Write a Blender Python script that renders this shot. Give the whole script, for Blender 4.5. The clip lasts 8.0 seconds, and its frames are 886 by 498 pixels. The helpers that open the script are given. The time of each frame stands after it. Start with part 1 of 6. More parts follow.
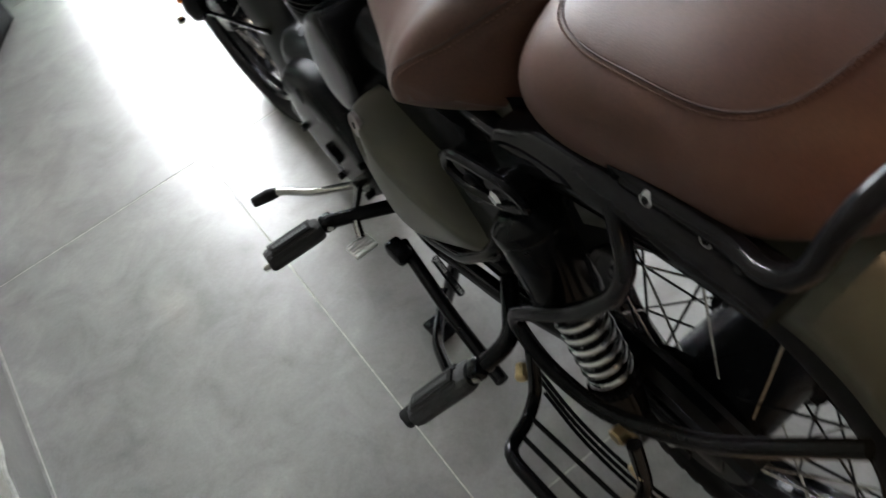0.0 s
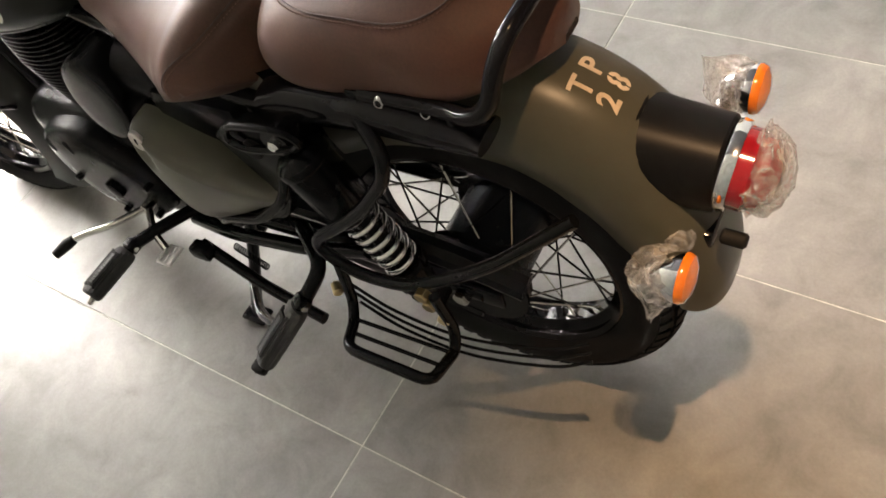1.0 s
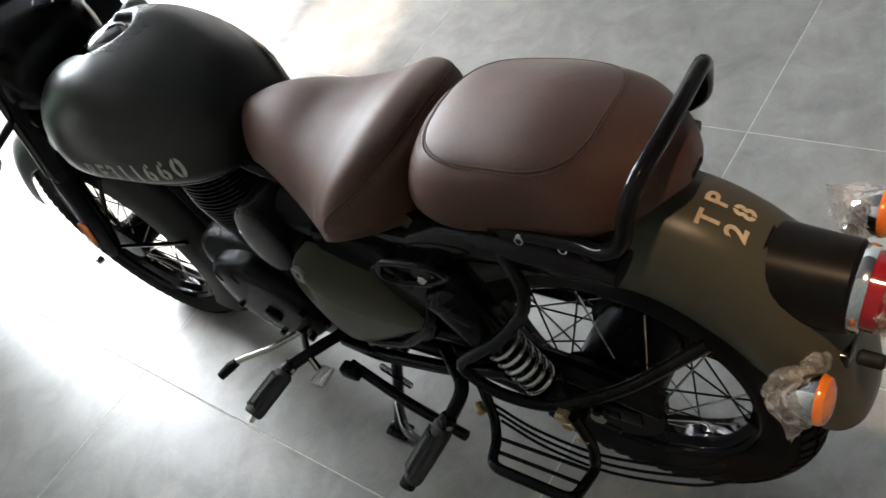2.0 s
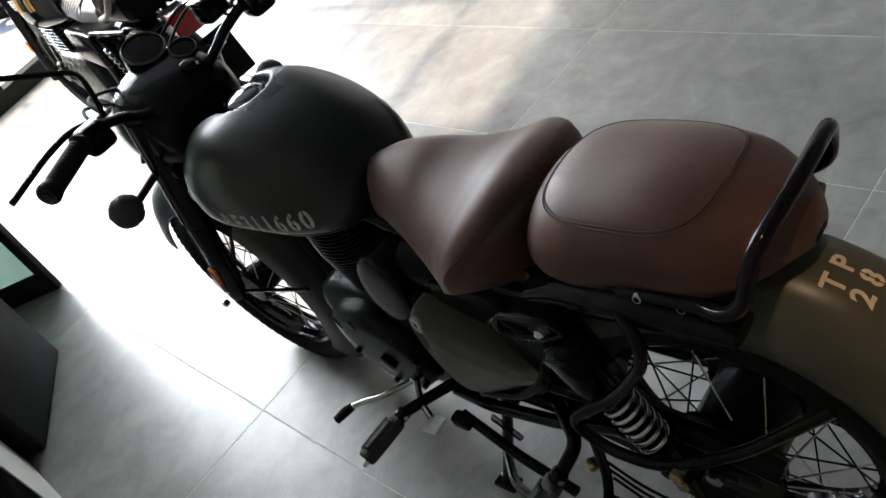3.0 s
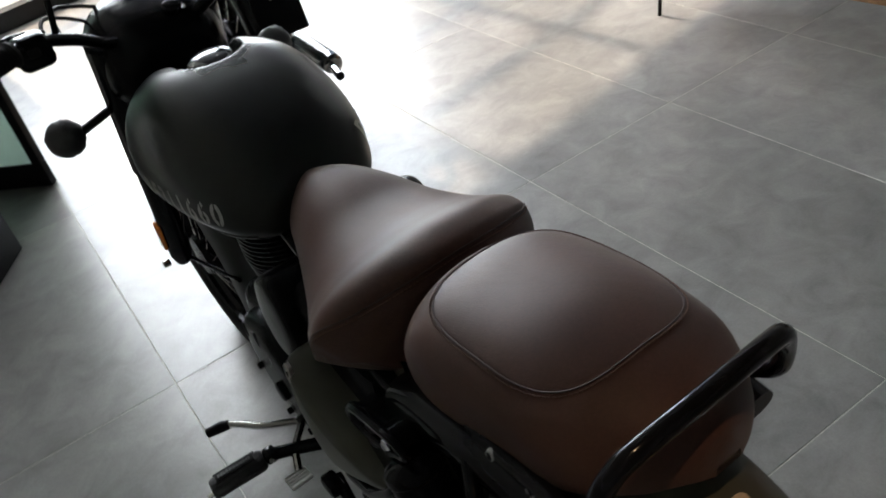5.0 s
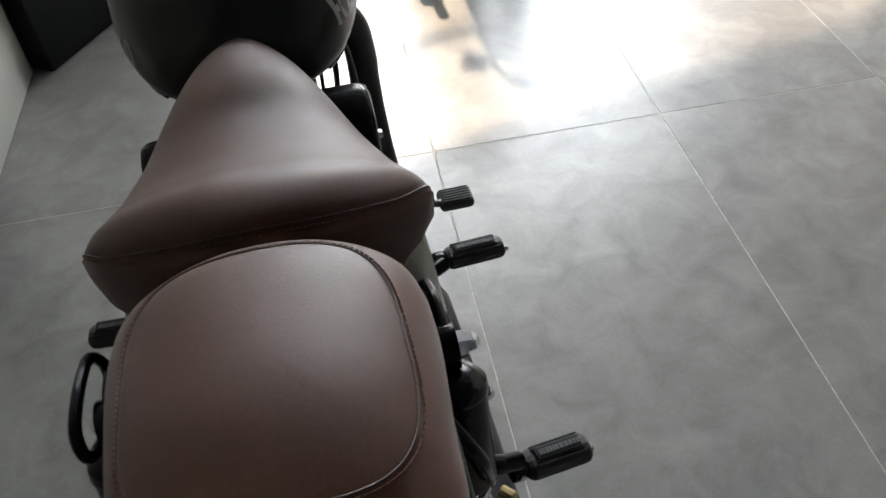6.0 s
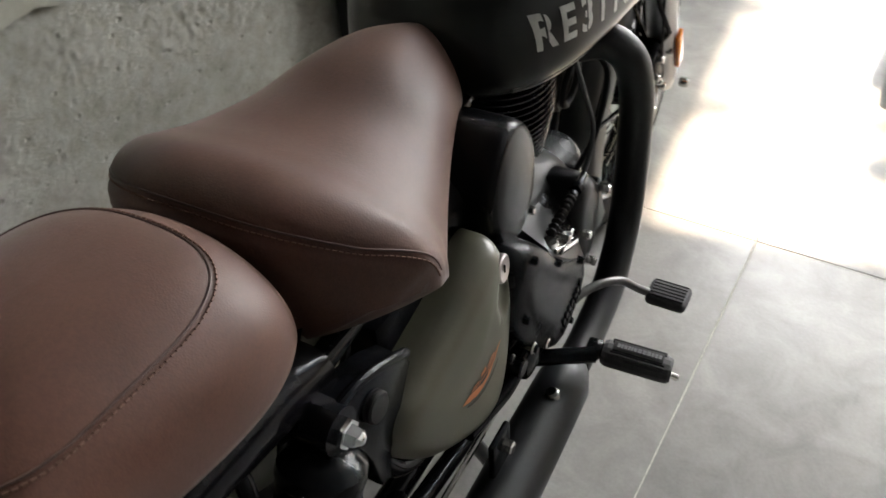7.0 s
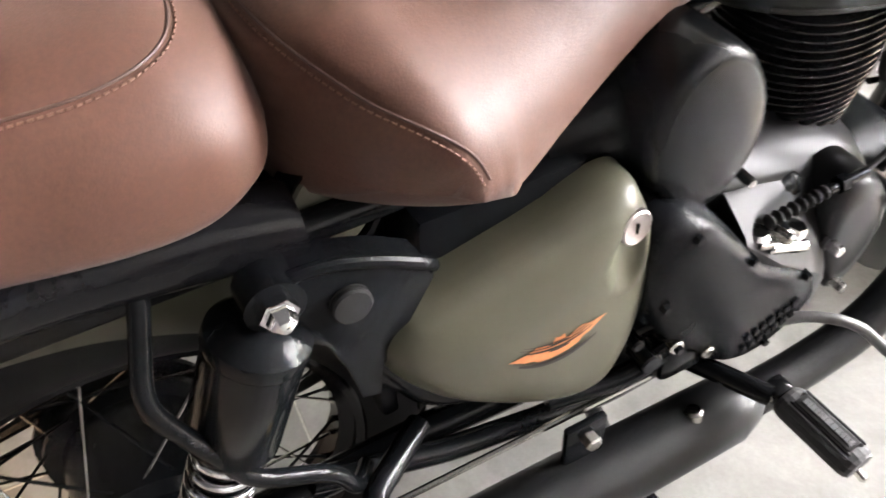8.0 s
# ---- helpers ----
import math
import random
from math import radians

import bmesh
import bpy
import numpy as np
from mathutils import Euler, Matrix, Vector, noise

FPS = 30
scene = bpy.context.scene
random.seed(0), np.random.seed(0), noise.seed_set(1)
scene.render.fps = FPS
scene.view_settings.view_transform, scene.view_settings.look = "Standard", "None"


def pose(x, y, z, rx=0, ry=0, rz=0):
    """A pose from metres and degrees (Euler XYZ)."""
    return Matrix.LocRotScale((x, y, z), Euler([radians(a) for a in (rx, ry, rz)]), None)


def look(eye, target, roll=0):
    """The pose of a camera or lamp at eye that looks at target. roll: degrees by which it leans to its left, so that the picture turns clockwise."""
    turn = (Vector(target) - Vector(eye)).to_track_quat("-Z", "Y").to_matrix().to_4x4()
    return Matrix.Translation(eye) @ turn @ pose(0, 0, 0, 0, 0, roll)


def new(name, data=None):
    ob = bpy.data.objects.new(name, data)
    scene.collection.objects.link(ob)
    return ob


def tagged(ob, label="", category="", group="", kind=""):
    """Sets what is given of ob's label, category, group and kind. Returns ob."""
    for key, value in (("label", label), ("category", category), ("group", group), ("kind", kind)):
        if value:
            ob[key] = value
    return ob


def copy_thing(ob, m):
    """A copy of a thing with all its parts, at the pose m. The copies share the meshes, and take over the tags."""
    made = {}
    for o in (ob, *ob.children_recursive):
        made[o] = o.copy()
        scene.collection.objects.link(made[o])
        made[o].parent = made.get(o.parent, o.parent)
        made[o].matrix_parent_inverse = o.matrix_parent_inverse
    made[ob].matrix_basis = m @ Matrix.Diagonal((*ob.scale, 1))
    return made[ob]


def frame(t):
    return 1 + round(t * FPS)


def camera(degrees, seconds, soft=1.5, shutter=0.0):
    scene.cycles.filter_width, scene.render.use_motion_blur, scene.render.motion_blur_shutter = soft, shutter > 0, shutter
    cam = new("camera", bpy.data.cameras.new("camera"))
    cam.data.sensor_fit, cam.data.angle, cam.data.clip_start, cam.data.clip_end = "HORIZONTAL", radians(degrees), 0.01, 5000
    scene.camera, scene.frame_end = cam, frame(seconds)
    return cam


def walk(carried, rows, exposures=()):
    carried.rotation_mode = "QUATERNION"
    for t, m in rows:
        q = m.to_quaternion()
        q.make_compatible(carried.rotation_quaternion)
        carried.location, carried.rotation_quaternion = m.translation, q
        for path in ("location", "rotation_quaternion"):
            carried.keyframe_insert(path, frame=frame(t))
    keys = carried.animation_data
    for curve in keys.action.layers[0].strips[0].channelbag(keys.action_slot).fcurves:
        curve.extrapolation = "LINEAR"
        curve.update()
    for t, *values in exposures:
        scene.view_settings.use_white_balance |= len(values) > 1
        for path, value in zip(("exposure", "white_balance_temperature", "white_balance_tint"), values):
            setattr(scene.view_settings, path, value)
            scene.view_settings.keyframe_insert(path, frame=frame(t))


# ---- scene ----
cam = camera(54.5, 8.0, shutter=0.2)
PATH = [
    (0, (-0.549, -0.345, 1.318), (-0.134, 0.889, -0.2), -21.2),
    (0.2, (-0.633, -0.414, 1.361), (-0.047, 0.697, -0.195), -22.3),
    (0.5, (-0.687, -0.49, 1.398), (-0.009, 0.429, -0.244), -22.6),
    (1, (-0.732, -0.534, 1.447), (0.067, 0.364, -0.151), -22.2),
    (1.5, (-0.748, -0.551, 1.476), (0.146, 0.498, 0.027), -23.5),
    (2, (-0.757, -0.554, 1.535), (0.08, 0.64, 0.167), -28.5),
    (3.3, (-0.776, -0.562, 1.573), (0.013, 0.86, 0.409), -30.8),
    (3.5, (-0.775, -0.563, 1.577), (0.029, 0.867, 0.434), -30.8),
    (4, (-0.752, -0.572, 1.59), (0.132, 0.874, 0.527), -29.5),
    (4.5, (-0.707, -0.562, 1.552), (0.198, 0.884, 0.507), -23.1),
    (4.8, (-0.604, -0.529, 1.48), (0.204, 0.93, 0.376), -17.5),
    (5, (-0.49, -0.511, 1.449), (0.197, 0.964, 0.286), -14.9),
    (5.2, (-0.37, -0.504, 1.431), (0.169, 0.988, 0.213), -13.0),
    (6.3, (0.05, -0.264, 1.322), (0.003, 1.154, -0.088), -4.1),
    (6.5, (0.103, -0.216, 1.311), (-0.133, 1.184, -0.097), -3.4),
    (6.7, (0.181, -0.172, 1.291), (-0.28, 1.187, -0.101), -3.4),
    (7, (0.335, -0.126, 1.282), (-0.483, 1.117, -0.055), -4.2),
    (7.2, (0.402, -0.082, 1.285), (-0.597, 1.039, -0.036), -4.2),
    (7.5, (0.419, 0.017, 1.212), (-0.741, 0.955, -0.119), -3.1),
    (7.7, (0.407, 0.089, 1.179), (-0.781, 0.872, -0.226), -2.1),
    (8, (0.405, 0.143, 1.144), (-0.868, 0.659, -0.31), -3.9),
]
walk(cam, [(t, look(eye, target, roll)) for t, eye, target, roll in PATH], exposures=[(0, 1.45, 6550, 12), (0.5, 1.61, 7500, 17), (1.0, 1.93, 7500, 17), (1.5, 1.7, 6750, 12), (2.0, 1.2, 6450, 11), (3.5, 0.55, 6300, 10), (4.1, 0.3, 6300, 10), (4.5, -0.11, 6350, 11), (5.0, 0.08, 6400, 11), (6.5, 0.45, 6700, 12), (7.0, 0.87, 6900, 13), (7.3, 1.85, 6750, 14), (7.5, 2.15, 6750, 14), (8, 2.53, 7000, 18)])

# ---- world, sun, large lights ----
world = bpy.data.worlds.new("daylight")
scene.world = world
world.use_nodes = True
wn = world.node_tree.nodes
sky = wn.new("ShaderNodeTexSky")
sky.sky_type = "NISHITA"
sky.sun_disc = False
SUN_EL = radians(45.2)
SUN_AZ = math.atan2(-0.09, 1.0)
sky.sun_elevation = SUN_EL
sky.sun_rotation = SUN_AZ
wn["Background"].inputs["Strength"].default_value = 0.136
world.node_tree.links.new(sky.outputs["Color"], wn["Background"].inputs["Color"])

sun_data = bpy.data.lights.new("sun", "SUN")
sun_data.energy = 5.0
sun_data.angle = radians(0.9)
sun_data.color = (1.0, 0.8, 0.58)
sun_ob = new("sun", sun_data)
sun_ob.matrix_world = look((math.sin(SUN_AZ) * 9, math.cos(SUN_AZ) * 9, math.tan(SUN_EL) * 9), (0, 0, 0))

# the sky's light through the glass front
win_data = bpy.data.lights.new("window_light", "AREA")
win_data.shape = "RECTANGLE"
win_data.size, win_data.size_y = 3.4, 3.3
win_data.energy = 290
win_data.color = (0.93, 0.97, 1.0)
win_ob = new("window_light", win_data)
win_ob.matrix_world = pose(1.2, 5.82, 2.4, -90, 0, math.degrees(math.atan(0.2)))


# ---- mesh helpers ----
def catmull(pts, k=6, closed=False):
    """A smooth line through the points."""
    p = [Vector(q) for q in pts]
    n = len(p)
    out = []
    spans = n if closed else n - 1
    for i in range(spans):
        a = p[(i - 1) % n] if closed or i > 0 else p[0] * 2 - p[1]
        b, c = p[i % n], p[(i + 1) % n]
        d = p[(i + 2) % n] if closed or i + 2 < n else p[-1] * 2 - p[-2]
        for s in range(k):
            u = s / k
            out.append(0.5 * (2 * b + (c - a) * u + (2 * a - 5 * b + 4 * c - d) * u * u + (3 * b - a - 3 * c + d) * u ** 3))
    if not closed:
        out.append(p[-1].copy())
    return out


def fillet(pts, r, k=4):
    """A polyline with rounded corners of radius about r."""
    p = [Vector(q) for q in pts]
    out = [p[0]]
    for a, b, c in zip(p, p[1:], p[2:]):
        d0, d1 = (a - b), (c - b)
        s = min(r, d0.length * 0.45, d1.length * 0.45)
        e0, e1 = b + d0.normalized() * s, b + d1.normalized() * s
        for i in range(k + 1):
            u = i / k
            out.append(e0 * (1 - u) ** 2 + b * 2 * u * (1 - u) + e1 * u * u)
    out.append(p[-1])
    return out


def loft(bm, rings, closed=True, caps=True, loop=False):
    vs = [[bm.verts.new(q) for q in ring] for ring in rings]
    n = len(rings[0])
    pairs = list(zip(vs, vs[1:])) + ([(vs[-1], vs[0])] if loop else [])
    for a, b in pairs:
        for i in range(n if closed else n - 1):
            j = (i + 1) % n
            bm.faces.new((a[i], a[j], b[j], b[i]))
    if caps and closed and not loop:
        bm.faces.new(list(reversed(vs[0])))
        bm.faces.new(vs[-1])
    return vs


def sweep(bm, pts, r, n=10, closed=False, flat=1.0):
    """A round bar along the points; r may be a list."""
    p = [Vector(q) for q in pts]
    m = len(p)
    rad = r if isinstance(r, (list, tuple)) else [r] * m
    up = Vector((0, 0, 1))
    rings = []
    for i in range(m):
        if closed:
            t = p[(i + 1) % m] - p[i - 1]
        else:
            t = p[min(i + 1, m - 1)] - p[max(i - 1, 0)]
        t.normalize()
        if i == 0 and abs(t.dot(up)) > 0.9:
            up = Vector((1, 0, 0))
        side = t.cross(up)
        if side.length < 1e-4:
            side = t.cross(Vector((1, 0.3, 0)))
        side.normalize()
        up = side.cross(t).normalized()
        rings.append([p[i] + side * math.cos(a) * rad[i] + up * math.sin(a) * rad[i] * flat for a in (2 * math.pi * k / n for k in range(n))])
    loft(bm, rings, loop=closed)
    return bm


def frame_of(axis):
    z = Vector(axis).normalized()
    return z.to_track_quat("Z", "Y").to_matrix().to_4x4()


def lathe(bm, profile, origin, axis, n=24, closed=False):
    """Profile of (along, radius) turned round the axis through origin."""
    m = Matrix.Translation(origin) @ frame_of(axis)
    rings = [[m @ Vector((max(r, 1e-4) * math.cos(2 * math.pi * k / n), max(r, 1e-4) * math.sin(2 * math.pi * k / n), h)) for k in range(n)] for h, r in profile]
    loft(bm, rings, loop=closed, caps=not closed)
    return bm


def rod(bm, a, b, r, n=12, bev=0.0):
    a, b = Vector(a), Vector(b)
    h = (b - a).length
    bev = min(bev, h * 0.4, r * 0.6)
    prof = [(0, r), (h, r)] if bev <= 0 else [(0, r - bev), (bev, r), (h - bev, r), (h, r - bev)]
    return lathe(bm, prof, a, b - a, n)


def hexnut(bm, a, b, r):
    return lathe(bm, [(0, r), ((Vector(b) - Vector(a)).length * 0.85, r), ((Vector(b) - Vector(a)).length, r * 0.82)], a, Vector(b) - Vector(a), 6)


def block(bm, centre, size, bev=0.0, m=None, seg=2):
    """A box with rounded edges."""
    tmp = bmesh.new()
    bmesh.ops.create_cube(tmp, size=1.0)
    bmesh.ops.scale(tmp, vec=size, verts=tmp.verts)
    if bev > 0:
        bmesh.ops.bevel(tmp, geom=list(tmp.edges), offset=bev, segments=seg, affect="EDGES", profile=0.5)
    mat = Matrix.Translation(centre) @ (m if m else Matrix.Identity(4))
    bmesh.ops.transform(tmp, matrix=mat, verts=tmp.verts)
    me = bpy.data.meshes.new("tmp")
    tmp.to_mesh(me)
    tmp.free()
    bm.from_mesh(me)
    bpy.data.meshes.remove(me)
    return bm


def ball(bm, c, r, n=16, squash=(1, 1, 1), m=None):
    rows = n // 2 + 1
    mm = m if m else Matrix.Identity(4)
    rings = []
    for i in range(rows):
        th = math.pi * (i + 0.02) / (rows - 1 + 0.04)
        rings.append([Vector(c) + mm.to_3x3() @ Vector((r * squash[0] * math.sin(th) * math.cos(2 * math.pi * k / n), r * squash[1] * math.sin(th) * math.sin(2 * math.pi * k / n), r * squash[2] * math.cos(th))) for k in range(n)])
    loft(bm, rings)
    return bm


def solid(name, bm, mat, sharp=35):
    bmesh.ops.recalc_face_normals(bm, faces=bm.faces)
    me = bpy.data.meshes.new(name)
    bm.to_mesh(me)
    bm.free()
    me.materials.append(mat)
    me.polygons.foreach_set("use_smooth", [True] * len(me.polygons))
    me.set_sharp_from_angle(angle=radians(sharp))
    return me


def part(name, bm, mat, parent, label="", sharp=35):
    """One mesh object under a thing or a part."""
    ob = new(name, solid(name, bm, mat, sharp))
    ob.parent = parent
    return tagged(ob, label)


def thing(name, bm, mat, label, category, group="", kind="", sharp=35):
    return tagged(new(name, solid(name, bm, mat, sharp)), label, category, group, kind)


def B():
    return bmesh.new()


# ---- materials ----
def surface(name, colour, rough=0.5, metal=0.0, vary=0.12, scale=8.0, fine=120.0, bump=0.0, bump_scale=200.0, rough_vary=0.08, coat=0.0, spec=0.5, tint=None):
    """A painted or plain surface with broad stains, fine grain and slight relief."""
    mat = bpy.data.materials.new(name)
    mat.use_nodes = True
    nt = mat.node_tree
    b = nt.nodes["Principled BSDF"]
    tc = nt.nodes.new("ShaderNodeTexCoord")
    n1 = nt.nodes.new("ShaderNodeTexNoise")
    n1.inputs["Scale"].default_value = scale
    n1.inputs["Detail"].default_value = 6
    n2 = nt.nodes.new("ShaderNodeTexNoise")
    n2.inputs["Scale"].default_value = fine
    n2.inputs["Detail"].default_value = 3
    nt.links.new(tc.outputs["Object"], n1.inputs["Vector"])
    nt.links.new(tc.outputs["Object"], n2.inputs["Vector"])
    mixf = nt.nodes.new("ShaderNodeMath")
    mixf.operation = "MULTIPLY_ADD"
    mixf.inputs[1].default_value = 0.35
    nt.links.new(n2.outputs["Fac"], mixf.inputs[0])
    half = nt.nodes.new("ShaderNodeMath")
    half.operation = "MULTIPLY"
    half.inputs[1].default_value = 0.65
    nt.links.new(n1.outputs["Fac"], half.inputs[0])
    nt.links.new(half.outputs[0], mixf.inputs[2])
    ramp = nt.nodes.new("ShaderNodeValToRGB")
    lo = [c * (1 - vary) for c in colour]
    hi = [min(1, c * (1 + vary)) for c in (tint or colour)]
    ramp.color_ramp.elements[0].position, ramp.color_ramp.elements[1].position = 0.3, 0.7
    ramp.color_ramp.elements[0].color = (*lo, 1)
    ramp.color_ramp.elements[1].color = (*hi, 1)
    nt.links.new(mixf.outputs[0], ramp.inputs["Fac"])
    nt.links.new(ramp.outputs["Color"], b.inputs["Base Color"])
    rr = nt.nodes.new("ShaderNodeMapRange")
    rr.inputs["To Min"].default_value = max(0.02, rough - rough_vary)
    rr.inputs["To Max"].default_value = min(1, rough + rough_vary)
    nt.links.new(n1.outputs["Fac"], rr.inputs["Value"])
    nt.links.new(rr.outputs["Result"], b.inputs["Roughness"])
    b.inputs["Metallic"].default_value = metal
    b.inputs["Specular IOR Level"].default_value = spec
    b.inputs["Coat Weight"].default_value = coat
    b.inputs["Coat Roughness"].default_value = 0.08
    if bump > 0:
        n3 = nt.nodes.new("ShaderNodeTexNoise")
        n3.inputs["Scale"].default_value = bump_scale
        n3.inputs["Detail"].default_value = 4
        nt.links.new(tc.outputs["Object"], n3.inputs["Vector"])
        bp = nt.nodes.new("ShaderNodeBump")
        bp.inputs["Strength"].default_value = bump
        bp.inputs["Distance"].default_value = 0.002
        nt.links.new(n3.outputs["Fac"], bp.inputs["Height"])
        nt.links.new(bp.outputs["Normal"], b.inputs["Normal"])
    return mat


def leather(name, colour):
    """Stretched seat cover with a fine pebble grain."""
    mat = surface(name, colour, rough=0.52, vary=0.28, scale=7, fine=300, rough_vary=0.06, spec=0.34)
    nt = mat.node_tree
    b = nt.nodes["Principled BSDF"]
    tc = nt.nodes.new("ShaderNodeTexCoord")
    vor = nt.nodes.new("ShaderNodeTexVoronoi")
    vor.inputs["Scale"].default_value = 560
    nt.links.new(tc.outputs["Object"], vor.inputs["Vector"])
    wr = nt.nodes.new("ShaderNodeTexNoise")
    wr.inputs["Scale"].default_value = 14
    wr.inputs["Detail"].default_value = 3
    wr.inputs["Distortion"].default_value = 0.6
    nt.links.new(tc.outputs["Object"], wr.inputs["Vector"])
    b1 = nt.nodes.new("ShaderNodeBump")
    b1.inputs["Strength"].default_value = 0.11
    b1.inputs["Distance"].default_value = 0.001
    nt.links.new(vor.outputs["Distance"], b1.inputs["Height"])
    b2 = nt.nodes.new("ShaderNodeBump")
    b2.inputs["Strength"].default_value = 0.07
    b2.inputs["Distance"].default_value = 0.01
    nt.links.new(wr.outputs["Fac"], b2.inputs["Height"])
    nt.links.new(b2.outputs["Normal"], b1.inputs["Normal"])
    nt.links.new(b1.outputs["Normal"], b.inputs["Normal"])
    b.inputs["Sheen Weight"].default_value = 0.1
    b.inputs["Sheen Roughness"].default_value = 0.45
    return mat


def film_wrap(name):
    """Thin crinkled packing film: mostly see-through, with sharp glints."""
    mat = bpy.data.materials.new(name)
    mat.use_nodes = True
    nt = mat.node_tree
    out = nt.nodes["Material Output"]
    nt.nodes.remove(nt.nodes["Principled BSDF"])
    tr = nt.nodes.new("ShaderNodeBsdfTransparent")
    tr.inputs["Color"].default_value = (0.93, 0.93, 0.92, 1)
    gl = nt.nodes.new("ShaderNodeBsdfGlossy")
    gl.inputs["Roughness"].default_value = 0.06
    df = nt.nodes.new("ShaderNodeBsdfDiffuse")
    df.inputs["Color"].default_value = (0.75, 0.75, 0.74, 1)
    mx = nt.nodes.new("ShaderNodeMixShader")
    mx.inputs[0].default_value = 0.45
    nt.links.new(gl.outputs[0], mx.inputs[1])
    nt.links.new(df.outputs[0], mx.inputs[2])
    fin = nt.nodes.new("ShaderNodeMixShader")
    tc = nt.nodes.new("ShaderNodeTexCoord")
    no = nt.nodes.new("ShaderNodeTexNoise")
    no.inputs["Scale"].default_value = 45
    no.inputs["Detail"].default_value = 5
    no.inputs["Distortion"].default_value = 1.5
    nt.links.new(tc.outputs["Object"], no.inputs["Vector"])
    mr = nt.nodes.new("ShaderNodeMapRange")
    mr.inputs["From Min"].default_value, mr.inputs["From Max"].default_value = 0.42, 0.72
    mr.inputs["To Min"].default_value, mr.inputs["To Max"].default_value = 0.18, 0.85
    nt.links.new(no.outputs["Fac"], mr.inputs["Value"])
    nt.links.new(mr.outputs["Result"], fin.inputs[0])
    nt.links.new(tr.outputs[0], fin.inputs[1])
    nt.links.new(mx.outputs[0], fin.inputs[2])
    nt.links.new(fin.outputs[0], out.inputs["Surface"])
    return mat


OLIVE = surface("olive_paint", (0.066, 0.064, 0.044), rough=0.36, vary=0.06, scale=3, fine=300, rough_vary=0.03, spec=0.4)
# same olive paint, base darkened for the shade on tank and front mudguard
OLIVE_SHADED = surface("shaded_olive_paint", (0.0118, 0.0132, 0.0124), rough=0.28, vary=0.06, scale=3, fine=300, rough_vary=0.025, spec=0.33)
BLACK = surface("black_satin_paint", (0.0052, 0.006, 0.0068), rough=0.15, vary=0.25, scale=12, fine=200, rough_vary=0.03, spec=0.17)
BLACK_MATT = surface("black_matt_paint", (0.005, 0.0057, 0.0066), rough=0.2, spec=0.11, vary=0.2, scale=10, fine=260, bump=0.08, bump_scale=900)
ENGINE = surface("engine_black_casting", (0.0054, 0.0062, 0.0072), rough=0.26, spec=0.13, rough_vary=0.05, vary=0.25, scale=20, fine=300, bump=0.15, bump_scale=700)
POD = surface("dark_grey_cover_paint", (0.0075, 0.0084, 0.0095), rough=0.26, rough_vary=0.01, spec=0.24, vary=0.1, scale=6, fine=300)
BLACK_GLOSS = surface("black_gloss_paint", (0.006, 0.006, 0.007), rough=0.12, vary=0.2, scale=6, rough_vary=0.03, spec=0.2)
RUBBER = surface("black_rubber", (0.011, 0.011, 0.011), rough=0.7, spec=0.2, vary=0.25, scale=30, fine=400, bump=0.12, bump_scale=600)
RUBBER_WORN = surface("grey_worn_rubber", (0.052, 0.053, 0.055), rough=0.72, vary=0.3, scale=40, fine=300, bump=0.2, bump_scale=500)
TYRE = surface("tyre_rubber", (0.009, 0.009, 0.0095), rough=0.78, spec=0.2, vary=0.25, scale=20, fine=300, bump=0.15, bump_scale=500)
CHROME = surface("chrome", (0.72, 0.73, 0.74), rough=0.1, metal=1.0, vary=0.05, scale=20, rough_vary=0.05)
STEEL = surface("zinc_steel", (0.55, 0.54, 0.51), rough=0.21, metal=1.0, vary=0.12, scale=40, fine=300, rough_vary=0.04)
ALUMINIUM = surface("aluminium", (0.62, 0.62, 0.62), rough=0.38, metal=1.0, vary=0.1, scale=30, fine=300)
HEEL = surface("bead_blasted_alloy", (0.62, 0.62, 0.6), rough=0.5, metal=0.3, vary=0.1, scale=40)
EXHAUST = surface("matt_black_exhaust_coat", (0.0075, 0.008, 0.0088), rough=0.4, spec=0.34, vary=0.15, scale=9, fine=300, rough_vary=0.03)
FIN = surface("fin_edge_black", (0.014, 0.0148, 0.016), rough=0.24, spec=0.5, vary=0.2, scale=30, rough_vary=0.04)
LOCK = surface("brushed_lock_steel", (0.4, 0.36, 0.35), rough=0.34, metal=1.0, vary=0.12, scale=60, rough_vary=0.05)
CASE = surface("satin_black_machined_case", (0.016, 0.0165, 0.0175), rough=0.33, spec=0.34, vary=0.1, scale=14, rough_vary=0.02)
BRASSY = surface("yellow_zinc", (0.55, 0.42, 0.22), rough=0.3, metal=1.0, vary=0.15, scale=50)
LEATHER = leather("brown_leather", (0.083, 0.0345, 0.0222))
LEATHER_TOP = leather("brown_leather_panel", (0.083, 0.0345, 0.0222))
STITCH = surface("light_brown_thread", (0.15, 0.078, 0.055), rough=0.8, vary=0.2, scale=200)
SEAM = surface("dark_brown_piping", (0.062, 0.03, 0.024), rough=0.6, vary=0.2, scale=100)
LETTER = surface("worn_stencil_paint", (0.62, 0.50, 0.36), rough=0.6, vary=0.2, scale=60, fine=400)
LETTER_GREY = surface("grey_stencil_paint", (0.42, 0.42, 0.4), rough=0.6, vary=0.2, scale=60, fine=400)
ORANGE_MARK = surface("orange_transfer", (0.42, 0.15, 0.055), rough=0.5, vary=0.25, scale=90)
DARK_MARK = surface("dark_transfer", (0.009, 0.006, 0.005), rough=0.5, vary=0.2, scale=90)
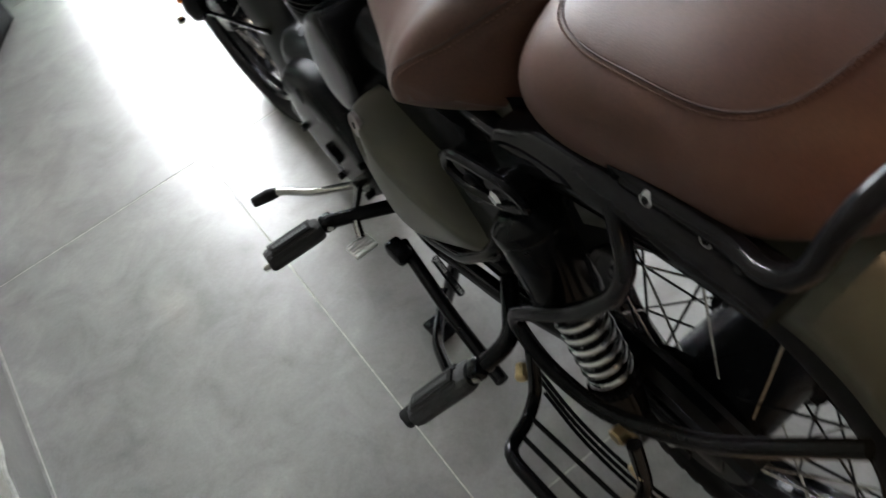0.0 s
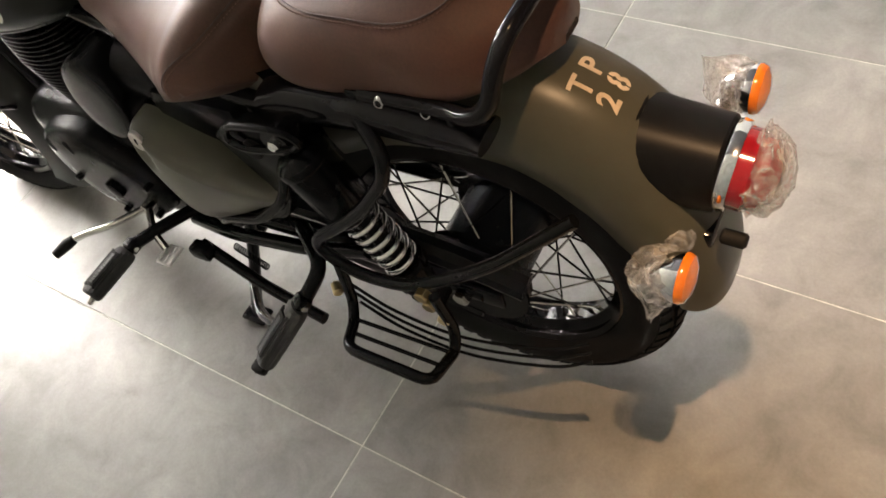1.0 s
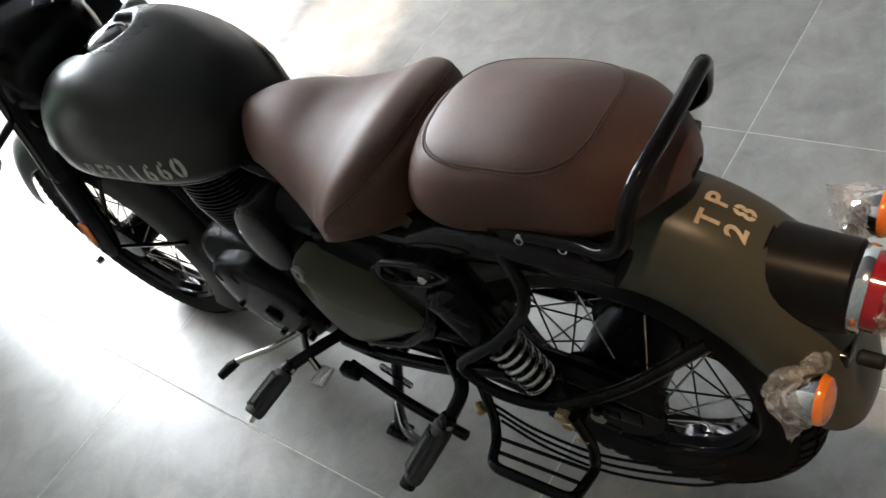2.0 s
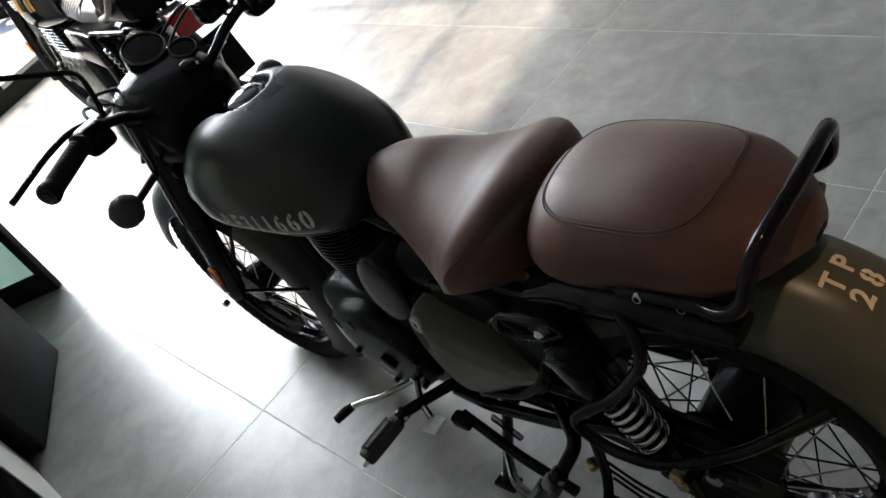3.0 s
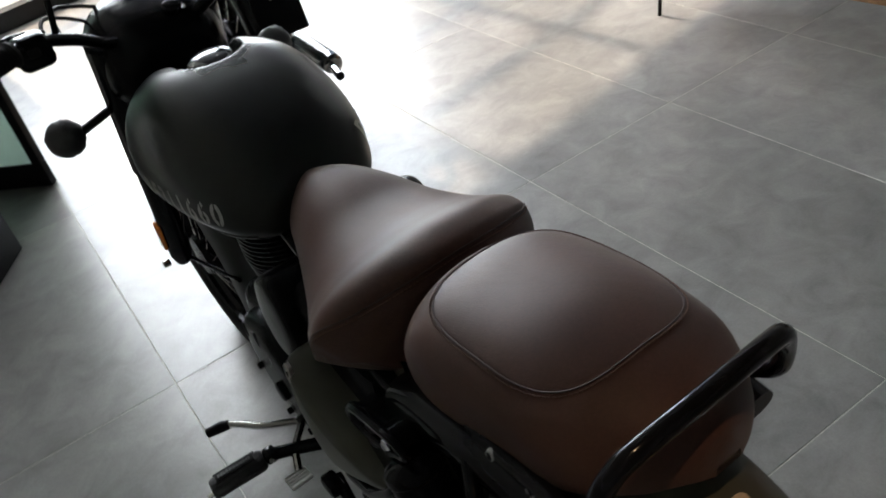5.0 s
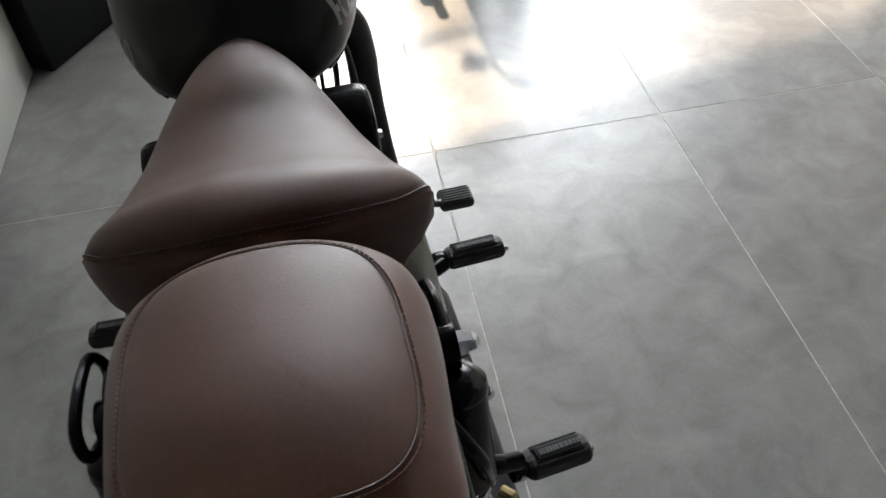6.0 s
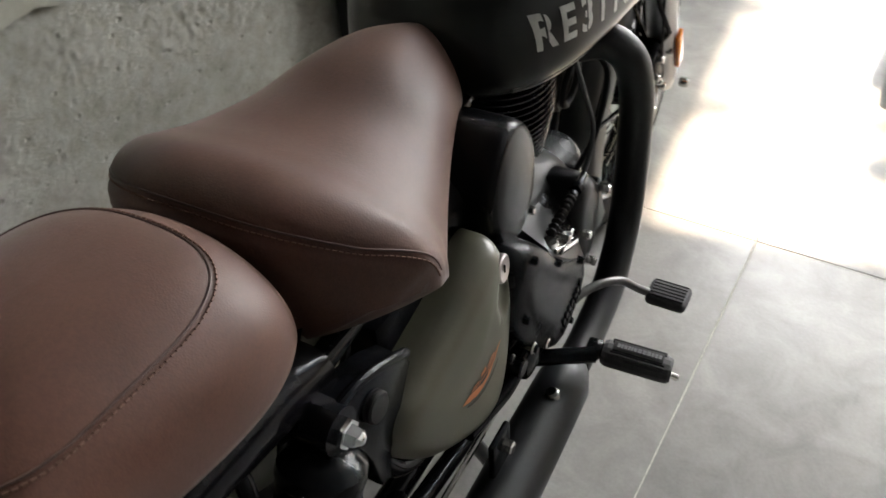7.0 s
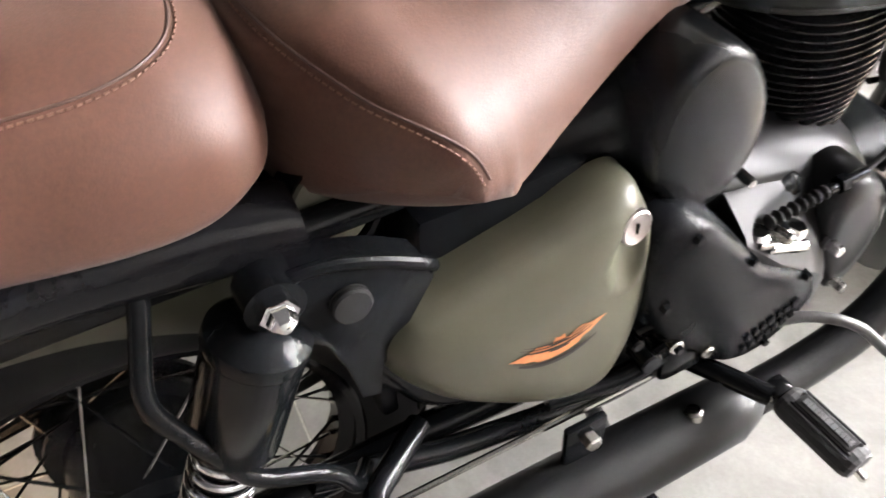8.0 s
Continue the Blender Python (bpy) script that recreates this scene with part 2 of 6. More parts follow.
RED_LENS = surface("red_lens", (0.26, 0.005, 0.009), rough=0.12, vary=0.1, scale=30, coat=0.8)
LAMP_BLACK = surface("black_lamp_shell", (0.006, 0.006, 0.006), rough=0.34, vary=0.2, scale=12, rough_vary=0.04, spec=0.14)
DARK_CHROME = surface("dark_chrome", (0.22, 0.22, 0.225), rough=0.12, metal=1.0, vary=0.1, scale=20, rough_vary=0.05)
DARK_PLATED = surface("dark_plated_steel", (0.1, 0.1, 0.1), rough=0.4, metal=0.5, vary=0.3, scale=20, rough_vary=0.05)
AMBER = surface("amber_lens", (0.72, 0.18, 0.015), rough=0.14, vary=0.1, scale=30, coat=0.8)
FILM = film_wrap("crinkled_packing_film")


def tile_material():
    """Grey cement-look porcelain, polished, with cloudy veins; each tile shifted on its own."""
    mat = bpy.data.materials.new("grey_cement_tile")
    mat.use_nodes = True
    nt = mat.node_tree
    b = nt.nodes["Principled BSDF"]
    tc = nt.nodes.new("ShaderNodeTexCoord")
    oi = nt.nodes.new("ShaderNodeObjectInfo")
    sh = nt.nodes.new("ShaderNodeVectorMath")
    sh.operation = "MULTIPLY_ADD"
    sh.inputs[1].default_value = (37, 53, 11)
    cb = nt.nodes.new("ShaderNodeCombineXYZ")
    for k in range(3):
        nt.links.new(oi.outputs["Random"], cb.inputs[k])
    nt.links.new(cb.outputs[0], sh.inputs[0])
    nt.links.new(tc.outputs["Object"], sh.inputs[2])
    def cloud(scale, detail, rough, distort):
        n = nt.nodes.new("ShaderNodeTexNoise")
        n.inputs["Scale"].default_value = scale
        n.inputs["Detail"].default_value = detail
        n.inputs["Roughness"].default_value = rough
        n.inputs["Distortion"].default_value = distort
        nt.links.new(sh.outputs[0], n.inputs["Vector"])
        return n.outputs["Fac"]

    def spread(src, lo, hi):
        m = nt.nodes.new("ShaderNodeMapRange")
        m.inputs["From Min"].default_value, m.inputs["From Max"].default_value = 0.25, 0.75
        m.inputs["To Min"].default_value, m.inputs["To Max"].default_value = lo, hi
        nt.links.new(src, m.inputs["Value"])
        return m.outputs["Result"]

    def times(a, c):
        m = nt.nodes.new("ShaderNodeMath")
        m.operation = "MULTIPLY"
        nt.links.new(a, m.inputs[0])
        nt.links.new(c, m.inputs[1])
        return m.outputs[0]

    broad, dabs, grain = cloud(1.7, 4, 0.5, 0.3), cloud(9.0, 7, 0.62, 0.5), cloud(170.0, 3, 0.5, 0.0)
    tone = times(times(spread(broad, 0.84, 1.16), spread(dabs, 0.68, 1.32)), spread(grain, 0.93, 1.07))
    mix = nt.nodes.new("ShaderNodeVectorMath")
    mix.operation = "SCALE"
    mix.inputs[0].default_value = (0.235, 0.23, 0.218)
    nt.links.new(tone, mix.inputs["Scale"])
    nt.links.new(mix.outputs[0], b.inputs["Base Color"])
    b.inputs["Specular IOR Level"].default_value = 0.7
    nt.links.new(spread(dabs, 0.285, 0.325), b.inputs["Roughness"])
    bp = nt.nodes.new("ShaderNodeBump")
    bp.inputs["Strength"].default_value = 0.05
    bp.inputs["Distance"].default_value = 0.004
    nt.links.new(dabs, bp.inputs["Height"])
    nt.links.new(bp.outputs["Normal"], b.inputs["Normal"])
    return mat


def concrete_material():
    """Weathered bare concrete: pale patches, pits and dusty grain."""
    mat = bpy.data.materials.new("weathered_concrete")
    mat.use_nodes = True
    nt = mat.node_tree
    b = nt.nodes["Principled BSDF"]
    tc = nt.nodes.new("ShaderNodeTexCoord")
    big = nt.nodes.new("ShaderNodeTexNoise")
    big.inputs["Scale"].default_value = 3.0
    big.inputs["Detail"].default_value = 7
    mid = nt.nodes.new("ShaderNodeTexNoise")
    mid.inputs["Scale"].default_value = 26
    mid.inputs["Detail"].default_value = 8
    mid.inputs["Roughness"].default_value = 0.7
    pit = nt.nodes.new("ShaderNodeTexVoronoi")
    pit.inputs["Scale"].default_value = 24
    pit.inputs["Randomness"].default_value = 1.0
    for n in (big, mid, pit):
        nt.links.new(tc.outputs["Object"], n.inputs["Vector"])
    r1 = nt.nodes.new("ShaderNodeValToRGB")
    r1.color_ramp.elements[0].position, r1.color_ramp.elements[1].position = 0.32, 0.66
    r1.color_ramp.elements[0].color = (0.25, 0.243, 0.21, 1)
    r1.color_ramp.elements[1].color = (0.36, 0.352, 0.32, 1)
    nt.links.new(big.outputs["Fac"], r1.inputs["Fac"])
    r2 = nt.nodes.new("ShaderNodeValToRGB")
    r2.color_ramp.elements[0].position, r2.color_ramp.elements[1].position = 0.36, 0.62
    r2.color_ramp.elements[0].color = (0.78, 0.77, 0.74, 1)
    r2.color_ramp.elements[1].color = (1.0, 1.0, 1.0, 1)
    nt.links.new(mid.outputs["Fac"], r2.inputs["Fac"])
    m1 = nt.nodes.new("ShaderNodeMixRGB")
    m1.blend_type = "MULTIPLY"
    m1.inputs[0].default_value = 1.0
    nt.links.new(r1.outputs["Color"], m1.inputs[1])
    nt.links.new(r2.outputs["Color"], m1.inputs[2])
    r3 = nt.nodes.new("ShaderNodeValToRGB")
    r3.color_ramp.elements[0].position, r3.color_ramp.elements[1].position = 0.05, 0.16
    r3.color_ramp.elements[0].color = (0.45, 0.43, 0.4, 1)
    r3.color_ramp.elements[1].color = (1, 1, 1, 1)
    nt.links.new(pit.outputs["Distance"], r3.inputs["Fac"])
    m2 = nt.nodes.new("ShaderNodeMixRGB")
    m2.blend_type = "MULTIPLY"
    m2.inputs[0].default_value = 0.45
    nt.links.new(m1.outputs[0], m2.inputs[1])
    nt.links.new(r3.outputs["Color"], m2.inputs[2])
    nt.links.new(m2.outputs[0], b.inputs["Base Color"])
    b.inputs["Roughness"].default_value = 0.88
    add = nt.nodes.new("ShaderNodeMath")
    add.operation = "ADD"
    nt.links.new(mid.outputs["Fac"], add.inputs[0])
    nt.links.new(r3.outputs["Color"], add.inputs[1])
    bp = nt.nodes.new("ShaderNodeBump")
    bp.inputs["Strength"].default_value = 0.65
    bp.inputs["Distance"].default_value = 0.008
    nt.links.new(add.outputs[0], bp.inputs["Height"])
    nt.links.new(bp.outputs["Normal"], b.inputs["Normal"])
    return mat


TILE = tile_material()
CONCRETE = concrete_material()
PLASTER = surface("smooth_pale_render", (0.29, 0.28, 0.235), rough=0.75, vary=0.14, scale=6, fine=90, bump=0.2, bump_scale=60)
SKIRT = surface("grey_stone_skirting", (0.15, 0.146, 0.135), rough=0.6, vary=0.25, scale=14, fine=120, bump=0.2, bump_scale=90)
GROUT = surface("grout", (0.5, 0.48, 0.43), rough=0.9, vary=0.3, scale=30)
WHITE_WALL = surface("grey_wall_paint", (0.3, 0.295, 0.285), rough=0.8, vary=0.05, scale=2, fine=80)
DARK_WALL = surface("charcoal_wall_paint", (0.06, 0.061, 0.064), rough=0.7, vary=0.15, scale=2, fine=80)
FRAME_BLACK = surface("black_window_frame", (0.014, 0.014, 0.015), rough=0.45, vary=0.2, scale=8, spec=0.2)
PALE_BOARD = surface("off_white_board", (0.66, 0.66, 0.60), rough=0.5, vary=0.04, scale=3, fine=120)
DARK_BOX = surface("black_laminate", (0.009, 0.0095, 0.011), rough=0.5, spec=0.2, vary=0.2, scale=10)
WOOD = surface("oiled_wood_edge", (0.36, 0.19, 0.085), rough=0.5, vary=0.3, scale=9, fine=70, tint=(0.48, 0.28, 0.14))
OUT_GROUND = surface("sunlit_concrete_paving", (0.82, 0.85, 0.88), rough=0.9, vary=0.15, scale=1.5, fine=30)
GLASS = bpy.data.materials.new("window_glass")
GLASS.use_nodes = True
gb = GLASS.node_tree.nodes["Principled BSDF"]
gb.inputs["Transmission Weight"].default_value = 1.0
gb.inputs["Roughness"].default_value = 0.0
gb.inputs["IOR"].default_value = 1.02
gb.inputs["Base Color"].default_value = (0.97, 0.985, 0.98, 1)

# ---- the room ----
CEIL = 4.3
HEAD = 4.05
X0, X1, YB = -1.06, 4.3, -4.9


def facade_y(x):
    return 5.42 + 0.2 * x


def slab(name, lo, hi, mat, label, category="wall", kind="structure", bev=0.0):
    c = [(a + b) / 2 for a, b in zip(lo, hi)]
    s = [b - a for a, b in zip(lo, hi)]
    return thing(name, block(B(), c, s, bev), mat, label, category, kind=kind)


floor = slab("floor", (X0 - 0.3, YB - 0.3, -0.2), (X1 + 0.3, 6.9, -0.0007), GROUT, "grey grouted bed under large cement-look tiles", "floor")
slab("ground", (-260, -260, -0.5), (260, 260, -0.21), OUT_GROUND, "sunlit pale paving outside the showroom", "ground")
bm = B()
loft(bm, [[Vector((x, y, z)) for x, y in ((-6, facade_y(-6) + 0.05), (14, facade_y(14) + 0.05), (14, 40), (-6, 40))] for z in (-0.205, 0.004)])
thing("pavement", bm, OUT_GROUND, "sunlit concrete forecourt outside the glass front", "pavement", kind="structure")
wall_left = slab("wall_left", (X0 - 0.3, YB, -0.1), (X0 - 0.012, 5.5, CEIL), CONCRETE, "weathered grey concrete wall with broken render", "wall")
slab("wall_back", (X0, YB - 0.3, -0.1), (X1, YB, CEIL), DARK_WALL, "charcoal painted wall behind the motorcycle", "wall")
# out of view: set this near to throw light back on the right side
slab("wall_right", (X1, YB - 0.3, -0.1), (X1 + 0.3, 7.0, CEIL), WHITE_WALL, "unseen grey side wall added close by to bounce light", "wall")
bm = B()
roof = [(X0 - 0.3, YB - 0.3), (X1 + 0.3, YB - 0.3), (X1 + 0.3, facade_y(X1 + 0.3) + 0.06), (X0 - 0.3, facade_y(X0 - 0.3) + 0.06)]
loft(bm, [[Vector((x, y, z)) for x, y in roof] for z in (CEIL, CEIL + 0.2)])
thing("ceiling", bm, DARK_WALL, "dark painted showroom ceiling", "ceiling", kind="structure")
slab("baseboard", (X0 - 0.012, YB, 0.0), (X0 + 0.004, 1.56, 0.122), SKIRT, "grey stone skirting along the concrete wall", "skirting", bev=0.003)


def render_patch(name, z_lo, z_hi, y_lo, y_hi, seed, rag, proud=0.008):
    """A sheet of smooth render left on the wall, with a ragged broken edge."""
    rnd = random.Random(seed)
    pts = []
    steps = 34
    for i in range(steps + 1):
        u = i / steps
        pts.append((y_lo + (y_hi - y_lo) * u, z_lo + rag * (noise.noise((u * 5 + seed, 0, 0)) + 0.5 * noise.noise((u * 17 + seed, 3, 0))) + rnd.uniform(-0.004, 0.004)))
    bm = B()
    rows = []
    for x in (X0 - 0.02, X0 + proud):
        low = [bm.verts.new((x, y, z)) for y, z in pts]
        top = [bm.verts.new((x, y, z_hi)) for y, z in pts]
        rows.append((low, top))
    for low, top in rows:
        for i in range(steps):
            bm.faces.new((low[i], low[i + 1], top[i + 1], top[i]))
    for i in range(steps):
        bm.faces.new((rows[0][0][i], rows[0][0][i + 1], rows[1][0][i + 1], rows[1][0][i]))
        bm.faces.new((rows[0][1][i], rows[0][1][i + 1], rows[1][1][i + 1], rows[1][1][i]))
    for k in (0, steps):
        bm.faces.new((rows[0][0][k], rows[1][0][k], rows[1][1][k], rows[0][1][k]))
    return part(name, bm, PLASTER, wall_left, "smooth beige render with a broken edge")


render_patch("render_layer", 0.6, 1.5, -0.1, 0.8, 3, 0.07)
render_patch("render_layer", 0.66, 1.5, 0.8, 1.35, 8, 0.09, 0.006)
render_patch("render_strip", 0.124, 0.6, 0.352, 0.39, 11, 0.01, 0.002)


def wall_relief(y_lo, y_hi, z_lo, z_hi, step):
    """The bare cast face with its lumps and blow holes."""
    ny, nz = int((y_hi - y_lo) / step), int((z_hi - z_lo) / step)
    bm = B()
    grid = []
    for i in range(ny + 1):
        row = []
        for k in range(nz + 1):
            y, z = y_lo + (y_hi - y_lo) * i / ny, z_lo + (z_hi - z_lo) * k / nz
            h = 0.004 * noise.noise((y * 5, z * 5, 1)) + 0.001 * noise.noise((y * 22, z * 22, 4)) + 0.0007 * noise.noise((y * 70, z * 70, 9))
            rough_zone = max(0.0, noise.noise((y * 6, z * 6, 20)) - 0.08)
            h += 0.009 * rough_zone * noise.noise((y * 48, z * 48, 2)) + 0.008 * rough_zone * noise.noise((y * 85, z * 85, 6))
            pit = noise.noise((y * 45, z * 45, 14))
            if pit < -0.52:
                h -= 0.02 * (-0.52 - pit)
            row.append(bm.verts.new((X0 - 0.007 + h, y, z)))
        grid.append(row)
    for a, b in zip(grid, grid[1:]):
        for k in range(nz):
            bm.faces.new((a[k], b[k], b[k + 1], a[k + 1]))
    return part("bare_face", bm, CONCRETE, wall_left, "rough bare concrete with pits", sharp=60)


wall_relief(-0.1, 1.54, 0.118, 0.9, 0.0055)
rnd = random.Random(5)
MORTAR = surface("pale_mortar", (0.42, 0.42, 0.385), rough=0.9, vary=0.3, scale=40, bump=0.4, bump_scale=90)


def ragged_line(name, a, b, r, mat, seed, label=""):
    rn = random.Random(seed)
    n = 60
    pts = [(X0 - 0.003 + rn.uniform(-0.002, 0.002), a[0] + (b[0] - a[0]) * k / n + 0.012 * noise.noise((k * 0.22, seed, 0)) + rn.uniform(-0.002, 0.002), a[1] + (b[1] - a[1]) * k / n + 0.008 * noise.noise((k * 0.3, seed, 5))) for k in range(n + 1)]
    return part(name, sweep(B(), pts, [r * (0.5 + abs(noise.noise((k * 0.8, seed, 7)))) for k in range(n + 1)], 6), mat, wall_left, label)


ragged_line("mortar_joint", (0.0, 0.128), (1.5, 0.128), 0.009, MORTAR, 2, "pale cracked mortar along the skirting")
ragged_line("mortar_ridge", (0.393, 0.14), (0.391, 0.6), 0.0045, MORTAR, 3, "pale broken mortar ridge")
ragged_line("crack", (0.347, 0.14), (0.348, 0.6), 0.0022, SKIRT, 4, "dark crack")


# ---- glass front ----
FA = math.atan(0.2)
facade = tagged(new("window_1"), "black-framed full-height glass shopfront in bright sun", "window", kind="structure")
facade.matrix_world = pose(-0.47, facade_y(-0.47), 0, 0, 0, math.degrees(FA))
LEN = (X1 + 0.47) / math.cos(FA)


def bar(name, lo, hi, mat=None, bev=0.004):
    c = [(a + b) / 2 for a, b in zip(lo, hi)]
    s = [b - a for a, b in zip(lo, hi)]
    return part(name, block(B(), c, s, bev, seg=1), mat or FRAME_BLACK, facade)


bar("bottom_rail", (0, -0.06, -0.02), (LEN, 0.06, 0.11))
bar("header", (0, -0.06, HEAD), (LEN, 0.06, CEIL))
MULL = [0.0, 0.87, 1.74, 2.61, 3.48, 4.35]
for u in MULL:
    bar("mullion", (u - 0.022, -0.035, 0.11), (u + 0.022, 0.035, HEAD))
for a, b in zip(MULL, MULL[1:]):
    for z in (0.5, 2.1, 2.9, 3.5):
        bar("transom", (a + 0.022, -0.02, z - 0.018), (b - 0.022, 0.02, z + 0.018))
    for z0, z1 in ((0.11, 0.482), (0.518, 2.082), (2.118, 2.882), (2.918, 3.482), (3.518, HEAD)):
        pane = bar("pane", (a + 0.022, -0.004, z0), (b - 0.022, 0.004, z1), GLASS, 0.0)
        pane.visible_shadow = False
bm = block(B(), (-1.0, 5.42, CEIL / 2 - 0.05), (1.05, 0.3, CEIL + 0.1))
thing("wall_front", bm, DARK_WALL, "dark painted pier beside the glass front", "wall", kind="structure")

# warm ceiling spotlight over the tail of the motorcycle
spot_body = thing("ceiling_spotlight", lathe(B(), [(0, 0.03), (0.02, 0.05), (0.14, 0.055), (0.15, 0.05)], (-0.46, -0.515, 2.68), (0.17, -0.16, -1), 20), BLACK, "black ceiling spotlight with a warm lamp", "lamp")
part("drop_rod", rod(B(), (-0.46, -0.515, 2.69), (-0.46, -0.515, CEIL), 0.012, 10), BLACK, spot_body)
spot_data = bpy.data.lights.new("spotlight", "SPOT")
spot_data.energy = 64
spot_data.color = (1.0, 0.67, 0.39)
spot_data.spot_size = radians(56)
spot_data.spot_blend = 1.0
spot_data.shadow_soft_size = 0.02
spot_ob = new("spotlight", spot_data)
spot_ob.matrix_world = look((-0.43, -0.54, 2.5), (0.0, -0.95, 0))

# ---- boards and boxes along the wall ----
bm = block(B(), (-1.012, 1.83, 0.62), (0.07, 0.58, 1.24), 0.004)
board = thing("display_board", bm, DARK_BOX, "off-white display board with black sides against the wall", "board")
part("face", block(B(), (-0.9745, 1.83, 0.62), (0.005, 0.575, 1.235), 0.002), PALE_BOARD, board, "off-white printed face")
mark = bmesh.new()
sweep(mark, [(-0.9715, 2.06, 0.62), (-0.9715, 2.03, 0.66), (-0.9715, 2.0, 0.64)], 0.006, 6, flat=0.2)
part("mark", mark, surface("red_print", (0.5, 0.05, 0.04), rough=0.6), board, "small red printed mark")

bm = block(B(), (-0.15, -0.25, 0.365), (0.3, 0.5, 0.73), 0.006)
box = thing("plinth", bm, DARK_BOX, "black laminate plinth beside the wall", "plinth")
box.matrix_world = pose(-0.649, 2.53, 0, 0, 0, -31.3)
part("top", block(B(), (-0.15, -0.25, 0.741), (0.304, 0.504, 0.02), 0.003), DARK_BOX, box)
FROSTED = bpy.data.materials.new("pale_green_frosted_sheet")
FROSTED.use_nodes = True
ft = FROSTED.node_tree
fd, fl, fm = ft.nodes["Principled BSDF"], ft.nodes.new("ShaderNodeBsdfTranslucent"), ft.nodes.new("ShaderNodeMixShader")
fd.inputs["Base Color"].default_value = (0.62, 0.68, 0.63, 1)
fd.inputs["Roughness"].default_value = 0.4
fl.inputs["Color"].default_value = (0.55, 0.66, 0.6, 1)
fm.inputs[0].default_value = 0.45
ft.links.new(fd.outputs[0], fm.inputs[1])
ft.links.new(fl.outputs[0], fm.inputs[2])
ft.links.new(fm.outputs[0], ft.nodes["Material Output"].inputs["Surface"])
panel = thing("framed_panel", block(B(), (0, 0.0, 0.05), (0.98, 0.035, 0.1), 0.003), FRAME_BLACK, "pale green frosted panel in a dark frame on the floor", "panel")
panel.matrix_world = pose(-0.445 - 0.49 * math.cos(radians(-43)), 2.93 - 0.49 * math.sin(radians(-43)), 0, 0, 0, -43)
part("top_rail", block(B(), (0, 0.0, 2.08), (0.98, 0.035, 0.04), 0.003), FRAME_BLACK, panel)
for x in (-0.47, 0.47):
    part("stile", block(B(), (x, 0.0, 1.08), (0.04, 0.035, 1.96), 0.003), FRAME_BLACK, panel)
part("sheet", block(B(), (0, -0.004, 1.08), (0.9, 0.005, 1.96), 0.0), FROSTED, panel, "pale green frosted sheet")

# ---- wooden display cabinet on thin legs ----
cab = tagged(new("display_cabinet"), "low wooden open cabinet with black inside on thin metal legs", "cabinet")
cab.matrix_world = pose(1.82, 1.95, 0, 0, 0, 4)
part("base_board", block(B(), (0.24, -0.85, 0.225), (0.48, 1.72, 0.035), 0.002), WOOD, cab, "oiled wooden edge")
part("base_lining", block(B(), (0.245, -0.85, 0.2445), (0.462, 1.69, 0.004), 0.0), DARK_BOX, cab, "black lining")
for yy in (-1.695, -0.0):
    part("side_board", block(B(), (0.24, yy, 0.56), (0.48, 0.028, 0.635), 0.002), WOOD, cab)
part("back_board", block(B(), (0.47, -0.85, 0.56), (0.018, 1.66, 0.635), 0.0), DARK_BOX, cab, "black back board")
part("top_board", block(B(), (0.24, -0.85, 0.893), (0.48, 1.72, 0.03), 0.002), WOOD, cab)
for xx in (0.03, 0.45):
    for yy in (-0.03, -1.66):
        leg = part("leg", rod(B(), (xx, yy, 0.208), (xx - 0.012 if xx < 0.1 else xx + 0.012, yy + (0.012 if yy > -1 else -0.012), 0.0), 0.008, 10), BLACK, cab, "thin black metal leg")
        part("bracket", block(B(), (xx, yy, 0.197), (0.05, 0.03, 0.02), 0.004), STEEL, leg, "metal bracket")
bm = B()
ball(bm, (2.05, 1.05, 0.275), 0.05, 14, (1.3, 0.7, 0.55))
thing("black_glove_pouch", bm, RUBBER, "small black object lying on the cabinet floor", "pouch")

# ---- the motorcycle ----
from mathutils.bvhtree import BVHTree

moto = tagged(new("motorcycle"), "olive green and black classic motorcycle with brown leather seats", "motorcycle")
moto.matrix_world = pose(-0.133, -0.0034, 0.014, -0.6, 0, 2.6)
REAR = (0.0, 0.016, 0.332)
FRONT = (0.0, 1.385, 0.322)


def super_ring(y, w, z0, z1, n=40, p=2.6, mid=0.45, drop=0.0):
    """A cross-section in the plane y: half width w, from z0 to z1, fullest at mid of its height."""
    out = []
    zc = z0 + (z1 - z0) * mid
    for k in range(n):
        a = 2 * math.pi * k / n
        c, s = math.cos(a), math.sin(a)
        x = w * math.copysign(abs(c) ** (2 / p), c)
        h = (z1 - zc) if s > 0 else (zc - z0)
        z = zc + h * math.copysign(abs(s) ** (2 / p), s)
        z -= drop * (abs(x) / max(w, 1e-5)) ** 2 * (1 if s > 0 else (1 + s) ** 2)
        out.append(Vector((x, y, z)))
    return out


def interp_rings(rows, steps=5, **kw):
    """Lofted body from rows (y, half width, low, high, power), smoothed between the rows."""
    pts = catmull([(r[0], r[1], r[2]) for r in rows], steps)
    qts = catmull([(r[0], r[3], r[4] if len(r) > 4 else 2.6) for r in rows], steps)
    return [super_ring(a.x, max(a.y, 0.004), a.z, max(b.y, a.z + 0.004), p=b.z, **kw) for a, b in zip(pts, qts)]


def tree_of(ob):
    me = ob.data
    return BVHTree.FromPolygons([v.co.copy() for v in me.vertices], [tuple(p.vertices) for p in me.polygons])


